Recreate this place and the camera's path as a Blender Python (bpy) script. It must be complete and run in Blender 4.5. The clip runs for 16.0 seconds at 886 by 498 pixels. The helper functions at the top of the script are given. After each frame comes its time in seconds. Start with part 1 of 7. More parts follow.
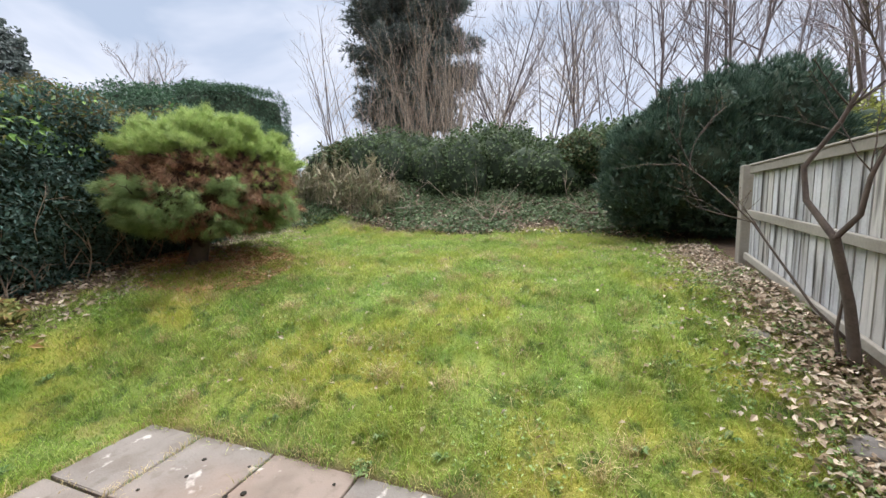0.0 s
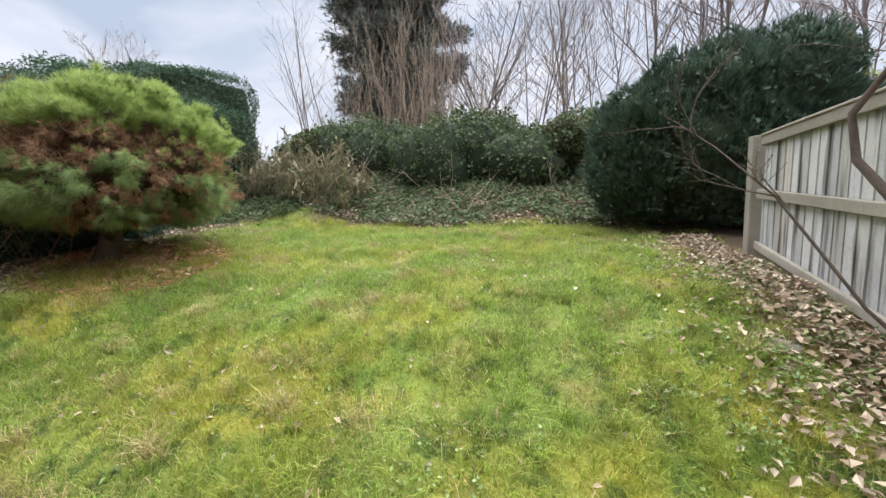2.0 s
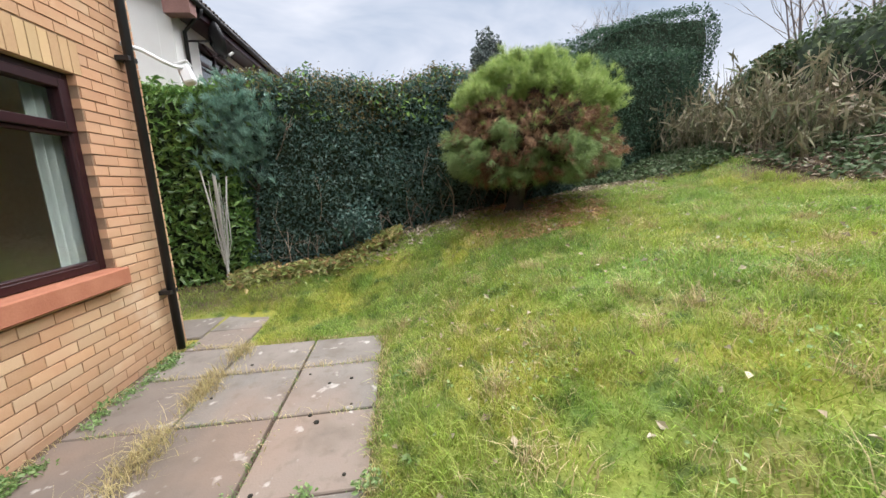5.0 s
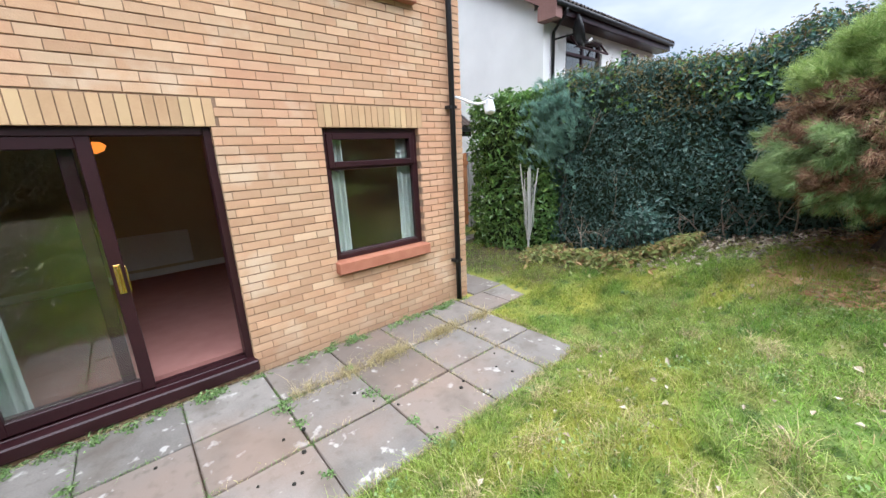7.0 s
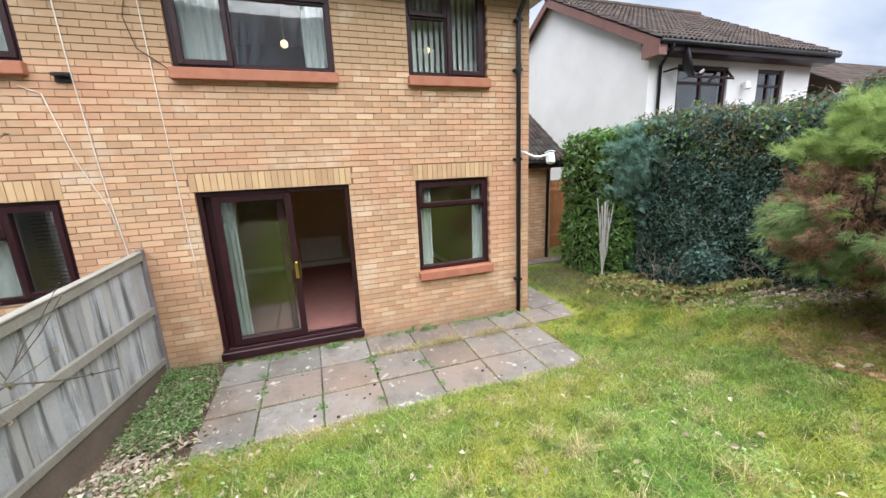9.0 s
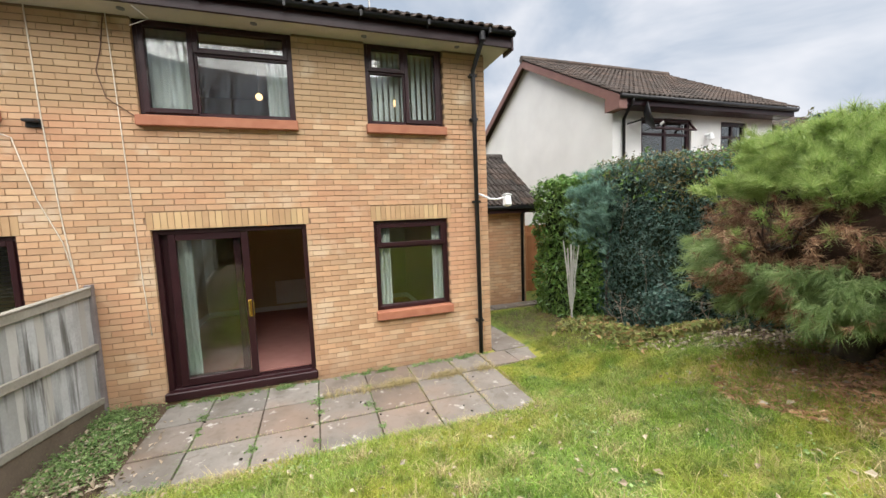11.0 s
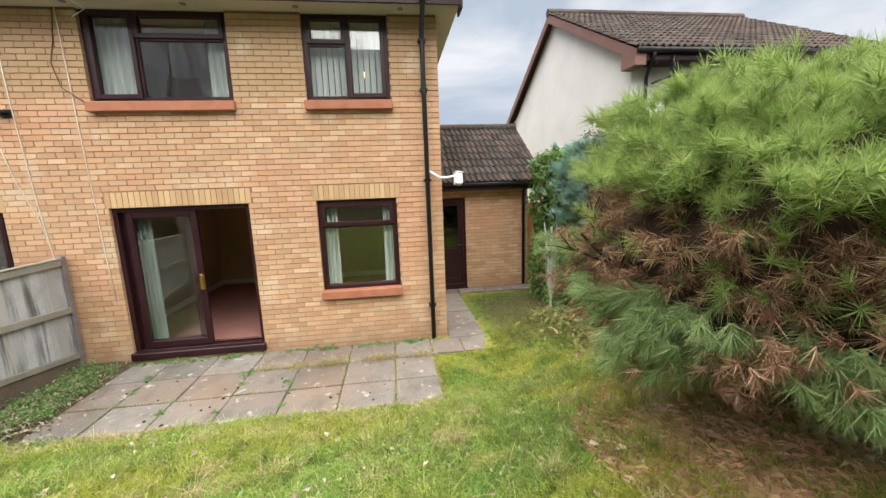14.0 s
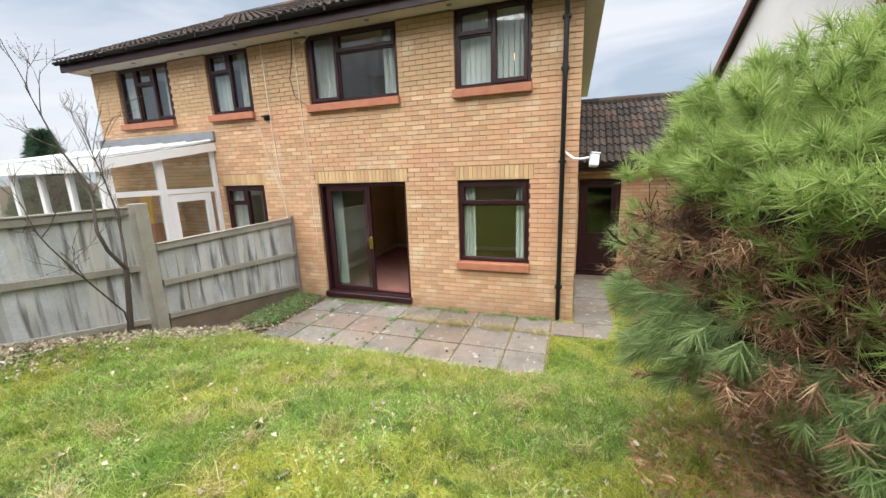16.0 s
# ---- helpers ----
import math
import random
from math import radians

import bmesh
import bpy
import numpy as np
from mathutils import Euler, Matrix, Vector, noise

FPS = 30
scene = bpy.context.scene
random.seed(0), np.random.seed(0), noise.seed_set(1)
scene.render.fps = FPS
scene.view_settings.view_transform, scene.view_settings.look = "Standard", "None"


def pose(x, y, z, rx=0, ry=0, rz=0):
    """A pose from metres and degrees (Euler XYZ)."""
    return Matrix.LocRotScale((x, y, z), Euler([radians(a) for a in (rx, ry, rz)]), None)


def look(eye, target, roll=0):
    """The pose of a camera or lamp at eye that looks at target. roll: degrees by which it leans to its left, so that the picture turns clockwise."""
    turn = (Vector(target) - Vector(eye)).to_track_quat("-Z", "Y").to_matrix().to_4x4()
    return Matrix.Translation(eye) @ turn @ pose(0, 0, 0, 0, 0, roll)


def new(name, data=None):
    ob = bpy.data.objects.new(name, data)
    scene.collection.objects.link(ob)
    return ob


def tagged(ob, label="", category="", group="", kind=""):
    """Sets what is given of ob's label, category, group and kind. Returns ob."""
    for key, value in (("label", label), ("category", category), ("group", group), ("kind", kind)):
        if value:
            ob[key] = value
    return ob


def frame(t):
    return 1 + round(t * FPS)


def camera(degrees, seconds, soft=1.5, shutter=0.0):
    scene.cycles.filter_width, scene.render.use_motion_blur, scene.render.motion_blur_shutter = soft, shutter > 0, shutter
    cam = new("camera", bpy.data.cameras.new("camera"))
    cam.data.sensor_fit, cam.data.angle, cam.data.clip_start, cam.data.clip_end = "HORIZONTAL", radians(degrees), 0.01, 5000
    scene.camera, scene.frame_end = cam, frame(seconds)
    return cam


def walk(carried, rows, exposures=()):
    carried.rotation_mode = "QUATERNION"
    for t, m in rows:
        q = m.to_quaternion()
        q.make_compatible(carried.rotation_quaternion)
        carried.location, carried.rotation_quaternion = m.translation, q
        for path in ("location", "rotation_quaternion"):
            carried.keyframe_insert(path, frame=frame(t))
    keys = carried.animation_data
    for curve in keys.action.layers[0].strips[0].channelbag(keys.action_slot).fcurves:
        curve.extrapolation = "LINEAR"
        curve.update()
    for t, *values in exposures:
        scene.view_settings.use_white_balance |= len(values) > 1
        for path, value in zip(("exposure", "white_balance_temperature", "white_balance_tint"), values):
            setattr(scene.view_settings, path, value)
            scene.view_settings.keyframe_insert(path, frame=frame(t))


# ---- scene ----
cam = camera(99.8, 16.0)
PATH = [
    (0, (0.012, -0.042, 1.575), (-0.644, 1.837, 1.378), -0.6),
    (0.5, (0.011, 0.102, 1.466), (-0.638, 1.983, 1.264), -0.6),
    (1, (-0.011, 0.347, 1.353), (-0.649, 2.231, 1.147), -0.7),
    (1.5, (0.025, 0.597, 1.354), (-0.601, 2.486, 1.15), -0.7),
    (2, (0.191, 0.817, 1.41), (-0.443, 2.703, 1.209), -0.9),
    (2.5, (0.344, 0.997, 1.463), (-0.374, 2.853, 1.264), -0.9),
    (3, (0.465, 1.21, 1.509), (-0.431, 2.987, 1.309), -1.1),
    (3.5, (0.537, 1.404, 1.502), (-0.65, 3.002, 1.304), -1.4),
    (4, (0.531, 1.574, 1.439), (-1.049, 2.785, 1.251), -1.9),
    (4.5, (0.453, 1.778, 1.388), (-1.389, 2.526, 1.172), -2.4),
    (5, (0.365, 2.009, 1.367), (-1.592, 2.222, 1.016), -2.7),
    (5.2, (0.328, 2.125, 1.397), (-1.633, 2.074, 1.006), -2.9),
    (7.3, (0.032, 3.709, 1.962), (-1.049, 2.098, 1.474), -2.8),
    (7.5, (-0.013, 3.866, 1.991), (-0.989, 2.188, 1.511), -2.9),
    (8, (-0.01, 4.296, 2.1), (-0.812, 2.528, 1.622), -2.8),
    (8.5, (-0.056, 4.712, 2.225), (-0.729, 2.891, 1.742), -2.7),
    (9, (-0.036, 5.078, 2.382), (-0.668, 3.23, 1.949), -2.5),
    (9.2, (-0.026, 5.215, 2.444), (-0.654, 3.357, 2.053), -2.3),
    (11.3, (-0.802, 5.404, 2.226), (-1.448, 3.519, 2.056), -2.1),
    (11.5, (-0.916, 5.436, 2.231), (-1.57, 3.553, 2.061), -2.1),
    (12, (-1.268, 5.485, 2.246), (-1.897, 3.594, 2.072), -2.1),
    (12.5, (-1.599, 5.496, 2.24), (-2.181, 3.592, 2.054), -2.0),
    (13, (-1.923, 5.508, 2.231), (-2.43, 3.588, 1.997), -2.0),
    (13.5, (-2.222, 5.522, 2.256), (-2.604, 3.58, 1.969), -2.1),
    (14, (-2.541, 5.51, 2.306), (-2.792, 3.552, 1.987), -2.1),
    (14.5, (-2.788, 5.536, 2.361), (-2.88, 3.568, 2.017), -2.0),
    (15, (-3.006, 5.595, 2.432), (-2.884, 3.633, 2.061), -2.1),
    (15.5, (-3.155, 5.673, 2.422), (-2.791, 3.743, 2.044), -2.1),
    (16, (-3.235, 5.766, 2.37), (-2.583, 3.92, 1.957), -1.9),
]
# stops, kelvin and tint of the film camera's own exposure and white balance
TONE = [
    (0.0, 1.44, 6150, 13), (1.0, 1.46, 6300, 13), (4.0, 1.46, 6350, 12), (5.0, 1.34, 6200, 12), (7.3, 1.48, 5600, 11), (8.0, 1.46, 5650, 11),
    (9.2, 1.42, 6000, 11), (11.3, 1.30, 6500, 10), (13.0, 1.30, 6600, 10), (14.5, 1.38, 6500, 10), (16.0, 1.37, 6350, 9),
]
walk(cam, [(t, look(eye, target, roll)) for t, eye, target, roll in PATH], TONE)

# ---- light ----
world = bpy.data.worlds.new("overcast_sky")
scene.world = world
world.use_nodes = True
wn, wl = world.node_tree.nodes, world.node_tree.links
SUN_ELEV, SUN_ROT = 69.0, 4.0
sky = wn.new("ShaderNodeTexSky")
sky.sky_type = "NISHITA"
sky.sun_disc = False
sky.sun_elevation = radians(SUN_ELEV)
sky.sun_rotation = radians(SUN_ROT)
sky.air_density, sky.dust_density = 1.0, 3.0
coord = wn.new("ShaderNodeTexCoord")
stretch = wn.new("ShaderNodeMapping")
stretch.inputs["Scale"].default_value = (1.0, 1.0, 2.6)
cloud = wn.new("ShaderNodeTexNoise")
cloud.inputs["Scale"].default_value = 1.9
cloud.inputs["Detail"].default_value = 5.0
cloud.inputs["Roughness"].default_value = 0.55
cloud.inputs["Distortion"].default_value = 0.5
ramp = wn.new("ShaderNodeValToRGB")
ramp.color_ramp.elements[0].position, ramp.color_ramp.elements[0].color = 0.38, (3.1, 3.6, 4.3, 1)
ramp.color_ramp.elements[1].position, ramp.color_ramp.elements[1].color = 0.62, (5.5, 5.6, 5.9, 1)
veil = wn.new("ShaderNodeMix")
veil.data_type = "RGBA"
veil.inputs["Factor"].default_value = 0.93
wl.new(coord.outputs["Generated"], stretch.inputs["Vector"])
wl.new(stretch.outputs["Vector"], cloud.inputs["Vector"])
wl.new(cloud.outputs["Fac"], ramp.inputs["Fac"])
wl.new(sky.outputs["Color"], veil.inputs["A"])
wl.new(ramp.outputs["Color"], veil.inputs["B"])
back = wn["Background"]
back.inputs["Strength"].default_value = 0.066
wl.new(veil.outputs["Result"], back.inputs["Color"])
sun = new("sun", bpy.data.lights.new("sun", "SUN"))
sun.data.energy, sun.data.angle, sun.data.color = 3.9, radians(100), (1.0, 0.97, 0.93)
az = radians(SUN_ROT)
sun.matrix_world = look((0, 0, 30), (-30 * math.sin(az), -30 * math.cos(az), 30 - 30 * math.tan(radians(SUN_ELEV))))


# ---- materials ----
def mat(name, c1, c2, scale=8.0, rough=0.8, bump=0.3, fine=60.0, metal=0.0, isl=0.0, c3=None, big=0.7, spec=0.35, coords="Object", dist=0.01):
    """Two-scale noise between colours, optional per-piece variation, bump from the fine grain."""
    m = bpy.data.materials.new(name)
    m.use_nodes = True
    n, l = m.node_tree.nodes, m.node_tree.links
    b = n["Principled BSDF"]
    b.inputs["Roughness"].default_value, b.inputs["Metallic"].default_value = rough, metal
    b.inputs["Specular IOR Level"].default_value = spec
    tc = n.new("ShaderNodeTexCoord")
    a = n.new("ShaderNodeTexNoise")
    a.inputs["Scale"].default_value, a.inputs["Detail"].default_value = scale, 5
    f = n.new("ShaderNodeTexNoise")
    f.inputs["Scale"].default_value, f.inputs["Detail"].default_value = fine, 3
    for q in (a, f):
        l.new(tc.outputs[coords], q.inputs["Vector"])
    mx = n.new("ShaderNodeMix")
    mx.data_type = "RGBA"
    mx.inputs["A"].default_value, mx.inputs["B"].default_value = (*c1, 1), (*c2, 1)
    st = n.new("ShaderNodeMapRange")
    st.inputs["From Min"].default_value, st.inputs["From Max"].default_value = 0.5 - 0.2 / big * 0.7, 0.5 + 0.2 / big * 0.7
    add = n.new("ShaderNodeMath")
    add.operation = "MULTIPLY_ADD"
    add.inputs[1].default_value = 0.35
    l.new(f.outputs["Fac"], add.inputs[0])
    sub = n.new("ShaderNodeMath")
    sub.operation = "MULTIPLY_ADD"
    sub.inputs[1].default_value, sub.inputs[2].default_value = 0.65, 0.0
    l.new(a.outputs["Fac"], sub.inputs[0])
    l.new(sub.outputs[0], add.inputs[2])
    l.new(add.outputs[0], st.inputs["Value"])
    l.new(st.outputs["Result"], mx.inputs["Factor"])
    col = mx.outputs["Result"]
    if isl or c3:
        g = n.new("ShaderNodeNewGeometry")
        oi = n.new("ShaderNodeObjectInfo")
        s = n.new("ShaderNodeMath")
        s.operation = "ADD"
        l.new(g.outputs["Random Per Island"], s.inputs[0])
        l.new(oi.outputs["Random"], s.inputs[1])
        fr = n.new("ShaderNodeMath")
        fr.operation = "FRACT"
        l.new(s.outputs[0], fr.inputs[0])
        if c3:
            m3 = n.new("ShaderNodeMix")
            m3.data_type = "RGBA"
            m3.inputs["B"].default_value = (*c3, 1)
            pw = n.new("ShaderNodeMath")
            pw.operation = "POWER"
            pw.inputs[1].default_value = 2.2
            l.new(fr.outputs[0], pw.inputs[0])
            l.new(pw.outputs[0], m3.inputs["Factor"])
            l.new(col, m3.inputs["A"])
            col = m3.outputs["Result"]
        if isl:
            sc = n.new("ShaderNodeMapRange")
            sc.inputs["To Min"].default_value, sc.inputs["To Max"].default_value = 1 - isl, 1 + isl
            fr2 = n.new("ShaderNodeMath")
            fr2.operation = "MULTIPLY"
            fr2.inputs[1].default_value = 7.31
            l.new(fr.outputs[0], fr2.inputs[0])
            fr3 = n.new("ShaderNodeMath")
            fr3.operation = "FRACT"
            l.new(fr2.outputs[0], fr3.inputs[0])
            l.new(fr3.outputs[0], sc.inputs["Value"])
            hv = n.new("ShaderNodeHueSaturation")
            l.new(sc.outputs["Result"], hv.inputs["Value"])
            l.new(col, hv.inputs["Color"])
            col = hv.outputs["Color"]
    l.new(col, b.inputs["Base Color"])
    if bump:
        bp = n.new("ShaderNodeBump")
        bp.inputs["Strength"].default_value, bp.inputs["Distance"].default_value = bump, dist
        l.new(add.outputs[0], bp.inputs["Height"])
        l.new(bp.outputs["Normal"], b.inputs["Normal"])
    return m


def blend_by(m, mask_socket_maker, colour, key="Base Color"):
    """Lay a second colour over a material's base colour, by the mask that the function builds."""
    n, l = m.node_tree.nodes, m.node_tree.links
    b = n["Principled BSDF"]
    old = b.inputs[key].links[0].from_socket
    mx = n.new("ShaderNodeMix")
    mx.data_type = "RGBA"
    mx.inputs["B"].default_value = (*colour, 1)
    l.new(old, mx.inputs["A"])
    l.new(mask_socket_maker(n, l), mx.inputs["Factor"])
    l.new(mx.outputs["Result"], b.inputs[key])
    return m


def noise_mask(scale, lo, hi, seed=0.0, detail=4.0, gain=1.0):
    def make(n, l):
        geo = n.new("ShaderNodeNewGeometry")
        mp = n.new("ShaderNodeMapping")
        mp.inputs["Location"].default_value = (seed, seed * 1.7, seed * 0.3)
        t = n.new("ShaderNodeTexNoise")
        t.inputs["Scale"].default_value, t.inputs["Detail"].default_value = scale, detail
        r = n.new("ShaderNodeMapRange")
        r.inputs["From Min"].default_value, r.inputs["From Max"].default_value = lo, hi
        r.inputs["To Max"].default_value = gain
        l.new(geo.outputs["Position"], mp.inputs["Vector"])
        l.new(mp.outputs["Vector"], t.inputs["Vector"])
        l.new(t.outputs["Fac"], r.inputs["Value"])
        return r.outputs["Result"]
    return make


def attr_mask(name):
    def make(n, l):
        a = n.new("ShaderNodeAttribute")
        a.attribute_name = name
        return a.outputs["Fac"]
    return make


def height_mask(lo, hi):
    def make(n, l):
        geo = n.new("ShaderNodeNewGeometry")
        sp = n.new("ShaderNodeSeparateXYZ")
        r = n.new("ShaderNodeMapRange")
        r.inputs["From Min"].default_value, r.inputs["From Max"].default_value = lo, hi
        l.new(geo.outputs["Position"], sp.inputs["Vector"])
        l.new(sp.outputs["Z"], r.inputs["Value"])
        return r.outputs["Result"]
    return make


def glass_mat(name, tint=(0.92, 0.95, 0.93), gloss=0.10):
    m = bpy.data.materials.new(name)
    m.use_nodes = True
    n, l = m.node_tree.nodes, m.node_tree.links
    n.remove(n["Principled BSDF"])
    tr, gl = n.new("ShaderNodeBsdfTransparent"), n.new("ShaderNodeBsdfGlossy")
    tr.inputs["Color"].default_value = (*tint, 1)
    gl.inputs["Roughness"].default_value = 0.015
    lw = n.new("ShaderNodeLayerWeight")
    lw.inputs["Blend"].default_value = 0.5
    pw = n.new("ShaderNodeMath")
    pw.operation = "POWER"
    pw.inputs[1].default_value = 4.0
    l.new(lw.outputs["Facing"], pw.inputs[0])
    fr = n.new("ShaderNodeMath")
    fr.operation = "MULTIPLY_ADD"
    fr.inputs[1].default_value, fr.inputs[2].default_value = 0.85, gloss
    l.new(pw.outputs[0], fr.inputs[0])
    mx = n.new("ShaderNodeMixShader")
    l.new(fr.outputs[0], mx.inputs[0])
    l.new(tr.outputs[0], mx.inputs[1])
    l.new(gl.outputs[0], mx.inputs[2])
    l.new(mx.outputs[0], n["Material Output"].inputs["Surface"])
    return m


def glow_mat(name, colour, strength):
    m = bpy.data.materials.new(name)
    m.use_nodes = True
    b = m.node_tree.nodes["Principled BSDF"]
    b.inputs["Base Color"].default_value = (*colour, 1)
    b.inputs["Emission Color"].default_value = (*colour, 1)
    b.inputs["Emission Strength"].default_value = strength
    return m


def leaf_mat(name, c1, c2, c3=None, rough=0.5, isl=0.35, spec=0.4, translucent=0.25, scale=1.2):
    m = mat(name, c1, c2, scale=scale, rough=rough, bump=0, isl=isl, c3=c3, spec=spec, fine=9)
    n, l = m.node_tree.nodes, m.node_tree.links
    b, out = n["Principled BSDF"], n["Material Output"]
    t = n.new("ShaderNodeBsdfTranslucent")
    l.new(b.inputs["Base Color"].links[0].from_socket, t.inputs["Color"])
    mx = n.new("ShaderNodeMixShader")
    mx.inputs[0].default_value = translucent
    l.new(b.outputs[0], mx.inputs[1])
    l.new(t.outputs[0], mx.inputs[2])
    l.new(mx.outputs[0], out.inputs["Surface"])
    return m


def streak(n, l, lo, hi, gain):
    """Upright weather streaks."""
    geo = n.new("ShaderNodeNewGeometry")
    mp = n.new("ShaderNodeMapping")
    mp.inputs["Scale"].default_value = (14.0, 14.0, 1.1)
    t = n.new("ShaderNodeTexNoise")
    t.inputs["Scale"].default_value, t.inputs["Detail"].default_value = 1.0, 5.0
    r = n.new("ShaderNodeMapRange")
    r.inputs["From Min"].default_value, r.inputs["From Max"].default_value, r.inputs["To Max"].default_value = lo, hi, gain
    l.new(geo.outputs["Position"], mp.inputs["Vector"])
    l.new(mp.outputs["Vector"], t.inputs["Vector"])
    l.new(t.outputs["Fac"], r.inputs["Value"])
    return r.outputs["Result"]


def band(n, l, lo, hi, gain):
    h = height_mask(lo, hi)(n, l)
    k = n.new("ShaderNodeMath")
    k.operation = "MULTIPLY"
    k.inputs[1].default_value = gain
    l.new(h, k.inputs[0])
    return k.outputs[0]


M = {}
M["brick"] = mat("buff_brick", (0.46, 0.265, 0.145), (0.54, 0.345, 0.205), scale=9, fine=95, rough=0.9, bump=0.6, isl=0.12, c3=(0.57, 0.40, 0.25), big=0.5)
blend_by(M["brick"], noise_mask(0.9, 0.52, 0.68, 3.0, gain=0.5), (0.54, 0.27, 0.16))
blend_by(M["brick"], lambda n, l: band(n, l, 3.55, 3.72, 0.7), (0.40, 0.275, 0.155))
blend_by(M["brick"], noise_mask(2.2, 0.60, 0.72, 9.0, gain=0.4), (0.66, 0.56, 0.42))
blend_by(M["brick"], lambda n, l: band(n, l, 0.38, -0.05, 0.45), (0.27, 0.155, 0.10))
M["soldier"] = mat("soldier_brick", (0.46, 0.285, 0.15), (0.53, 0.35, 0.195), scale=6, fine=70, rough=0.9, bump=0.4, isl=0.10, c3=(0.55, 0.39, 0.21))
M["mortar"] = mat("mortar", (0.22, 0.14, 0.088), (0.31, 0.205, 0.135), scale=6, fine=120, rough=0.95, bump=0.6)
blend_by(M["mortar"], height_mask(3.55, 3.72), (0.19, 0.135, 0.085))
M["sill"] = mat("terracotta_sill", (0.31, 0.115, 0.065), (0.40, 0.17, 0.10), scale=7, fine=80, rough=0.75, bump=0.3, isl=0.18)
M["upvc"] = mat("rosewood_frame", (0.020, 0.006, 0.008), (0.034, 0.010, 0.012), scale=4, fine=40, rough=0.38, bump=0.05, spec=0.35)
# also colours the sheets that stand for unlit rooms behind glass
M["black"] = mat("black_plastic_and_dark_room", (0.010, 0.010, 0.012), (0.022, 0.021, 0.022), scale=5, fine=50, rough=0.4, bump=0.05)
M["soffit"] = mat("soffit_board", (0.50, 0.47, 0.40), (0.60, 0.56, 0.48), scale=3, fine=30, rough=0.7, bump=0.1)
M["tile"] = mat("roof_tile", (0.036, 0.031, 0.028), (0.070, 0.061, 0.055), scale=3, fine=60, rough=0.92, bump=0.5, isl=0.3, c3=(0.085, 0.058, 0.046), spec=0.2)
M["tile2"] = mat("brown_roof_tile", (0.050, 0.041, 0.036), (0.084, 0.070, 0.061), scale=2, fine=50, rough=0.92, bump=0.4, isl=0.25, c3=(0.095, 0.068, 0.055), spec=0.2)
M["render"] = mat("white_render", (0.70, 0.69, 0.67), (0.80, 0.79, 0.77), scale=1.5, fine=90, rough=0.95, bump=0.35)
M["bargeboard"] = mat("brown_bargeboard", (0.17, 0.085, 0.07), (0.24, 0.13, 0.11), scale=3, fine=30, rough=0.6, bump=0.1)
M["slab"] = mat("concrete_slab", (0.155, 0.141, 0.126), (0.255, 0.236, 0.211), scale=3.5, fine=90, rough=0.92, bump=0.5, isl=0.18, c3=(0.185, 0.148, 0.122))
blend_by(M["slab"], noise_mask(9.0, 0.64, 0.70, 5.0, detail=3.0, gain=0.85), (0.46, 0.44, 0.40))
blend_by(M["slab"], noise_mask(2.6, 0.52, 0.70, 1.0, gain=0.7), (0.12, 0.098, 0.075))
blend_by(M["slab"], noise_mask(14.0, 0.55, 0.72, 4.0, gain=0.5), (0.11, 0.095, 0.075))
blend_by(M["slab"], noise_mask(1.1, 0.50, 0.68, 6.0, gain=0.5), (0.25, 0.175, 0.13))
M["wood"] = mat("weathered_fence_board", (0.333, 0.345, 0.351), (0.552, 0.569, 0.575), scale=3.0, fine=45, rough=0.9, bump=0.5, isl=0.2, c3=(0.414, 0.402, 0.368))
blend_by(M["wood"], lambda n, l: streak(n, l, 0.52, 0.66, 0.85), (0.10, 0.095, 0.085))
M["wood_rail"] = mat("weathered_rail", (0.215, 0.20, 0.165), (0.35, 0.33, 0.285), scale=3.0, fine=40, rough=0.9, bump=0.5, isl=0.12)
M["gravel_board"] = mat("gravel_board", (0.104, 0.080, 0.060), (0.176, 0.136, 0.104), scale=3, fine=50, rough=0.95, bump=0.5)
M["gate"] = mat("orange_gate_wood", (0.33, 0.13, 0.05), (0.42, 0.19, 0.08), scale=3, fine=50, rough=0.7, bump=0.3, isl=0.18)
M["bark"] = mat("bark", (0.055, 0.044, 0.038), (0.12, 0.098, 0.082), scale=9, fine=70, rough=0.95, bump=0.8)
M["bark_grey"] = mat("grey_bark", (0.143, 0.124, 0.124), (0.260, 0.227, 0.221), scale=4, fine=30, rough=0.95, bump=0.5)
M["twig_tan"] = mat("tan_twig", (0.245, 0.190, 0.145), (0.42, 0.345, 0.27), scale=2, fine=20, rough=0.9, bump=0.2, isl=0.25)
M["twig_grey"] = mat("grey_twig", (0.168, 0.140, 0.140), (0.294, 0.252, 0.245), scale=2, fine=20, rough=0.9, bump=0.2, isl=0.25)
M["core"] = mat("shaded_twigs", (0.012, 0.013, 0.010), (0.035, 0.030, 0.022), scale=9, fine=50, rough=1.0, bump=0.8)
# near-black brown: shade inside the pine set in the colour; limbs use it too
M["core_brown"] = mat("pine_limb_and_inner_shade", (0.022, 0.012, 0.009), (0.055, 0.028, 0.018), scale=9, fine=50, rough=1.0, bump=0.8)
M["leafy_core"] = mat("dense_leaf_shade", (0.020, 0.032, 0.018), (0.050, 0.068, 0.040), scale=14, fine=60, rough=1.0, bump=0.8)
M["laurel"] = leaf_mat("laurel_leaf", (0.066, 0.140, 0.037), (0.122, 0.244, 0.056), (0.225, 0.356, 0.085), rough=0.3, spec=0.5)
M["hedge"] = leaf_mat("blue_green_leaf", (0.034, 0.082, 0.066), (0.072, 0.145, 0.118), (0.150, 0.225, 0.185), rough=0.4)
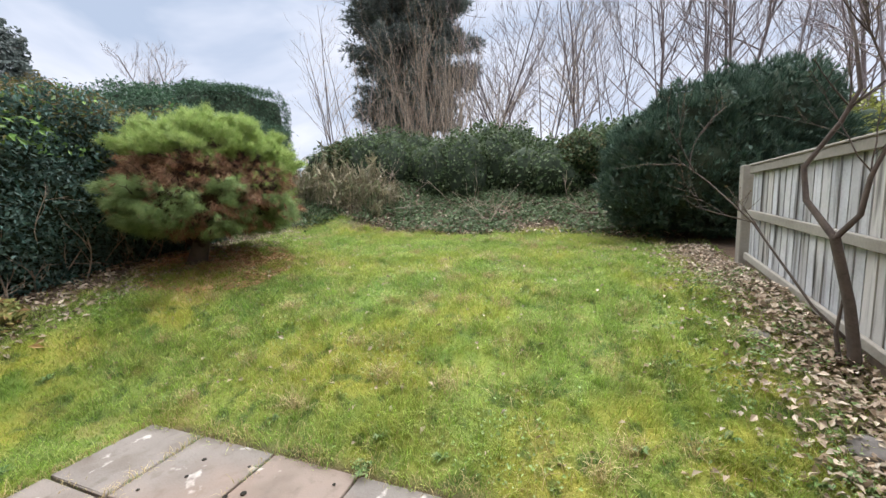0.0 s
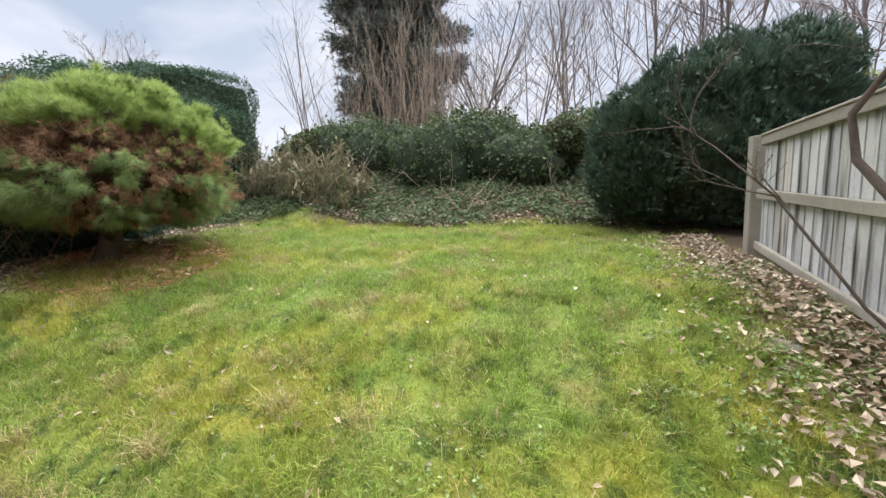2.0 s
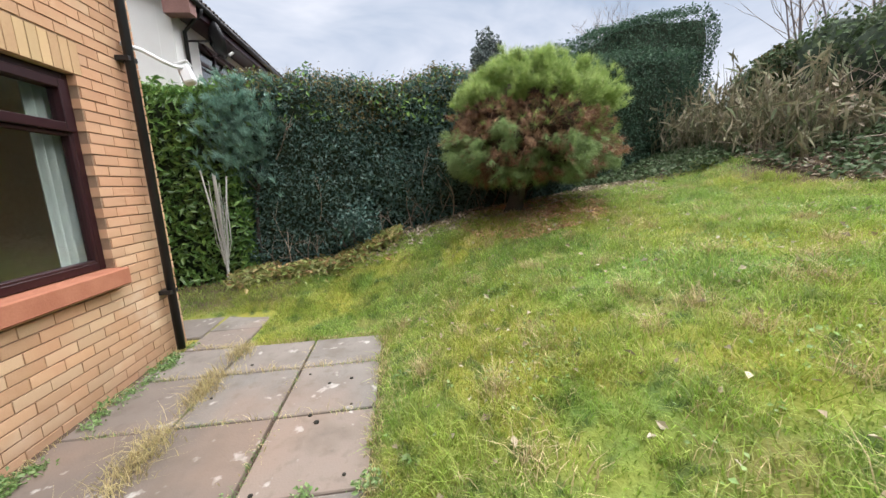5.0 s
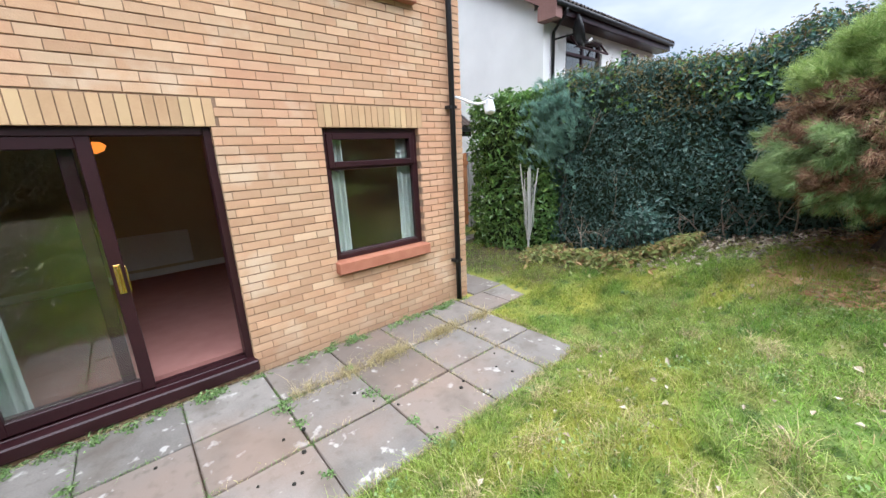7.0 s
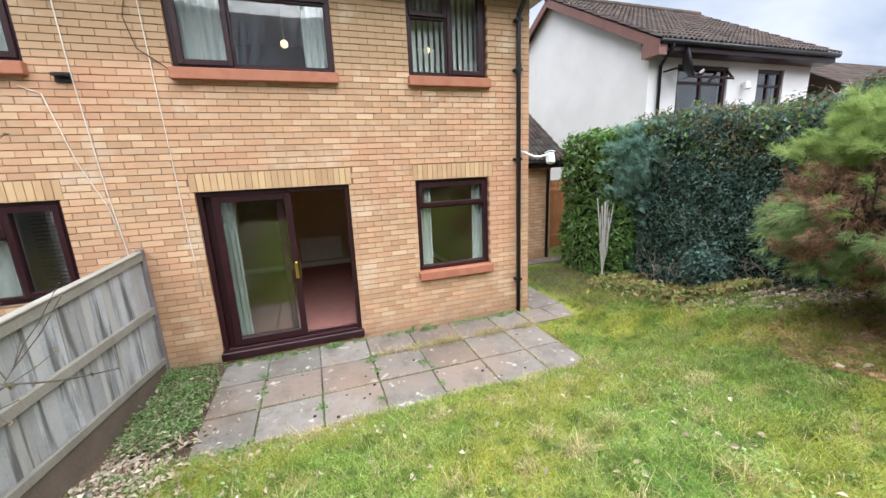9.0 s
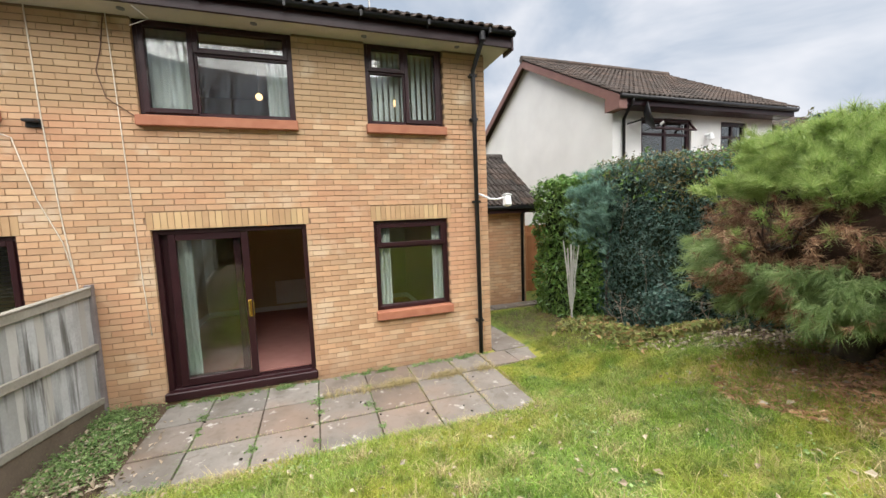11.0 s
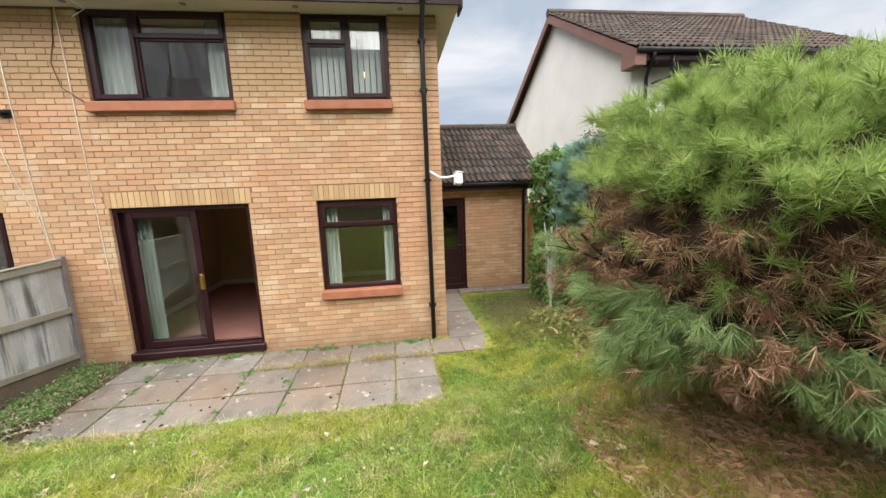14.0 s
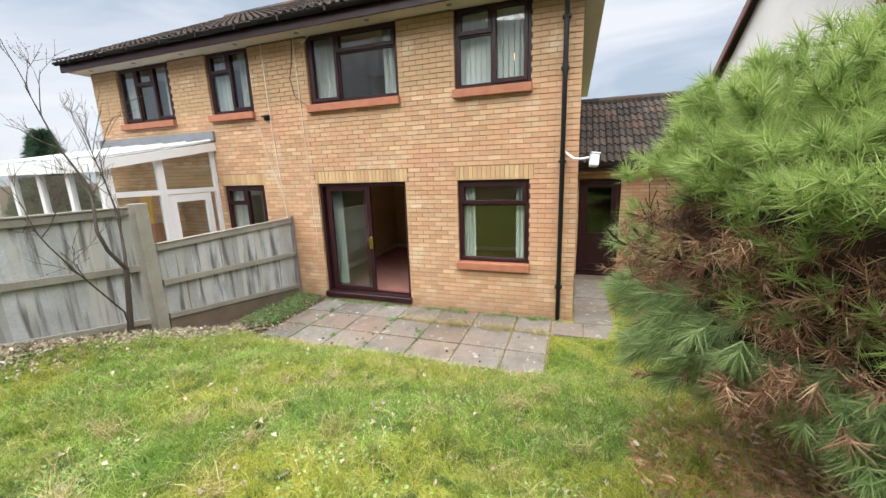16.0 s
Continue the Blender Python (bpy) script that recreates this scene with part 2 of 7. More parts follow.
M["hedge_brown"] = leaf_mat("brown_hedge_leaf", (0.130, 0.098, 0.046), (0.208, 0.156, 0.065), (0.130, 0.156, 0.052), rough=0.6)
M["blue_spray"] = leaf_mat("blue_conifer_spray", (0.15, 0.28, 0.22), (0.24, 0.40, 0.32), (0.33, 0.48, 0.39), rough=0.6)
M["cypress"] = leaf_mat("dark_cypress", (0.028, 0.066, 0.038), (0.056, 0.112, 0.064), (0.098, 0.165, 0.095), rough=0.6)
M["bush"] = leaf_mat("dark_bush_spray", (0.022, 0.052, 0.034), (0.052, 0.102, 0.066), (0.12, 0.175, 0.12), rough=0.6)
M["ivy"] = leaf_mat("ivy_leaf", (0.052, 0.091, 0.036), (0.091, 0.137, 0.058), (0.156, 0.189, 0.104), rough=0.6, spec=0.25)
M["needle"] = leaf_mat("pine_needle", (0.12, 0.215, 0.045), (0.36, 0.49, 0.13), (0.48, 0.55, 0.22), rough=0.45, translucent=0.45, isl=0.15, scale=8.0)
M["needle_low"] = leaf_mat("lower_pine_needle", (0.12, 0.21, 0.065), (0.30, 0.41, 0.16), (0.42, 0.50, 0.24), rough=0.45, translucent=0.45, isl=0.15, scale=8.0)
M["needle_dead"] = leaf_mat("dead_pine_needle", (0.125, 0.048, 0.032), (0.25, 0.112, 0.065), (0.58, 0.41, 0.25), rough=0.7, translucent=0.35, isl=0.2, scale=6.0)
M["conifer"] = leaf_mat("far_conifer", (0.070, 0.095, 0.085), (0.125, 0.155, 0.140), (0.22, 0.24, 0.225), rough=0.7)
M["reed"] = leaf_mat("dry_reed", (0.24, 0.20, 0.13), (0.40, 0.345, 0.235), (0.17, 0.21, 0.10), rough=0.7)
M["litter"] = leaf_mat("fallen_leaf", (0.24, 0.18, 0.12), (0.39, 0.31, 0.225), (0.54, 0.48, 0.38), rough=0.75, translucent=0.1)
M["needle_litter"] = leaf_mat("fallen_pine_needle", (0.42, 0.235, 0.13), (0.56, 0.335, 0.195), (0.66, 0.46, 0.29), rough=0.8, translucent=0.1)
M["clover"] = leaf_mat("clover_leaf", (0.16, 0.27, 0.075), (0.24, 0.36, 0.11), (0.37, 0.45, 0.22), rough=0.55, translucent=0.25)
M["cuttings"] = leaf_mat("laurel_cutting", (0.21, 0.27, 0.075), (0.37, 0.42, 0.15), (0.40, 0.24, 0.12), rough=0.5)
M["weed"] = leaf_mat("weed_leaf", (0.10, 0.19, 0.05), (0.17, 0.28, 0.085), (0.27, 0.36, 0.15), rough=0.5)
M["yellow_bush"] = leaf_mat("yellow_green_leaf", (0.17, 0.20, 0.035), (0.27, 0.29, 0.06), (0.30, 0.32, 0.10), rough=0.6)
M["stone"] = mat("garden_stone", (0.111, 0.101, 0.091), (0.182, 0.169, 0.156), scale=6, fine=60, rough=0.95, bump=0.7)
M["galv"] = mat("grey_cord", (0.42, 0.41, 0.38), (0.56, 0.55, 0.52), scale=8, fine=60, rough=0.7, bump=0.2)
M["white"] = mat("white_plastic", (0.74, 0.75, 0.76), (0.82, 0.82, 0.82), scale=2, fine=30, rough=0.4, bump=0.03)
M["cable"] = mat("cream_cable", (0.62, 0.55, 0.45), (0.72, 0.66, 0.56), scale=4, fine=30, rough=0.6, bump=0.05)
M["dark_cable"] = mat("brown_cable", (0.10, 0.05, 0.035), (0.15, 0.08, 0.05), scale=4, fine=30, rough=0.6, bump=0.05)
M["brass"] = mat("brass", (0.75, 0.50, 0.16), (0.85, 0.60, 0.22), scale=4, fine=40, rough=0.25, bump=0.02, metal=1.0)
M["chrome"] = mat("chrome", (0.7, 0.7, 0.7), (0.8, 0.8, 0.8), scale=4, fine=40, rough=0.2, bump=0.02, metal=1.0)
M["carpet"] = mat("rose_carpet", (0.30, 0.135, 0.115), (0.37, 0.18, 0.15), scale=5, fine=200, rough=1.0, bump=0.6)
M["plaster"] = mat("cream_wall", (0.50, 0.42, 0.27), (0.56, 0.48, 0.32), scale=2, fine=60, rough=0.9, bump=0.1)
M["ceiling"] = mat("ceiling_paint", (0.62, 0.58, 0.5), (0.7, 0.66, 0.58), scale=2, fine=60, rough=0.95, bump=0.2)
M["curtain"] = mat("pale_curtain", (0.66, 0.70, 0.68), (0.76, 0.79, 0.76), scale=5, fine=80, rough=0.9, bump=0.2)
M["skirting"] = mat("white_gloss", (0.7, 0.69, 0.66), (0.78, 0.77, 0.74), scale=2, fine=30, rough=0.4, bump=0.05)
M["glass"] = glass_mat("window_glass")
M["glass_dark"] = glass_mat("door_glass", (0.25, 0.33, 0.30))
M["lamp"] = glow_mat("amber_lampshade", (1.0, 0.27, 0.03), 0.45)
M["bulb"] = glow_mat("warm_bulb", (1.0, 0.60, 0.26), 1.6)
M["poly"] = mat("polycarbonate_roof", (0.62, 0.66, 0.68), (0.70, 0.73, 0.75), scale=3, fine=20, rough=0.3, bump=0.05)
M["lead"] = mat("lead_flashing", (0.16, 0.17, 0.19), (0.24, 0.25, 0.27), scale=4, fine=30, rough=0.6, bump=0.2)
M["yellow"] = mat("yellow_slide", (0.75, 0.42, 0.04), (0.8, 0.48, 0.06), scale=4, fine=20, rough=0.5, bump=0.05)

# lawn: the same patch pattern lies on soil and on blades
def lawn_patches(m, k=1.0):
    blend_by(m, noise_mask(0.8, 0.44, 0.60, 2.0, gain=0.85), (0.40 * k, 0.375 * k, 0.06 * k))
    blend_by(m, noise_mask(2.4, 0.56, 0.68, 7.0, gain=0.5), (0.36 * k, 0.28 * k, 0.11 * k))
    blend_by(m, noise_mask(1.6, 0.55, 0.68, 13.0, gain=0.75), (0.11 * k, 0.235 * k, 0.045 * k))
    blend_by(m, noise_mask(7.0, 0.53, 0.64, 21.0, gain=0.8), (0.06 * k, 0.11 * k, 0.025 * k))
    return m


M["grass"] = lawn_patches(leaf_mat("grass_blade", (0.20, 0.35, 0.050), (0.29, 0.43, 0.07), (0.46, 0.48, 0.18), rough=0.45, translucent=0.55, isl=0.5), 1.08)
M["ground"] = lawn_patches(mat("lawn_soil", (0.12, 0.165, 0.035), (0.18, 0.235, 0.05), scale=6, fine=60, rough=1.0, bump=1.0, coords="Object", dist=0.03), 0.7)
blend_by(M["ground"], attr_mask("soil"), (0.085, 0.058, 0.038))
blend_by(M["ground"], attr_mask("needles"), (0.54, 0.33, 0.195))
M["dry"] = leaf_mat("dry_grass", (0.42, 0.33, 0.16), (0.56, 0.46, 0.26), (0.36, 0.33, 0.13), rough=0.7)


# ---- building helpers ----
def part(name, bm, material, parent=None, label="", smooth=False):
    me = bpy.data.meshes.new(name)
    bm.to_mesh(me)
    bm.free()
    me.materials.append(material)
    if smooth:
        me.shade_smooth()
    ob = new(name, me)
    ob.parent = parent
    if label:
        ob["label"] = label
    return ob


def np_part(name, verts, faces, material, parent=None, label="", smooth=False):
    """A mesh from arrays: verts (n,3), faces (m,3) or (m,4)."""
    verts, faces = np.asarray(verts, np.float32), np.asarray(faces, np.int32)
    me = bpy.data.meshes.new(name)
    k = faces.shape[1]
    me.vertices.add(len(verts))
    me.vertices.foreach_set("co", verts.ravel())
    me.loops.add(faces.size)
    me.loops.foreach_set("vertex_index", faces.ravel())
    me.polygons.add(len(faces))
    me.polygons.foreach_set("loop_start", np.arange(0, faces.size, k, dtype=np.int32))
    me.update(calc_edges=True)
    me.materials.append(material)
    if smooth:
        me.shade_smooth()
    else:
        me.shade_flat()
    ob = new(name, me)
    ob.parent = parent
    if label:
        ob["label"] = label
    return ob


def thing(name, label, category, group="", kind="", at=(0, 0, 0)):
    e = new(name)
    e.location = at
    e.empty_display_size = 0.1
    return tagged(e, label, category, group, kind)


def box(bm, x0, x1, y0, y1, z0, z1, bevel=0.0):
    r = bmesh.ops.create_cube(bm, size=1.0, matrix=Matrix.LocRotScale(((x0 + x1) / 2, (y0 + y1) / 2, (z0 + z1) / 2), None, (abs(x1 - x0), abs(y1 - y0), abs(z1 - z0))))
    if bevel:
        es = list({e for v in r["verts"] for e in v.link_edges})
        bmesh.ops.bevel(bm, geom=es, offset=bevel, segments=1, affect="EDGES")
    return bm


def boxes(*bs, bevel=0.0):
    bm = bmesh.new()
    for b in bs:
        box(bm, *b, bevel=bevel)
    return bm


def tube(bm, pts, r, sides=8):
    """A tube of radius r (a number, or one for each point) along pts, closed at both ends."""
    rings = []
    pts = [Vector(p) for p in pts]
    for i, p in enumerate(pts):
        d = (pts[min(i + 1, len(pts) - 1)] - pts[max(i - 1, 0)]).normalized()
        a = d.orthogonal().normalized() if not rings else (u - d * u.dot(d)).normalized()
        u = a
        b = d.cross(a)
        rr = r[i] if isinstance(r, (list, tuple)) else r
        rings.append([bm.verts.new(p + rr * (math.cos(2 * math.pi * k / sides) * a + math.sin(2 * math.pi * k / sides) * b)) for k in range(sides)])
    for p, q in zip(rings, rings[1:]):
        for k in range(sides):
            bm.faces.new((p[k], p[(k + 1) % sides], q[(k + 1) % sides], q[k]))
    bm.faces.new(rings[0][::-1])
    bm.faces.new(rings[-1])
    return bm


def smooth01(a, b, x):
    t = np.clip((np.asarray(x, float) - a) / (b - a), 0, 1)
    return t * t * (3 - 2 * t)


HY = [-40, 1.72, 1.80, 2.10, 2.45, 3.1, 3.9, 5.0, 6.0, 6.9, 8.5, 10.0, 12.0, 16.0, 40.0, 900.0]
HZ = [-0.03, -0.03, 0.02, 0.16, 0.30, 0.55, 0.76, 0.90, 1.00, 1.10, 1.65, 2.25, 2.75, 2.9, 3.2, 3.2]


def land(x, y):
    """The height of the ground: flat by the house, then a lawn that climbs to a bank."""
    x, y = np.asarray(x, float), np.asarray(y, float)
    d = smooth01(0, 1, (-x - 2.95) / 2.4)
    ylift = y + 0.8 * d * smooth01(-1.5, 0.6, y)
    h = np.interp(ylift, HY, HZ) + 0.11 * d * smooth01(-1.2, 0.5, y)
    h = h + 0.045 * smooth01(0, 1, (-x - 3.95) / 0.4) * smooth01(0, 1, (y + 2.3) / 0.3) * (y < 2.2)
    fade = smooth01(1.85, 2.6, ylift)
    h = h + fade * (0.018 * np.sin(2.1 * x + 1.3 * y) + 0.014 * np.sin(3.7 * x - 2.9 * y + 1) + 0.008 * np.sin(9.1 * x + 7.3 * y))
    edge = smooth01(1.20, 1.42, x) * (y < 2.4)
    return h + 0.05 * edge * (1 - smooth01(1.6, 2.4, y))


def scatter_leaves(name, pts, normals, size, material, parent, label="", spread=0.9, aspect=0.55, fold=0.25, rng=None, droop=0.0):
    """Folded diamond leaves at points, turned roughly along the normals."""
    rng = rng or np.random.default_rng(1)
    n = len(pts)
    nn = normals + rng.normal(0, spread, (n, 3))
    nn /= np.linalg.norm(nn, axis=1)[:, None] + 1e-9
    t = rng.normal(0, 1, (n, 3))
    t[:, 2] -= droop
    t -= nn * np.sum(t * nn, 1)[:, None]
    t /= np.linalg.norm(t, axis=1)[:, None] + 1e-9
    s = np.cross(nn, t)
    ln = (size * rng.uniform(0.6, 1.35, n))[:, None]
    w = ln * aspect * 0.5
    base, tip = pts - t * ln * 0.5, pts + t * ln * 0.5
    mid = pts - t * ln * 0.05
    l, r = mid + s * w + nn * ln * fold * 0.5, mid - s * w + nn * ln * fold * 0.5
    v = np.stack([base, r, tip, l], 1).reshape(-1, 3)
    k = np.arange(n) * 4
    f = np.concatenate([np.stack([k, k + 1, k + 2], 1), np.stack([k, k + 2, k + 3], 1)])
    return tagged(np_part(name, v, f, material, parent, label), kind="stuff")


def needle_tufts(name, pts, dirs, count, length, width, material, parent, label="", open_=1.05, rng=None):
    """Fans of thin needles that start along a short shoot and open round each direction."""
    rng = rng or np.random.default_rng(2)
    n = len(pts)
    p = np.repeat(pts, count, 0)
    d = np.repeat(dirs, count, 0)
    ln = (length * np.repeat(rng.uniform(0.75, 1.2, n), count) * rng.uniform(0.8, 1.1, n * count))[:, None]
    r = rng.normal(0, 1, (n * count, 3))
    r -= d * np.sum(r * d, 1)[:, None]
    r /= np.linalg.norm(r, axis=1)[:, None] + 1e-9
    a = rng.uniform(0.15, open_, (n * count, 1))
    way = d * np.cos(a) + r * np.sin(a)
    start = p + d * rng.uniform(-0.045, 0.01, (n * count, 1))
    side = np.cross(way, rng.normal(0, 1, (n * count, 3)))
    side /= np.linalg.norm(side, axis=1)[:, None] + 1e-9
    tip = start + way * ln
    tip[:, 2] -= 0.10 * ln[:, 0]
    v = np.stack([start - side * width * 0.5, start + side * width * 0.5, tip], 1).reshape(-1, 3)
    f = np.arange(len(v)).reshape(-1, 3)
    return tagged(np_part(name, v, f, material, parent, label), kind="stuff")


def limbs(starts, rng, depth, spread=0.5, shrink=0.7, kids=(2, 4), wobble=0.12, up=0.15, segs=4, thin=0.004, taper=0.62):
    """Branching polylines: starts are (point, direction, length, radius). Gives a list of (points, radii)."""
    out, todo = [], [(np.array(p, float), np.array(d, float), l, r, depth) for p, d, l, r in starts]
    while todo:
        p, d, l, r, k = todo.pop()
        pts, rad = [p], [r]
        end = max(r * taper * 0.75, thin * 0.5)
        for i in range(segs):
            d = d + rng.normal(0, wobble, 3)
            d[2] += up * 0.25
            d /= np.linalg.norm(d)
            pts.append(pts[-1] + d * l / segs)
            rad.append(r + (end - r) * (i + 1) / segs)
        out.append((np.array(pts), np.array(rad)))
        if k > 0:
            for _ in range(rng.integers(kids[0], kids[1] + 1)):
                t = rng.uniform(0.3, 1.0)
                i = min(int(t * segs), segs - 1)
                q = pts[i] + (pts[i + 1] - pts[i]) * (t * segs - i)
                e = d + rng.normal(0, spread, 3)
                e[2] += up
                e /= np.linalg.norm(e)
                todo.append((q, e, l * shrink * rng.uniform(0.7, 1.1), max(rad[i] * taper, thin), k - 1))
    return out


def limb_mesh(name, lines, material, parent, label="", sides=4):
    vs, fs, o = [], [], 0
    ang = np.linspace(0, 2 * np.pi, sides, endpoint=False)
    for pts, rad in lines:
        d = np.gradient(pts, axis=0)
        d /= np.linalg.norm(d, axis=1)[:, None] + 1e-9
        ref = np.array([1.0, 0.13, 0.07]) if abs(d[0][0]) < 0.8 else np.array([0.05, 1.0, 0.1])
        a = np.cross(d, ref)
        a /= np.linalg.norm(a, axis=1)[:, None] + 1e-9
        b = np.cross(d, a)
        ring = pts[:, None] + rad[:, None, None] * (np.cos(ang)[None, :, None] * a[:, None] + np.sin(ang)[None, :, None] * b[:, None])
        m = len(pts)
        vs.append(ring.reshape(-1, 3))
        i = (np.arange(m - 1)[:, None] * sides + np.arange(sides)[None]).ravel() + o
        j = (np.arange(m - 1)[:, None] * sides + (np.arange(sides)[None] + 1) % sides).ravel() + o
        fs.append(np.stack([i, j, j + sides, i + sides], 1))
        o += m * sides
    o = np_part(name, np.concatenate(vs), np.concatenate(fs), material, parent, label, smooth=True)
    return o if name == "trunk" else tagged(o, kind="stuff")


# ---- ground ----
def axis(lo, hi, step, far):
    inner = np.arange(lo, hi + step / 2, step)
    g = [0.4 * 1.45 ** i for i in range(40)]
    out = np.cumsum(g)
    out = out[out < far]
    return np.concatenate([(lo - out)[::-1], inner, hi + out])


def build_ground():
    xs, ys = axis(-8.0, 3.0, 0.09, 900), axis(-4.0, 11.0, 0.09, 900)
    gx, gy = np.meshgrid(xs, ys)
    gz = land(gx, gy)
    v = np.stack([gx, gy, gz], -1).reshape(-1, 3)
    nx, ny = len(xs), len(ys)
    i = (np.arange(ny - 1)[:, None] * nx + np.arange(nx - 1)[None]).ravel()
    ob = np_part("ground", v, np.stack([i, i + 1, i + nx + 1, i + nx], 1), M["ground"], smooth=True)
    x, y = v[:, 0], v[:, 1]
    wob = 0.25 * np.sin(2.3 * x + 0.7 * y) + 0.18 * np.sin(4.1 * y - 1.3 * x)
    soil = np.maximum.reduce([
        smooth01(6.7, 7.3, y + wob * 0.8),
        smooth01(4.75, 5.5, -x + wob * 0.6) * smooth01(-3, -2, y),
        0.85 * smooth01(0.95, 1.6, x + wob * 0.5),
        smooth01(0.6, 0, np.hypot((x - 2.2), (y - 7.0)) - 1.6),
        0.9 * smooth01(0.5, 0.1, np.abs(x + 4.9) - 0.5) * smooth01(0.6, 0.2, np.abs(y + 0.7) - 0.9)])
    soil = np.where(y < 1.8, np.maximum(soil, smooth01(-3.0, -2.6, x)), soil)
    pine = smooth01(1.10, 0.5, np.hypot((x + 4.55) * 0.9, y - 3.78) + wob * 0.5) * (0.6 + 0.4 * np.sin(5 * x + 3 * y) ** 2)
    for name, val in (("soil", soil), ("needles", pine)):
        a = ob.data.attributes.new(name, "FLOAT", "POINT")
        a.data.foreach_set("value", val.astype(np.float32))
    tagged(ob, "sloping garden lawn, mossy green and yellow, over dark soil", "ground", kind="structure")


build_ground()

# ---- the brick house ----
WY = -0.11           # outer face of the garden wall
X0, X1 = -3.28, 7.0  # ends of the garden wall
TOP = 4.74
OPEN = {             # x0, x1, z0, z1 of the openings
    "door": (-0.52, 1.275, 0.03, 2.20),
    "win": (-2.59, -1.44, 0.86, 2.20),
    "up1": (-0.49, 1.26, 3.57, TOP),
    "up2": (-2.59, -1.44, 3.57, TOP),
    "nwin": (2.53, 3.60, 1.10, 2.20),
    "nup1": (2.53, 3.60, 3.57, TOP),
    "nup2": (4.62, 6.20, 3.57, TOP),
}
LINTELS = {"door": (-0.56, 1.31), "win": (-2.65, -1.41), "nwin": (2.49, 3.64)}
BR_L, BR_H, PITCH_X, PITCH_Z = 0.2195, 0.0655, 0.225, 0.075


def wall_cells(x0, x1, z0, z1, holes):
    cx = sorted({x0, x1, *[v for h in holes for v in h[:2] if x0 < v < x1]})
    cz = sorted({z0, z1, *[v for h in holes for v in h[2:] if z0 < v < z1]})
    for a, b in zip(cx, cx[1:]):
        run = None
        for c, d in zip(cz, cz[1:]):
            solid = not any(h[0] <= (a + b) / 2 <= h[1] and h[2] <= (c + d) / 2 <= h[3] for h in holes)
            if solid:
                run = (run[0], d) if run else (c, d)
            if run and (not solid or d == cz[-1]):
                yield a, b, run[0], run[1]
                run = None


def brick_spans(x0, x1, z0, z1, holes):
    """Stretcher bond: x0, x1, z of each brick or cut brick."""
    r = 0
    z = z0 + 0.005
    while z + BR_H <= z1 + 0.001:
        x = x0 - (0.1125 if r % 2 else 0.0)
        while x < x1:
            spans = [(max(x, x0), min(x + BR_L, x1))]
            for h in holes:
                if h[2] < z + BR_H - 0.012 and h[3] > z + 0.012:
                    nxt = []
                    for a, b in spans:
                        if h[1] <= a or h[0] >= b:
                            nxt.append((a, b))
                        else:
                            if h[0] - a > 0.03:
                                nxt.append((a, h[0]))
                            if b - h[1] > 0.03:
                                nxt.append((h[1], b))
                    spans = nxt
            for a, b in spans:
                if b - a > 0.025:
                    yield a, b, z
            x += PITCH_X
        z += PITCH_Z
        r += 1


def chamfer_box(x0, x1, y0, y1, z0, z1, c=0.0015):
    """The vertices and quads of a brick, its outer (y1) face drawn in by c."""
    v = [(x0, y0, z0), (x1, y0, z0), (x1, y0, z1), (x0, y0, z1), (x0, y1 - c, z0), (x1, y1 - c, z0), (x1, y1 - c, z1), (x0, y1 - c, z1),
         (x0 + c, y1, z0 + c), (x1 - c, y1, z0 + c), (x1 - c, y1, z1 - c), (x0 + c, y1, z1 - c)]
    f = [(0, 1, 5, 4), (1, 2, 6, 5), (2, 3, 7, 6), (3, 0, 4, 7), (4, 5, 9, 8), (5, 6, 10, 9), (6, 7, 11, 10), (7, 4, 8, 11), (8, 9, 10, 11)]
    return v, f


def joined_boxes(name, items, material, parent, turn=None, label=""):
    vs, fs = [], []
    for it in items:
        v, f = chamfer_box(*it)
        fs += [tuple(i + len(vs) for i in q) for q in f]
        vs += v
    vs = np.array(vs)
    if turn is not None:
        vs = np.array([tuple(turn @ Vector(p)) for p in vs])
    fs = np.array(fs)[:, ::-1]
    return tagged(np_part(name, vs, fs, material, parent, label), kind="stuff")


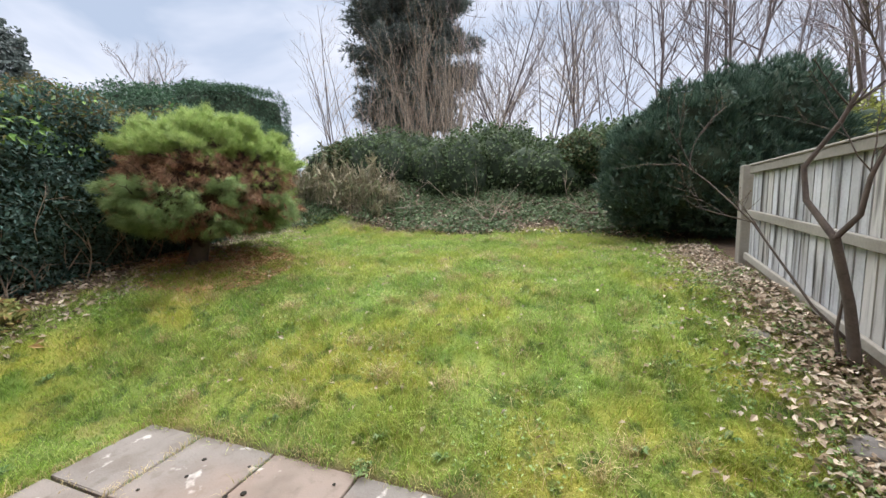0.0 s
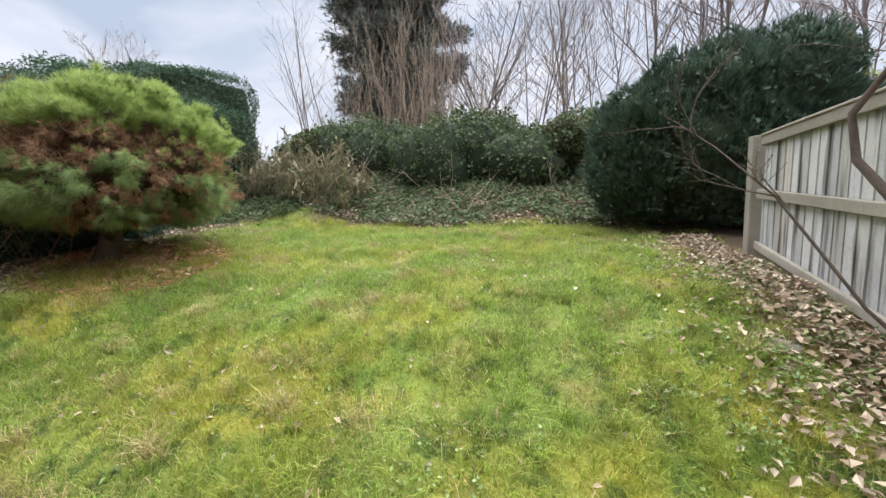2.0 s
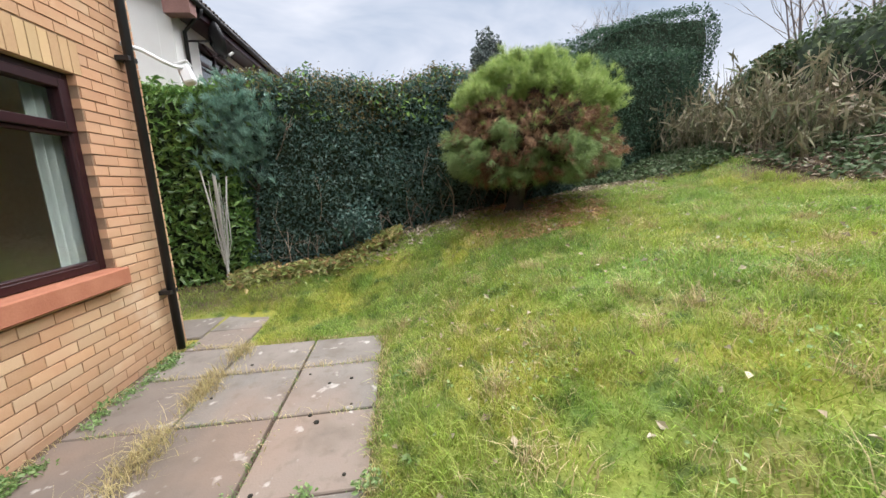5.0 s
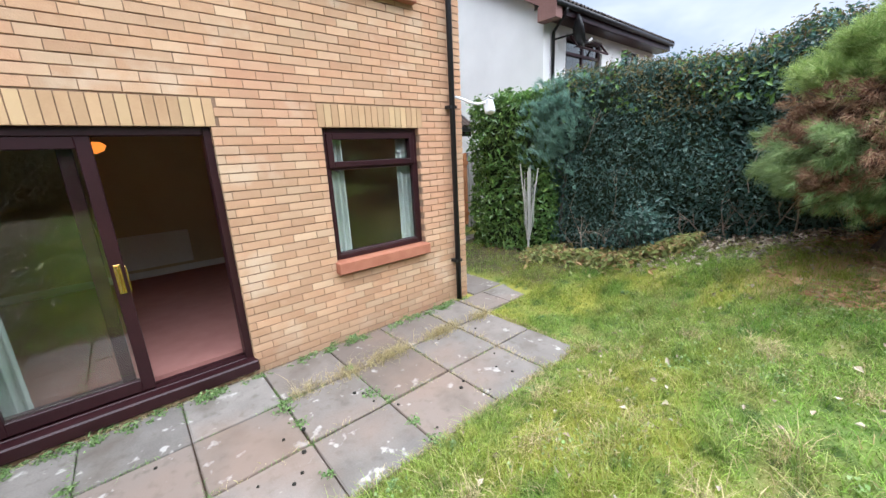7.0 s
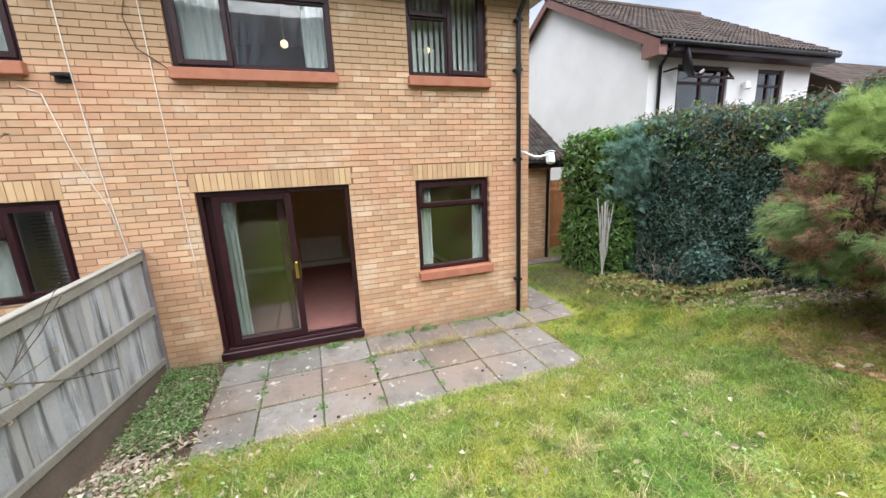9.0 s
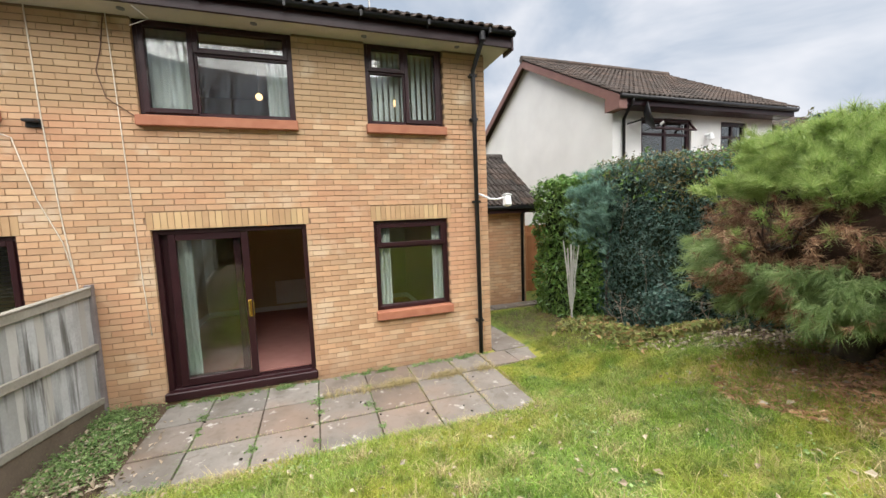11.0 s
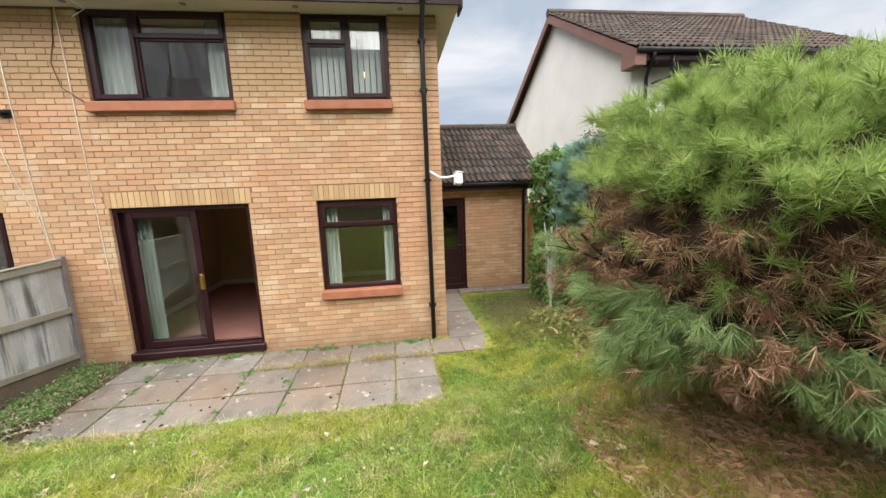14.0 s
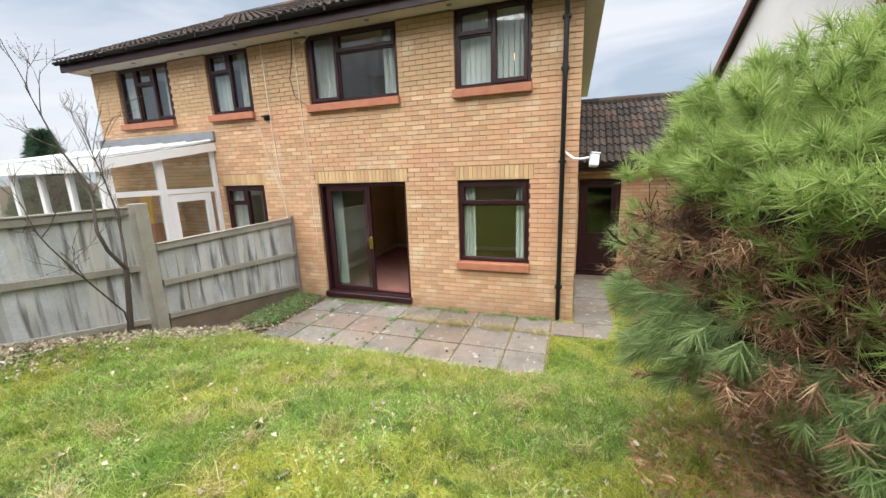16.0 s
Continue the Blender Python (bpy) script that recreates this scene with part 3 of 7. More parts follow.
def build_rear_wall():
    rng = random.Random(4)
    holes = list(OPEN.values())
    bm = bmesh.new()
    for a, b, c, d in wall_cells(X0 + 0.006, X1, -0.3, TOP, [(h[0] - 0.006, h[1] + 0.006, h[2] - 0.006, h[3] + 0.006) for h in holes]):
        box(bm, a, b, WY - 0.30, WY - 0.009, c, d)
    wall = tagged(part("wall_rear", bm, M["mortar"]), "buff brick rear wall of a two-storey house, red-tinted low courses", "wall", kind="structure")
    solid = holes + [(a, b, OPEN[k][3], OPEN[k][3] + 0.225) for k, (a, b) in LINTELS.items()]
    # the pieces nearest to the terrace are single bricks
    v, f = chamfer_box(0, BR_L, -0.1025, 0.0, 0, BR_H)
    me = bpy.data.meshes.new("brick")
    me.from_pydata([Vector(p) for p in v], [], [q[::-1] for q in f])
    me.materials.append(M["brick"])
    rest, singles = [], []
    for a, b, z in brick_spans(X0, X1, -0.20, TOP, solid):
        y1 = WY + rng.uniform(-0.0022, 0.0022)
        if b - a > BR_L - 0.0001 and -3.2 < a < -0.4 and 0 < z < 2.45 and len(singles) < 300:
            singles.append((a, y1, z))
        else:
            rest.append((a, b, WY - 0.1025, y1, z, z + BR_H))
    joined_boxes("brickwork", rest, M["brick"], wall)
    sol = []
    for k, (a, b) in LINTELS.items():
        n = round((b - a) / 0.075)
        w = (b - a) / n
        for i in range(n):
            sol.append((a + i * w + 0.0035, a + (i + 1) * w - 0.0035, WY - 0.1025, WY + rng.uniform(-0.002, 0.002), OPEN[k][3] + 0.003, OPEN[k][3] + 0.215))
    joined_boxes("soldier_course", sol, M["soldier"], wall, label="pale yellow soldier bricks over the openings")
    # side wall
    side = tagged(part("wall_side", boxes((X0 + 0.009, X0 + 0.30, -8.6, WY - 0.30, -0.3, TOP)), M["mortar"]), "buff brick side wall of the house", "wall", kind="structure")
    items = []
    for a, b, z in brick_spans(0.0, 4.2, -0.20, TOP, []):
        items.append((a, b, -0.1025, rng.uniform(-0.002, 0.002), z, z + BR_H))
    turn = Matrix.Translation((X0, WY - 0.002, 0)) @ Matrix.Rotation(radians(90), 4, "Z") @ Matrix.Diagonal((-1, 1, 1, 1))
    joined_boxes("brickwork", items, M["brick"], side, turn)
    tagged(part("wall_front", boxes((X0, X1, -8.9, -8.6, -0.3, TOP)), M["brick"]), "buff brick front wall of the house", "wall", kind="structure")
    tagged(part("wall_end", boxes((X1 - 0.3, X1, -8.6, WY - 0.3, -0.3, TOP)), M["brick"]), "buff brick end wall of the house", "wall", kind="structure")
    return wall, me, singles


REAR, BRICK_MESH, SINGLE_BRICKS = build_rear_wall()


def tiles(name, origin, along, up, width, length, material, parent, tw=0.30, th=0.345):
    """Rows of double-roll tiles on a slope: along is the eave, up the slope."""
    o, a, u = Vector(origin), Vector(along).normalized(), Vector(up).normalized()
    n = a.cross(u).normalized()
    if n.z < 0:
        n = -n
    prof = [(0.0, 0.0), (0.16, 0.006), (0.25, 0.040), (0.38, 0.040), (0.47, 0.006), (0.60, 0.004), (0.70, 0.040), (0.86, 0.040), (0.97, 0.006)]
    vs, fs = [], []
    rows, cols = int(length / th) + 1, int(width / tw) + 1
    rng = random.Random(len(name) + rows)
    for r in range(rows):
        v0, v1 = r * th - 0.03, min((r + 1) * th + 0.02, length)
        if v1 - v0 < 0.06:
            continue
        for c in range(cols):
            u0 = c * tw
            w = min(tw, width - u0)
            if w < 0.05:
                continue
            j = rng.uniform(-0.004, 0.004)
            k = len(vs)
            for x, h in prof:
                p = o + a * (u0 + x * w)
                vs += [tuple(p + u * v0 + n * (h + 0.030 + j)), tuple(p + u * v1 + n * (h + 0.004 + j)), tuple(p + u * (v0 + 0.002) + n * (h + 0.006 + j))]
            for i in range(len(prof) - 1):
                q = k + 3 * i
                fs += [(q, q + 3, q + 4, q + 1), (q + 2, q + 5, q + 3, q)]
    return tagged(np_part(name, vs, fs, material, parent), kind="stuff")


def ridge_tiles(a, b, r, material, parent):
    a, b = Vector(a), Vector(b)
    n = max(1, round((b - a).length / 0.45))
    for i in range(n):
        p, q = a.lerp(b, i / n), a.lerp(b, (i + 0.985) / n)
        part("ridge_tile", tube(bmesh.new(), [p, q], [r, r * 0.94], 10), material, parent)


def build_main_roof():
    roof = thing("roof", "dark brown pantiled roof with black gutter line", "roof", kind="structure")
    xa, xb = X0 - 0.28, X1 + 0.28
    ye, ze, tilt = 0.30, 4.86, math.radians(27)
    run = 4.6
    up = (0, -math.cos(tilt), math.sin(tilt))
    bm = bmesh.new()
    zr = ze + run * math.tan(tilt)
    vs = [bm.verts.new(p) for p in ((xa, ye, ze), (xb, ye, ze), (xb, ye - run, zr), (xa, ye - run, zr), (xb, ye - 2 * run - 0.2, ze), (xa, ye - 2 * run - 0.2, ze))]
    bm.faces.new((vs[0], vs[1], vs[2], vs[3]))
    bm.faces.new((vs[3], vs[2], vs[4], vs[5]))
    bm.faces.new((vs[0], vs[3], vs[5]))
    bm.faces.new((vs[1], vs[4], vs[2]))
    part("deck", bm, M["tile"], roof)
    tiles("tile_field", (xa, ye + 0.05, ze + 0.0), (1, 0, 0), up, xb - xa, run / math.cos(tilt), M["tile"], roof)
    ridge_tiles((xa, ye - run, zr + 0.03), (xb, ye - run, zr + 0.03), 0.12, M["tile"], roof)
    part("fascia", boxes((xa, xb, ye - 0.07, ye - 0.03, TOP - 0.06, ze + 0.01)), M["upvc"], roof, "dark fascia board")
    part("soffit", boxes((xa, xb, WY - 0.28, ye - 0.075, TOP - 0.035, TOP - 0.005), (xa, X0 - 0.002, -8.9, WY - 0.285, TOP - 0.035, TOP - 0.005)), M["soffit"], roof, "cream soffit boards")
    vents = bmesh.new()
    for x in np.arange(X0 + 0.5, X1, 1.35):
        tube(vents, [(x, 0.05, TOP - 0.045), (x, 0.05, TOP - 0.034)], 0.04, 10)
    part("soffit_vent", vents, M["lead"], roof)
    part("bargeboard", boxes((xa - 0.03, xa, ye - 0.3, ye - 0.02, TOP - 0.10, TOP + 0.10)), M["upvc"], roof)
    g = thing("gutter", "black plastic half-round gutter along the eaves", "gutter")
    bm = bmesh.new()
    prof = [(0.055 * math.cos(a), 0.055 * math.sin(a)) for a in np.linspace(math.pi, 2 * math.pi, 8)]
    rows = [[bm.verts.new((x, 0.33 + p, 4.86 + q)) for p, q in prof] for x in (xa - 0.02, xb + 0.02)]
    for i in range(7):
        bm.faces.new((rows[0][i], rows[0][i + 1], rows[1][i + 1], rows[1][i]))
    for rw in rows:
        bm.faces.new(rw)
    bmesh.ops.solidify(bm, geom=bm.faces[:], thickness=0.004)
    part("channel", bm, M["black"], g)
    for x in np.arange(xa + 0.4, xb, 0.9):
        part("bracket", boxes((x - 0.015, x + 0.015, 0.26, 0.392, 4.795, 4.868)), M["black"], g)
    p = thing("downpipe", "black plastic rainwater pipe fixed to the brick wall", "downpipe")
    x = -3.06
    part("pipe", tube(bmesh.new(), [(x, 0.33, 4.81), (x, 0.33, 4.72), (x, -0.03, 4.42), (x, -0.035, 4.30), (x, -0.035, 0.0)], 0.034, 12), M["black"], p, smooth=True)
    for z in (4.33, 3.68, 2.42, 0.52):
        part("clip", boxes((x - 0.055, x + 0.055, -0.108, -0.01, z, z + 0.035)), M["black"], p)
    part("collar", tube(bmesh.new(), [(x, -0.035, 3.64), (x, -0.035, 3.78)], 0.041, 12), M["black"], p)
    part("outlet", tube(bmesh.new(), [(x, 0.33, 4.82), (x, 0.33, 4.70)], 0.045, 12), M["black"], p)


build_main_roof()


# ---- windows and doors ----
def frame_ring(x0, x1, z0, z1, y0, y1, w, bottom=None):
    b = bottom or w
    return boxes((x0, x0 + w, y0, y1, z0, z1), (x1 - w, x1, y0, y1, z0, z1), (x0 + w, x1 - w, y0, y1, z1 - w, z1), (x0 + w, x1 - w, y0, y1, z0, z0 + b), bevel=0.005)


def pane(x0, x1, z0, z1, y, parent, material=None):
    o = part("pane", boxes((x0, x1, y - 0.004, y, z0, z1)), material or M["glass"], parent)
    o.visible_shadow = False
    return o


def window(name, key, cells, sill, label):
    """cells: x0, x1, z0, z1 fractions of the opening and whether it is an opening casement."""
    x0, x1, z0, z1 = OPEN[key]
    w = thing(name, label, "window", kind="structure")
    y1 = WY - 0.055
    part("window_frame", frame_ring(x0, x1, z0 + 0.004, z1, y1 - 0.07, y1, 0.055), M["upvc"], w)
    for a, b, c, d, op in cells:
        ax, bx = x0 + 0.05 + (x1 - x0 - 0.10) * a, x0 + 0.05 + (x1 - x0 - 0.10) * b
        az, bz = z0 + 0.05 + (z1 - z0 - 0.10) * c, z0 + 0.05 + (z1 - z0 - 0.10) * d
        if op:
            part("casement", frame_ring(ax, bx, az, bz, y1 - 0.06, y1 + 0.022, 0.06), M["upvc"], w)
            pane(ax + 0.055, bx - 0.055, az + 0.055, bz - 0.055, y1 - 0.02, w)
        else:
            part("bead", frame_ring(ax, bx, az, bz, y1 - 0.062, y1 - 0.004, 0.026), M["upvc"], w)
            pane(ax + 0.02, bx - 0.02, az + 0.02, bz - 0.02, y1 - 0.03, w)
    if sill:
        part("window_sill", boxes((x0 - 0.022, x1 + 0.022, WY - 0.10, WY + 0.085, z0 - 0.125, z0 - 0.002), bevel=0.008), M["sill"], w, "orange-red terracotta sill")
    return w


window("window_1", "win", [(0, 1, 0, 0.73, False), (0, 1, 0.73, 1, True)], True, "dark rosewood window with a narrow top light")
window("window_2", "up1", [(0, 0.66, 0, 0.70, False), (0, 0.66, 0.70, 1, True), (0.66, 1, 0, 1, True)], True, "wide dark rosewood upstairs window above the terrace door")
window("window_3", "up2", [(0, 0.5, 0, 1, True), (0.5, 1, 0, 0.66, False), (0.5, 1, 0.66, 1, True)], True, "dark rosewood upstairs window with vertical blinds")
window("window_4", "nwin", [(0, 0.5, 0, 1, True), (0.5, 1, 0, 0.68, False), (0.5, 1, 0.68, 1, True)], False, "neighbour's dark ground-floor window with slatted blind")
window("window_5", "nup1", [(0, 0.5, 0, 1, True), (0.5, 1, 0, 0.66, False), (0.5, 1, 0.66, 1, True)], True, "neighbour's dark upstairs window with net curtains")
window("window_6", "nup2", [(0, 0.33, 0, 1, True), (0.33, 0.66, 0, 0.66, False), (0.33, 0.66, 0.66, 1, True), (0.66, 1, 0, 1, True)], True, "neighbour's three-light dark upstairs window")


def build_patio_door():
    x0, x1, z0, z1 = OPEN["door"]
    d = thing("door_1", "dark rosewood sliding terrace door standing half open", "sliding door", kind="structure")
    ya = WY - 0.05
    part("door_frame", frame_ring(x0, x1, z0 + 0.05, z1, ya - 0.14, ya, 0.06), M["upvc"], d)
    part("threshold", boxes((x0 - 0.02, x1 + 0.02, WY - 0.2, WY + 0.055, z0 - 0.01, z0 + 0.10), bevel=0.012), M["upvc"], d)
    part("track", boxes((x0 + 0.06, x1 - 0.06, ya - 0.10, ya - 0.075, z0 + 0.10, z0 + 0.13)), M["upvc"], d)
    for nm, a, b, y in (("sliding_leaf", 0.22, 1.13, ya - 0.012), ("fixed_leaf", 0.33, x1 - 0.06, ya - 0.078)):
        lf = part(nm, frame_ring(a, b, z0 + 0.125, z1 - 0.06, y - 0.05, y, 0.085, 0.10), M["upvc"], d)
        pane(a + 0.08, b - 0.08, z0 + 0.22, z1 - 0.14, y - 0.022, lf)
        if nm == "sliding_leaf":
            hx = a + 0.042
            bm = tube(bmesh.new(), [(hx, y, 1.00), (hx, y + 0.045, 1.005), (hx, y + 0.045, 1.195), (hx, y, 1.20)], 0.009, 8)
            box(bm, hx - 0.022, hx + 0.022, y, y + 0.008, 0.985, 1.215, bevel=0.003)
            box(bm, hx - 0.055, hx - 0.045, y + 0.03, y + 0.045, 1.0, 1.2, bevel=0.003)
            part("handle", bm, M["brass"], lf, "brass pull handle")
    return d


build_patio_door()


def curtain(name, x0, x1, z0, z1, y, waves, label, amp=0.03, material=None):
    bm = bmesh.new()
    n = waves * 8
    cols = []
    for i in range(n + 1):
        t = i / n
        x = x0 + (x1 - x0) * t
        yy = y + amp * math.sin(t * waves * 2 * math.pi) + 0.006 * math.sin(17 * t)
        cols.append([bm.verts.new((x, yy * 1.0, z)) for z in (z0, (z0 + z1) / 2, z1)])
    for p, q in zip(cols, cols[1:]):
        for k in range(2):
            bm.faces.new((p[k], q[k], q[k + 1], p[k + 1]))
    bmesh.ops.solidify(bm, geom=bm.faces[:], thickness=0.004)
    return tagged(part(name, bm, material or M["curtain"], smooth=True), label, "curtain")


def room(tag, x0, x1, y0, y1, z0, z1, floor_mat):
    tagged(part("floor_" + tag, boxes((x0, x1, y0, y1, z0 - 0.1, z0)), floor_mat), "rose-brown fitted carpet", "floor", kind="structure")
    tagged(part("ceiling_" + tag, boxes((x0, x1, y0, y1, z1, z1 + 0.08)), M["ceiling"]), "cream painted ceiling", "ceiling", kind="structure")
    tagged(part("wall_back_" + tag, boxes((x0, x1, y0 - 0.1, y0 - 0.001, z0 - 0.1, z1 + 0.08)), M["plaster"]), "cream painted inner wall", "wall", kind="structure")
    tagged(part("wall_west_" + tag, boxes((x0 - 0.1, x0 - 0.001, y0, y1, z0 - 0.1, z1 + 0.08)), M["plaster"]), "cream painted inner wall", "wall", kind="structure")
    tagged(part("wall_east_" + tag, boxes((x1 + 0.001, x1 + 0.1, y0, y1, z0 - 0.1, z1 + 0.08)), M["plaster"]), "cream painted inner wall", "wall", kind="structure")


def build_inside():
    yi = WY - 0.302
    room("living", -2.85, 1.80, -4.3, yi, 0.13, 2.40, M["carpet"])
    room("bedroom", -0.95, 1.80, -3.4, yi, 2.62, TOP + 0.04, M["carpet"])
    room("small_bedroom", -2.85, -1.16, -3.0, yi, 2.62, TOP + 0.04, M["carpet"])
    room("neighbour_kitchen", 2.05, 4.2, -3.0, yi, 0.13, 2.40, M["carpet"])
    room("neighbour_bedroom", 2.05, 4.2, -3.0, yi, 2.62, TOP + 0.04, M["carpet"])
    room("neighbour_back_bedroom", 4.42, 6.6, -3.0, yi, 2.62, TOP + 0.04, M["carpet"])
    tagged(part("baseboard", boxes((-2.85, 1.80, -4.298, -4.28, 0.131, 0.24), (-2.849, -2.83, -4.28, yi, 0.131, 0.24), (1.78, 1.799, -4.28, yi, 0.131, 0.24))
                , M["skirting"]), "white gloss skirting board", "skirting", kind="structure")
    r = thing("radiator", "white panel radiator on the cream wall", "radiator")
    bm = boxes((-0.6, 0.35, -4.27, -4.22, 0.30, 0.85), bevel=0.008)
    part("panel", bm, M["skirting"], r)
    for x in np.arange(-0.57, 0.33, 0.04):
        part("fin", boxes((x, x + 0.022, -4.22, -4.212, 0.33, 0.82)), M["skirting"], r)
    curtain("curtain", 0.93, 1.24, 0.16, 2.22, -0.37, 5, "pale grey-green curtain drawn beside the terrace door")
    curtain("curtain", -1.70, -1.51, 0.90, 2.15, -0.275, 3, "white curtain at the side of the ground-floor window", 0.02)
    curtain("curtain", -2.56, -2.37, 0.90, 2.15, -0.275, 3, "white curtain at the side of the ground-floor window", 0.02)
    curtain("curtain", 0.72, 1.2, 3.5, 4.7, -0.30, 5, "net curtain at the side of the upstairs window", 0.02)
    curtain("curtain", -0.48, -0.15, 3.5, 4.7, -0.30, 4, "net curtain at the side of the upstairs window", 0.02)
    for a, b in ((2.56, 2.95), (3.15, 3.58), (5.75, 6.18), (4.66, 5.0)):
        curtain("curtain", a, b, 3.5, 4.7, -0.30, 4, "white curtain behind the neighbour's upstairs window", 0.02)
    curtain("curtain", 3.12, 3.58, 1.1, 2.2, -0.30, 4, "white curtain behind the neighbour's ground-floor window", 0.02)
    bl = thing("vertical_blind", "pale vertical strip blind behind the upstairs window", "blind")
    part("rail", boxes((-2.57, -1.46, -0.36, -0.32, 4.66, 4.70)), M["skirting"], bl)
    for i, x in enumerate(np.arange(-2.53, -1.48, 0.085)):
        o = part("strip", boxes((-0.04, 0.04, -0.001, 0.001, 3.5, 4.66)), M["curtain"], bl)
        o.matrix_local = pose(x, -0.34, 0, 0, 0, 32)
    vb = thing("slatted_blind", "dark slatted blind behind the neighbour's ground-floor window", "blind")
    part("rail", boxes((2.55, 3.02, -0.50, -0.46, 2.14, 2.18)), M["black"], vb)
    for z in np.arange(1.12, 2.12, 0.045):
        part("slat", boxes((2.55, 3.02, -0.505, -0.465, z, z + 0.004)), M["black"], vb)
    lamp = thing("ceiling_lamp", "lit amber glass ceiling lamp", "lamp")
    c = (0.30, -2.75)
    part("base", tube(bmesh.new(), [(*c, 2.399), (*c, 2.22)], 0.02, 16), M["brass"], lamp)
    bm = bmesh.new()
    tube(bm, [(*c, 2.23), (*c, 2.19), (*c, 2.13), (*c, 2.10)], [0.09, 0.14, 0.11, 0.04], 20)
    part("shade", bm, M["lamp"], lamp, "glowing amber glass shade", True)
    for x, y, lab in ((0.1, -1.6, "lit bulb hanging in the upstairs bedroom"), (-2.15, -1.5, "lit bulb hanging in the small bedroom")):
        b = thing("pendant_lamp", lab, "lamp")
        part("cord", tube(bmesh.new(), [(x, y, 4.775), (x, y, 4.36)], 0.006, 6), M["white"], b)
        bm = bmesh.new()
        bmesh.ops.create_uvsphere(bm, u_segments=14, v_segments=10, radius=0.055, matrix=Matrix.Translation((x, y, 4.31)))
        part("bulb", bm, M["bulb"], b, "glowing warm bulb", True)


build_inside()


# ---- the lean-to store beside the house ----
def build_store():
    y = -2.85
    rng = random.Random(8)
    dx0, dx1, dz1 = -4.16, -3.34, 2.08
    wall = bmesh.new()
    for a, b, c, d in wall_cells(-5.62, X0 - 0.002, -0.3, 2.40, [(dx0 - 0.004, dx1 + 0.004, 0.03, dz1 + 0.004)]):
        box(wall, a, b, y - 0.25, y - 0.0035, c, d)
    w = tagged(part("wall_store", wall, M["mortar"]), "buff brick wall of a low side store", "wall", kind="structure")
    items = [(a, b, y - 0.10, y + rng.uniform(-0.002, 0.002), z, z + BR_H) for a, b, z in brick_spans(-5.62, X0 - 0.004, -0.15, 2.40, [(dx0, dx1, 0.03, dz1)])]
    joined_boxes("brickwork", items, M["brick"], w)
    tagged(part("wall_store_end", boxes((-5.62, -5.40, -6.3, y - 0.25, -0.3, 2.40)), M["brick"]), "buff brick end wall of the side store", "wall", kind="structure")
    tagged(part("wall_store_front", boxes((-5.62, X0, -6.5, -6.3, -0.3, 2.40)), M["brick"]), "buff brick front wall of the side store", "wall", kind="structure")
    r = thing("roof_store", "dark pantiled pitched roof of the side store", "roof", kind="structure")
    ye, ze, yr, zr = -2.52, 2.42, -4.55, 3.83
    bm = bmesh.new()
    vs = [bm.verts.new(p) for p in ((-5.85, ye, ze), (X0 - 0.003, ye, ze), (X0 - 0.003, yr, zr), (-5.85, yr, zr), (X0 - 0.003, -6.6, ze), (-5.85, -6.6, ze))]
    for q in ((0, 1, 2, 3), (3, 2, 4, 5), (0, 3, 5)):
        bm.faces.new([vs[i] for i in q])
    part("deck", bm, M["tile"], r)
    up = Vector((0, yr - ye, zr - ze))
    tiles("tile_field", (-5.90, ye + 0.04, ze), (1, 0, 0), up, 5.90 + X0 - 0.006, up.length + 0.03, M["tile"], r, 0.26, 0.30)
    ridge_tiles((-5.9, yr, zr + 0.03), (X0 - 0.01, yr, zr + 0.03), 0.10, M["tile"], r)
    part("fascia", boxes((-5.85, X0 - 0.004, ye - 0.05, ye - 0.02, 2.24, 2.43)), M["upvc"], r)
    part("gutter", tube(bmesh.new(), [(-5.9, ye + 0.03, 2.38), (X0 - 0.01, ye + 0.03, 2.38)], 0.05, 10), M["black"], r, smooth=True)
    part("downpipe", tube(bmesh.new(), [(-5.50, ye + 0.03, 2.36), (-5.50, y + 0.06, 2.20), (-5.50, y + 0.05, 0.02)], 0.036, 10), M["black"], r, "black rainwater pipe", True)
    part("soffit", boxes((-5.85, X0 - 0.004, y + 0.002, ye - 0.052, 2.245, 2.26)), M["soffit"], r)
    d = thing("door_2", "dark rosewood half-glazed back door, closed", "door", kind="structure")
    part("door_frame", frame_ring(dx0, dx1, 0.035, dz1, y - 0.12, y - 0.04, 0.06), M["upvc"], d)
    part("leaf", frame_ring(dx0 + 0.062, dx1 - 0.062, 0.10, dz1 - 0.062, y - 0.10, y - 0.05, 0.11, 0.14), M["upvc"], d)
    part("mid_rail", boxes((dx0 + 0.17, dx1 - 0.17, y - 0.10, y - 0.05, 0.82, 0.93), bevel=0.005), M["upvc"], d)
    part("lower_panel", boxes((dx0 + 0.17, dx1 - 0.17, y - 0.09, y - 0.065, 0.23, 0.82)), M["upvc"], d)
    pane(dx0 + 0.17, dx1 - 0.17, 0.93, dz1 - 0.165, y - 0.075, d, M["glass_dark"])
    # near-black sheet added in place of the store's dark inside
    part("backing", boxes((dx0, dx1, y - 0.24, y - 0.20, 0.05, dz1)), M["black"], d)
    part("handle", tube(bmesh.new(), [(dx0 + 0.115, y - 0.05, 1.02), (dx0 + 0.115, y - 0.005, 1.02), (dx0 + 0.215, y - 0.005, 1.02)], 0.009, 8), M["chrome"], d, "chrome lever handle")
    part("door_sill", boxes((dx0, dx1, y - 0.10, y + 0.05, 0.0, 0.034)), M["upvc"], d)
    s = thing("security_lamp", "white security floodlight on an arm at the house corner", "security light")
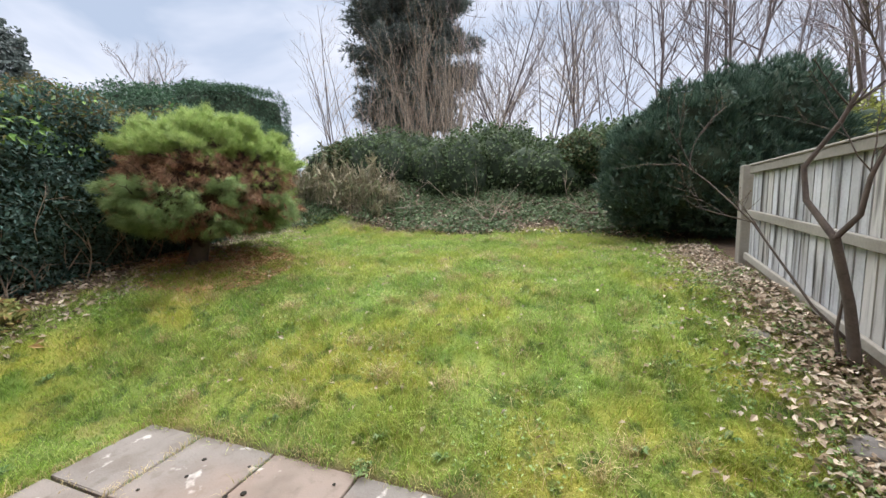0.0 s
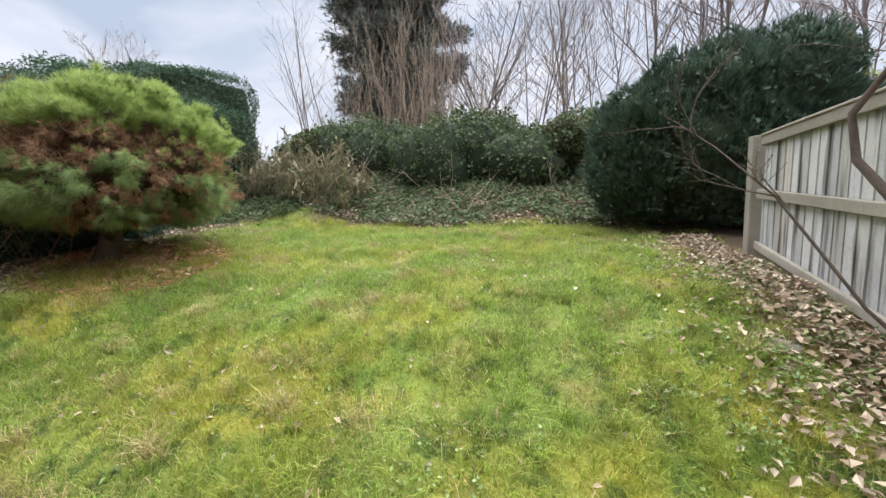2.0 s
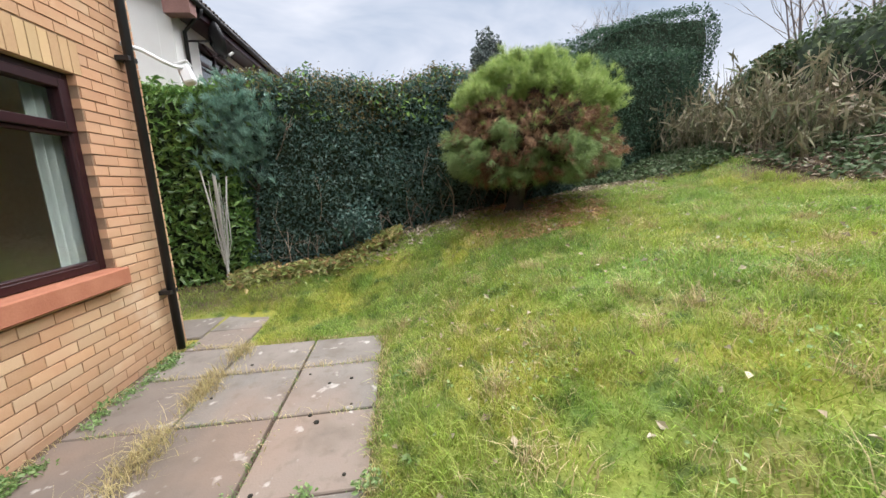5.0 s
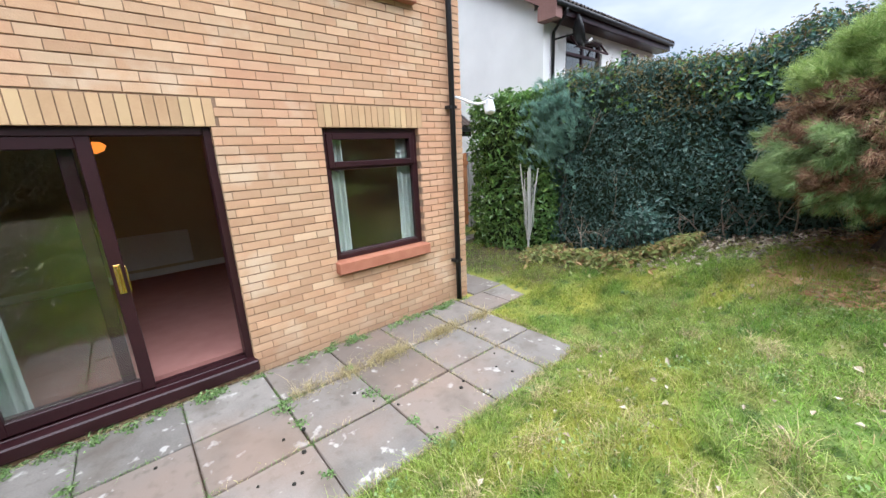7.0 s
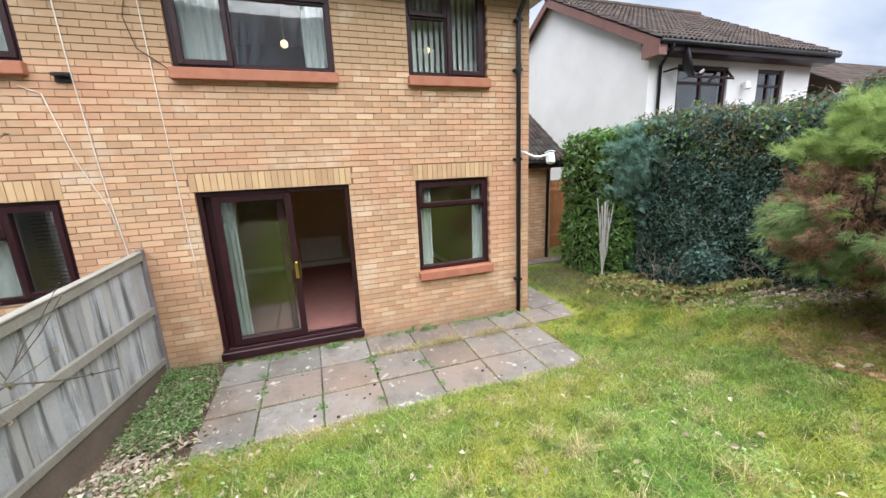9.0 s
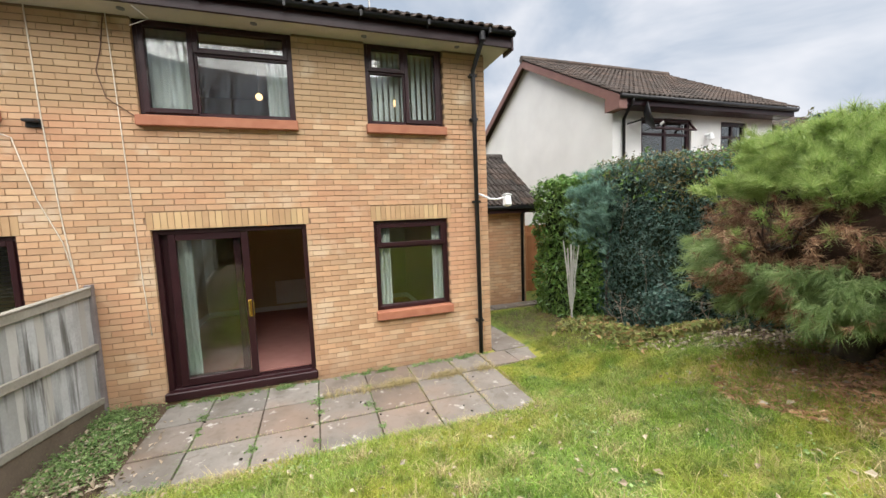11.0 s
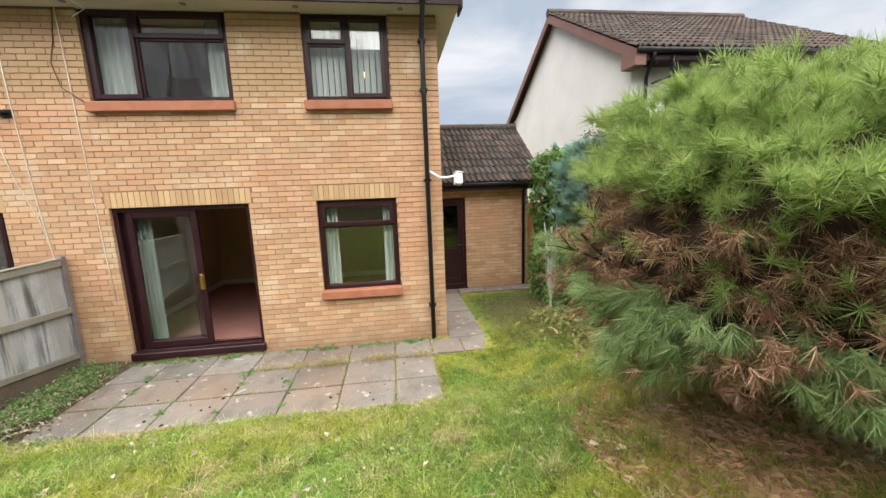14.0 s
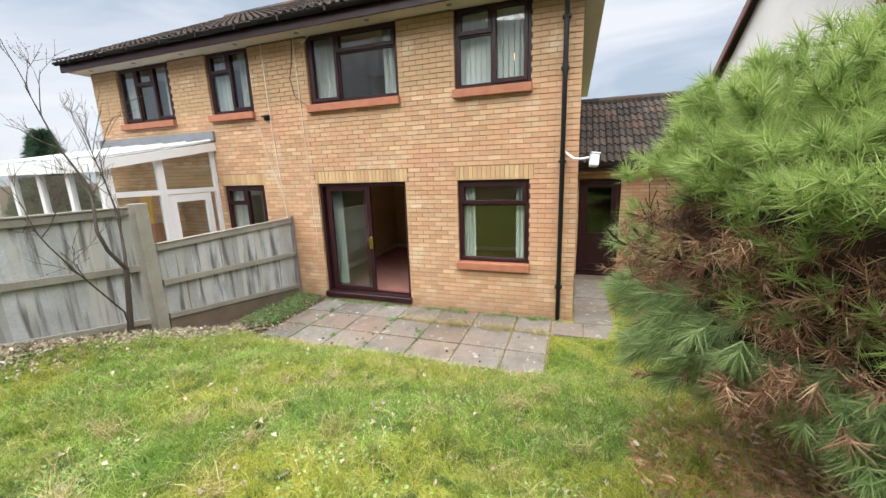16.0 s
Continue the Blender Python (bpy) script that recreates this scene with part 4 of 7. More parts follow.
    part("arm", tube(bmesh.new(), [(-3.10, -0.105, 2.57), (-3.14, 0.02, 2.53), (-3.22, 0.12, 2.47), (-3.32, 0.15, 2.46), (-3.46, 0.16, 2.49)], 0.016, 8), M["white"], s, smooth=True)
    o = part("head", boxes((-0.055, 0.055, -0.05, 0.05, -0.09, 0.075), bevel=0.014), M["white"], s)
    o.matrix_local = pose(-3.48, 0.17, 2.44, 18, -8, 10)
    o = part("hood", boxes((-0.062, 0.062, -0.055, 0.062, 0.075, 0.092), bevel=0.005), M["white"], s)
    o.matrix_local = pose(-3.48, 0.17, 2.44, 18, -8, 10)
    f = thing("side_gate", "orange-brown close-boarded timber gate beside the store", "gate")
    for i in range(9):
        part("board", boxes((-5.68 - 0.115 * (i + 1), -5.68 - 0.115 * i - 0.006, -3.62, -3.60, 0.05, 1.88 + 0.004 * (i % 3))), M["gate"], f)
    for z in (0.3, 1.6):
        part("rail", boxes((-6.72, -5.68, -3.60, -3.56, z, z + 0.09)), M["gate"], f)
    part("post", boxes((-5.70, -5.622, -3.66, -3.56, -0.02, 2.0)), M["wood_rail"], f)
    tagged(part("wall_side_passage", boxes((-7.2, -6.73, -3.7, -3.6, -0.1, 1.9)), M["wood"]), "timber screen closing the side passage", "fence", kind="structure")


build_store()


# ---- the white house next door ----
def build_white_house():
    h = thing("white_house", "white rendered house with brown bargeboards and pantiled roof", "house")
    xa, xb, ya, yb, ze = -13.05, -7.40, -9.10, -1.82, 4.79
    yr, zr = -5.42, 7.04
    holes = [(-9.93, -8.27, 3.15, 4.44), (-12.0, -11.0, 3.3, 4.44), (-10.4, -9.0, 0.9, 2.2)]
    bm = bmesh.new()
    for a, b, c, d in wall_cells(xa, xb, -0.4, ze, holes):
        box(bm, a, b, yb - 0.25, yb, c, d)
    part("wall", bm, M["render"], h)
    part("wall", boxes((xa, xb, ya, ya + 0.25, -0.4, ze)), M["render"], h)
    for x in (xb - 0.25, xa):
        g = bmesh.new()
        pr = [(ya + 0.002, -0.4), (yb - 0.252, -0.4), (yb - 0.252, ze + 0.12), (yr, zr - 0.04), (ya + 0.002, ze - 0.1)]
        f = [g.verts.new((x + 0.002, p, q)) for p, q in pr]
        face = g.faces.new(f)
        r = bmesh.ops.extrude_face_region(g, geom=[face])
        bmesh.ops.translate(g, vec=(0.246, 0, 0), verts=[v for v in r["geom"] if isinstance(v, bmesh.types.BMVert)])
        bmesh.ops.recalc_face_normals(g, faces=g.faces[:])
        part("gable", g, M["render"], h)
    ye, zg = yb + 0.42, ze - 0.02
    roof = part("roof", bmesh_roof(xa - 0.25, xb + 0.22, ye, zg, yr, zr, ya - 0.35), M["tile2"], h)
    up = Vector((0, yr - ye, zr - zg))
    tiles("tile_field", (xa - 0.27, ye + 0.03, zg), (1, 0, 0), up, xb - xa + 0.52, up.length + 0.02, M["tile2"], roof, 0.30, 0.34)
    ridge_tiles((xa - 0.25, yr, zr + 0.04), (xb + 0.25, yr, zr + 0.04), 0.12, M["tile2"], roof)
    # bargeboards follow both slopes of the near gable
    for y0, z0, nm in ((ye, zg, "bargeboard"), (ya - 0.35, zr - (zr - zg) * (yr - (ya - 0.35)) / (ye - yr), "bargeboard")):
        g = bmesh.new()
        q = [g.verts.new((xb + 0.19, *p)) for p in ((y0, z0 - 0.22), (yr, zr - 0.22), (yr, zr + 0.0), (y0, z0 + 0.0))]
        fc = g.faces.new(q)
        r = bmesh.ops.extrude_face_region(g, geom=[fc])
        bmesh.ops.translate(g, vec=(0.035, 0, 0), verts=[v for v in r["geom"] if isinstance(v, bmesh.types.BMVert)])
        bmesh.ops.recalc_face_normals(g, faces=g.faces[:])
        part(nm, g, M["bargeboard"], h, "brown painted bargeboard")
    part("fascia", boxes((xa - 0.2, xb + 0.18, ye - 0.06, ye - 0.02, zg - 0.20, zg + 0.0)), M["upvc"], h)
    part("soffit", boxes((xa - 0.2, xb + 0.18, yb + 0.002, ye - 0.062, zg - 0.21, zg - 0.19)), M["upvc"], h)
    part("soffit_end", boxes((xb + 0.002, xb + 0.230, ye - 0.42, ye + 0.02, zg - 0.30, zg - 0.015)), M["bargeboard"], h)
    part("gutter", tube(bmesh.new(), [(xa - 0.2, ye + 0.04, zg - 0.04), (xb + 0.2, ye + 0.04, zg - 0.04)], 0.055, 10), M["black"], h, smooth=True)
    part("downpipe", tube(bmesh.new(), [(xb - 0.15, ye + 0.04, zg - 0.06), (xb - 0.15, ye + 0.02, zg - 0.15), (xb - 0.28, yb + 0.06, zg - 0.42), (xb - 0.28, yb + 0.06, 0.0)], 0.036, 10), M["black"], h, smooth=True)
    for a, b, c, d in holes:
        w = part("window", frame_ring(a, b, c, d, yb - 0.13, yb - 0.05, 0.10), M["upvc"], h)
        m = (a + b) / 2
        part("mullion", boxes((m - 0.035, m + 0.035, yb - 0.12, yb - 0.055, c + 0.07, d - 0.07)), M["upvc"], w)
        part("transom", boxes((a + 0.07, b - 0.07, yb - 0.121, yb - 0.056, d - 0.42, d - 0.36)), M["upvc"], w)
        pane(a + 0.06, b - 0.06, c + 0.06, d - 0.06, yb - 0.085, w)
        # no room is built here: a black sheet gives the darkness behind the pane
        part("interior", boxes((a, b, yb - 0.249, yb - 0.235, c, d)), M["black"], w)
    o = part("open_light", frame_ring(-0.72, 0.72, -0.34, 0.0, -0.02, 0.02, 0.05), M["upvc"], h)
    o.matrix_local = pose(-9.1, yb + 0.02, 4.38, 38, 0, 0)
    d = thing("satellite_dish", "dark satellite dish on a wall bracket", "satellite dish")
    bm = bmesh.new()
    rings = []
    for i in range(6):
        r = 0.30 * i / 5
        rings.append([bm.verts.new((r * math.cos(a), 0.55 * r * r / 0.3 - 0.05, r * 1.12 * math.sin(a))) for a in np.linspace(0, 2 * math.pi, 20, endpoint=False)])
    for p, q in zip(rings[1:], rings[2:]):
        for k in range(20):
            bm.faces.new((p[k], p[(k + 1) % 20], q[(k + 1) % 20], q[k]))
    bm.faces.new(rings[1])
    bmesh.ops.delete(bm, geom=rings[0], context="VERTS")
    bmesh.ops.solidify(bm, geom=bm.faces[:], thickness=0.006)
    o = part("dish", bm, M["black"], d, smooth=True)
    o.matrix_local = pose(-8.0, yb + 0.40, 4.30, 15, 0, 40)
    part("bracket", tube(bmesh.new(), [(-7.85, yb, 4.25), (-7.85, yb + 0.12, 4.25), (-7.96, yb + 0.36, 4.28)], 0.02, 8), M["black"], d)
    part("receiver_arm", tube(bmesh.new(), [(-8.0, yb + 0.36, 4.02), (-8.22, yb + 0.62, 4.12)], 0.012, 6), M["black"], d)
    part("receiver", tube(bmesh.new(), [(-8.20, yb + 0.60, 4.10), (-8.24, yb + 0.66, 4.16)], 0.03, 8), M["galv"], d)
    v = thing("wall_lamp", "small white wall lamp under the eaves", "lamp")
    part("body", tube(bmesh.new(), [(-10.45, yb, 4.05), (-10.45, yb + 0.12, 4.05), (-10.45, yb + 0.14, 3.93)], [0.05, 0.07, 0.08], 12), M["white"], v)


def bmesh_roof(xa, xb, ye, ze, yr, zr, yback):
    bm = bmesh.new()
    zb = zr - (zr - ze) * (yr - yback) / (ye - yr)
    vs = [bm.verts.new(p) for p in ((xa, ye, ze), (xb, ye, ze), (xb, yr, zr), (xa, yr, zr), (xb, yback, zb), (xa, yback, zb))]
    for q in ((0, 1, 2, 3), (3, 2, 4, 5)):
        bm.faces.new([vs[i] for i in q])
    bmesh.ops.solidify(bm, geom=bm.faces[:], thickness=0.08)
    return bm


build_white_house()


def build_far_house():
    h = thing("far_house", "distant house with a brown tiled roof behind the hedge", "house")
    part("wall", boxes((-24.5, -17.5, -9.0, -2.0, -0.5, 3.7)), M["render"], h)
    roof = part("roof", bmesh_roof(-25.0, -17.0, -1.6, 3.65, -5.5, 5.9, -9.4), M["tile2"], h)
    up = Vector((0, -3.9, 2.25))
    tiles("tile_field", (-25.0, -1.58, 3.66), (1, 0, 0), up, 8.0, up.length, M["tile2"], roof, 0.33, 0.36)
    for x in (-23.0, -19.5):
        part("window", frame_ring(x, x + 1.4, 2.2, 3.4, -2.0, -1.95, 0.08), M["upvc"], h)


build_far_house()


# ---- the neighbour's conservatory ----
def build_conservatory():
    c = thing("conservatory", "white framed lean-to conservatory against the neighbour's wall", "conservatory")
    xs, xe, yf = 3.70, 7.1, 1.90
    zw, zf = 3.08, 2.72   # roof height at the wall and at the front
    yw = WY + 0.005
    def zt(y):
        return zw + (zf - zw) * (y - yw) / (yf - yw)
    g = bmesh.new()
    q = [g.verts.new(p) for p in ((xs - 0.06, yw, zw), (xe, yw, zw), (xe, yf + 0.12, zt(yf + 0.12)), (xs - 0.06, yf + 0.12, zt(yf + 0.12)))]
    g.faces.new(q)
    bmesh.ops.solidify(g, geom=g.faces[:], thickness=0.03)
    roof = part("roof", g, M["poly"], c, "pale translucent sheet roof")
    for x in np.arange(xs, xe, 0.68):
        b = bmesh.new()
        tube(b, [(x, yw, zw + 0.035), (x, yf + 0.12, zt(yf + 0.12) + 0.035)], 0.025, 6)
        part("glazing_bar", b, M["white"], roof)
    part("flashing", boxes((xs - 0.1, xe, yw, yw + 0.05, zw + 0.02, zw + 0.20)), M["lead"], c, "grey lead flashing")
    part("eaves_beam", boxes((xs - 0.08, xe, yf + 0.02, yf + 0.14, zf - 0.20, zf - 0.02)), M["white"], c)
    b = bmesh.new()
    fq = [b.verts.new((xs - 0.07, *p)) for p in ((yw, zw - 0.17), (yf + 0.02, zt(yf) - 0.17), (yf + 0.02, zt(yf) - 0.015), (yw, zw - 0.015))]
    face = b.faces.new(fq)
    r = bmesh.ops.extrude_face_region(b, geom=[face])
    bmesh.ops.translate(b, vec=(0.06, 0, 0), verts=[v for v in r["geom"] if isinstance(v, bmesh.types.BMVert)])
    bmesh.ops.recalc_face_normals(b, faces=b.faces[:])
    part("verge_beam", b, M["white"], c)
    part("base_wall", boxes((xs, xs + 0.1, 1.0, yf - 0.07, -0.1, 0.6), (xs, xe, yf - 0.06, yf + 0.04, -0.1, 0.7)), M["brick"], c)
    for y, w in ((yw + 0.04, 0.07), (1.02, 0.12), (yf - 0.04, 0.16)):
        part("post", boxes((xs, xs + 0.07, y - w / 2, y + w / 2, 0.0, zt(y) - 0.1)), M["white"], c)
    for y0, y1, z0, z1 in ((yw + 0.06, 0.98, 2.10, 2.19), (1.06, yf - 0.1, 2.10, 2.19), (1.06, yf - 0.1, 0.60, 0.68)):
        part("transom", boxes((xs + 0.004, xs + 0.064, y0, y1, z0, z1)), M["white"], c)
    leaf = part("door_leaf", boxes((xs + 0.01, xs + 0.06, 0.10, 0.22, 0.05, 2.09), (xs + 0.01, xs + 0.06, 0.82, 0.95, 0.05, 2.09), (xs + 0.012, xs + 0.058, 0.22, 0.82, 0.05, 0.3), (xs + 0.012, xs + 0.058, 0.22, 0.82, 1.95, 2.09)), M["white"], c)
    for i in range(5):
        x = xs + 0.08 + i * 0.8
        part("mullion", boxes((x - 0.04, x + 0.06, yf - 0.05, yf + 0.02, 0.7, zf - 0.2)), M["white"], c)
    def sheet(ax, p, q, u, v):
        b = boxes((p, q, u - 0.004, u, v[0], v[1])) if ax == "x" else boxes((u - 0.004, u, p, q, v[0], v[1]))
        o = part("pane", b, M["glass"], c)
        o.visible_shadow = False
    sheet("y", yw + 0.06, yf - 0.1, xs + 0.035, (2.19, 2.58))
    sheet("y", 0.22, 0.82, xs + 0.036, (0.3, 1.95))
    sheet("y", 1.06, yf - 0.1, xs + 0.034, (0.68, 2.10))
    sheet("x", xs + 0.1, xe, yf - 0.015, (0.7, zf - 0.2))
    s = thing("garden_slide", "yellow plastic item inside the conservatory", "toy")
    part("panel", boxes((4.75, 5.05, 0.55, 0.62, 1.5, 2.15), bevel=0.02), M["yellow"], s)
    part("stand", boxes((4.6, 5.2, 0.45, 0.72, -0.03, 1.5), bevel=0.02), M["gate"], s)


build_conservatory()


# ---- terrace ----
def slab(parent, x0, x1, y0, y1, rng, z=0.0):
    bm = bmesh.new()
    box(bm, x0 + 0.006, x1 - 0.006, y0 + 0.006, y1 - 0.006, z - 0.045, z, bevel=0.007)
    for v in bm.verts:
        v.co.x += rng.uniform(-0.004, 0.004)
        v.co.y += rng.uniform(-0.004, 0.004)
    t = rng.uniform(-0.006, 0.006), rng.uniform(-0.006, 0.006)
    for v in bm.verts:
        v.co.z += (v.co.x - x0) * t[0] + (v.co.y - y0) * t[1]
    return part("slab", bm, M["slab"], parent)


def build_terrace():
    rng = random.Random(21)
    t = thing("terrace", "weathered concrete slab terrace with weedy joints", "paving", kind="structure")
    cols = [1.24, 0.72, 0.09, -0.54, -1.17, -1.81, -2.45, -2.98]
    rows = [(-0.04, 0.56), (0.57, 1.16), (1.17, 1.78)]
    for a, b in zip(cols[1:], cols):
        for c, d in rows:
            slab(t, a, b, c, d, rng)
    for a, b in ((-3.44, -2.98), (-3.90, -3.44)):
        slab(t, a, b, 0.02, 0.52, rng)
    p = thing("side_path", "concrete slab path along the side of the house", "path", kind="structure")
    y = 0.0
    while y > -2.2:
        slab(p, -3.88, -3.30, y - 0.6, y, rng)
        y -= 0.61
    x = -3.30
    while x > -6.3:
        slab(p, x - 0.6, x, -2.80, -2.44, rng)
        x -= 0.61


build_terrace()


# ---- the fence ----
def build_fence():
    rng = random.Random(33)
    def panel(name, y0, y1, top0, top1, bot0, bot1, gb, label):
        f = thing(name, label, "fence", "garden fence panels")
        n = round((y1 - y0) / 0.112)
        w = (y1 - y0) / n
        lerp = lambda a, b, y: a + (b - a) * (y - y0) / (y1 - y0)
        for i in range(n):
            a = y0 + i * w
            zt, zb = lerp(top0, top1, a + w / 2), lerp(bot0, bot1, a + w / 2)
            bm = bmesh.new()
            box(bm, 1.895, 1.908, a - 0.012, a + w + 0.004, zb + gb, zt - 0.02)
            for v in bm.verts:
                if v.co.y > a + w / 2:
                    v.co.x += 0.011
                v.co.x += rng.uniform(-0.003, 0.003)
                v.co.z += rng.uniform(-0.006, 0.006)
            part("board", bm, M["wood"], f)
        def rail(nm, za, zb_, x0, x1, h, m):
            bm = bmesh.new()
            q = [(x0, y0, za), (x1, y0, za), (x1, y0, za + h), (x0, y0, za + h), (x0, y1, zb_), (x1, y1, zb_), (x1, y1, zb_ + h), (x0, y1, zb_ + h)]
            v = [bm.verts.new(p) for p in q]
            for k in ((3, 2, 1, 0), (4, 5, 6, 7), (0, 1, 5, 4), (1, 2, 6, 5), (2, 3, 7, 6), (3, 0, 4, 7)):
                bm.faces.new([v[j] for j in k])
            bmesh.ops.bevel(bm, geom=bm.edges[:], offset=0.006, segments=1, affect="EDGES")
            part(nm, bm, m, f)
        rail("cap_rail", top0 - 0.085, top1 - 0.085, 1.862, 1.894, 0.085, M["wood_rail"])
        rail("capping", top0 - 0.001, top1 - 0.001, 1.852, 1.925, 0.022, M["wood_rail"])
        m0, m1 = (top0 + bot0 + gb) / 2, (top1 + bot1 + gb) / 2
        rail("middle_rail", m0 - 0.05, m1 - 0.05, 1.85, 1.893, 0.085, M["wood_rail"])
        rail("bottom_rail", bot0 + gb - 0.01, bot1 + gb - 0.01, 1.855, 1.893, 0.075, M["wood_rail"])
        rail("gravel_board", bot0 - 0.10, bot1 - 0.10, 1.87, 1.90, gb + 0.11, M["gravel_board"])
        return f
    panel("garden_fence", 0.02, 2.50, 1.56, 1.54, 0.02, 0.36, 0.17, "low weathered grey close-boarded fence panel by the house")
    panel("garden_fence", 2.74, 5.08, 2.04, 2.05, 0.46, 0.92, 0.10, "tall weathered grey close-boarded fence panel")
    def post(x, y, z0, z1, w, label, lean=0.0):
        bm = boxes((-w / 2, w / 2, -w / 2, w / 2, z0, z1), bevel=0.008)
        o = tagged(part("fence_post", bm, M["wood_rail"] if w > 0.08 else M["bark_grey"]), label, "fence post", "fence posts")
        o.matrix_world = pose(x, y, 0, lean, 0, 0)
    post(1.90, -0.03, -0.05, 1.60, 0.075, "slim timber fence post against the brick wall")
    post(1.89, 2.62, 0.2, 2.09, 0.15, "broad weathered fence post between low and tall panels")
    post(1.88, 5.16, 0.7, 2.07, 0.11, "weathered end post of the garden fence", -1.0)


build_fence()


# ---- planting ----
def clumpy(pts, amp, scale, seed=0.0):
    """Noise along three axes for an uneven outline."""
    return np.array([noise.noise(Vector(p) * scale + Vector((seed, seed, seed))) for p in pts]) * amp


def hedge_block(name, x0, x1, y0, y1, top, base, layers, label, core=None, lump=0.22, seed=1, rough=1.2, category="hedge", shave=0.0, floor=None):
    """A clipped hedge: a solid core coloured as inner shade and leaves on its faces. top and base: functions of x, y.
    """
    rng = np.random.default_rng(seed)
    h = thing(name, label, category)
    nx, ny, nz = max(3, int((x1 - x0) / 0.22)), max(3, int((y1 - y0) / 0.22)), 12
    verts, faces = [], []
    def face(fn, nu, nv):
        o = len(verts)
        for i in range(nu + 1):
            for j in range(nv + 1):
                verts.append(fn(i / nu, j / nv))
        for i in range(nu):
            for j in range(nv):
                a = o + i * (nv + 1) + j
                faces.append((a, a + 1, a + nv + 2, a + nv + 1))
    def at(u, v, w):
        x, y = x0 + (x1 - x0) * u, y0 + (y1 - y0) * v
        b, t = base(x, y), top(x, y)
        k = 1 - shave * (1 - w) ** 2
        cx = (x0 + x1) / 2
        return np.array((cx + (x - cx) * k, y, b + (t - b) * w))
    fns = [(lambda a, b: at(1, a, b), ny, nz, (1, 0, 0)), (lambda a, b: at(0, a, b), ny, nz, (-1, 0, 0)), (lambda a, b: at(a, 0, b), nx, nz, (0, -1, 0)),
           (lambda a, b: at(a, 1, b), nx, nz, (0, 1, 0)), (lambda a, b: at(a, b, 1), nx, ny, (0, 0, 1))]
    for f, nu, nv, _ in fns:
        face(f, nu, nv)
    vv = np.array(verts)
    ctr = np.array([(x0 + x1) / 2, (y0 + y1) / 2, 0.0])
    inward = np.clip(vv - ctr, [-(x1 - x0) / 2, -(y1 - y0) / 2, 0], [(x1 - x0) / 2, (y1 - y0) / 2, 9])
    lumps = clumpy(vv, lump, rough, seed)
    d = np.stack([np.sign(inward[:, 0]) * 0.16, np.sign(inward[:, 1]) * 0.16, np.where(vv[:, 2] > vv[:, 2].mean(), 0.16, 0)], 1)
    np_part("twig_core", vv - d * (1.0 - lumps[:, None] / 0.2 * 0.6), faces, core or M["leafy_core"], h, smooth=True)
    areas = [(y1 - y0) * 2.4, (y1 - y0) * 2.4, (x1 - x0) * 2.4, (x1 - x0) * 2.4, (x1 - x0) * (y1 - y0)]
    for lname, material, size, dens, keep, aspect, out in layers:
        ps, ns = [], []
        for (f, _, _, nrm), ar in zip(fns, areas):
            k = int(dens * ar)
            uv = rng.uniform(0, 1, (k, 2))
            p = np.array([f(a, b) for a, b in uv]) if k else np.zeros((0, 3))
            ps.append(p)
            ns.append(np.tile(np.array(nrm, float), (k, 1)))
        p, nn = np.concatenate(ps), np.concatenate(ns)
        ok = keep(p, rng)
        p, nn = p[ok], nn[ok]
        lum = clumpy(p, lump, rough, seed) + clumpy(p, lump * 0.5, rough * 3.1, seed + 5)
        p = p + nn * (lum + rng.normal(0.0, 0.045, len(p)) + out)[:, None] + rng.normal(0, 0.03, p.shape)
        scatter_leaves(lname, p, nn + np.array([0, 0, 0.35]), size, material, h, rng=rng, aspect=aspect)
    return h


def wave_keep(prob, axis_i=None, lo=None, hi=None, seed=0.0, patch=None):
    def keep(p, rng):
        ok = rng.uniform(0, 1, len(p)) < prob
        if axis_i is not None:
            c = p[:, axis_i] + 0.35 * np.sin(2.7 * p[:, 2] + seed) + rng.normal(0, 0.12, len(p))
            ok &= (c > lo) & (c < hi)
        if patch:
            ok &= clumpy(p, 1.0, patch[0], seed) > patch[1]
        return ok
    return keep


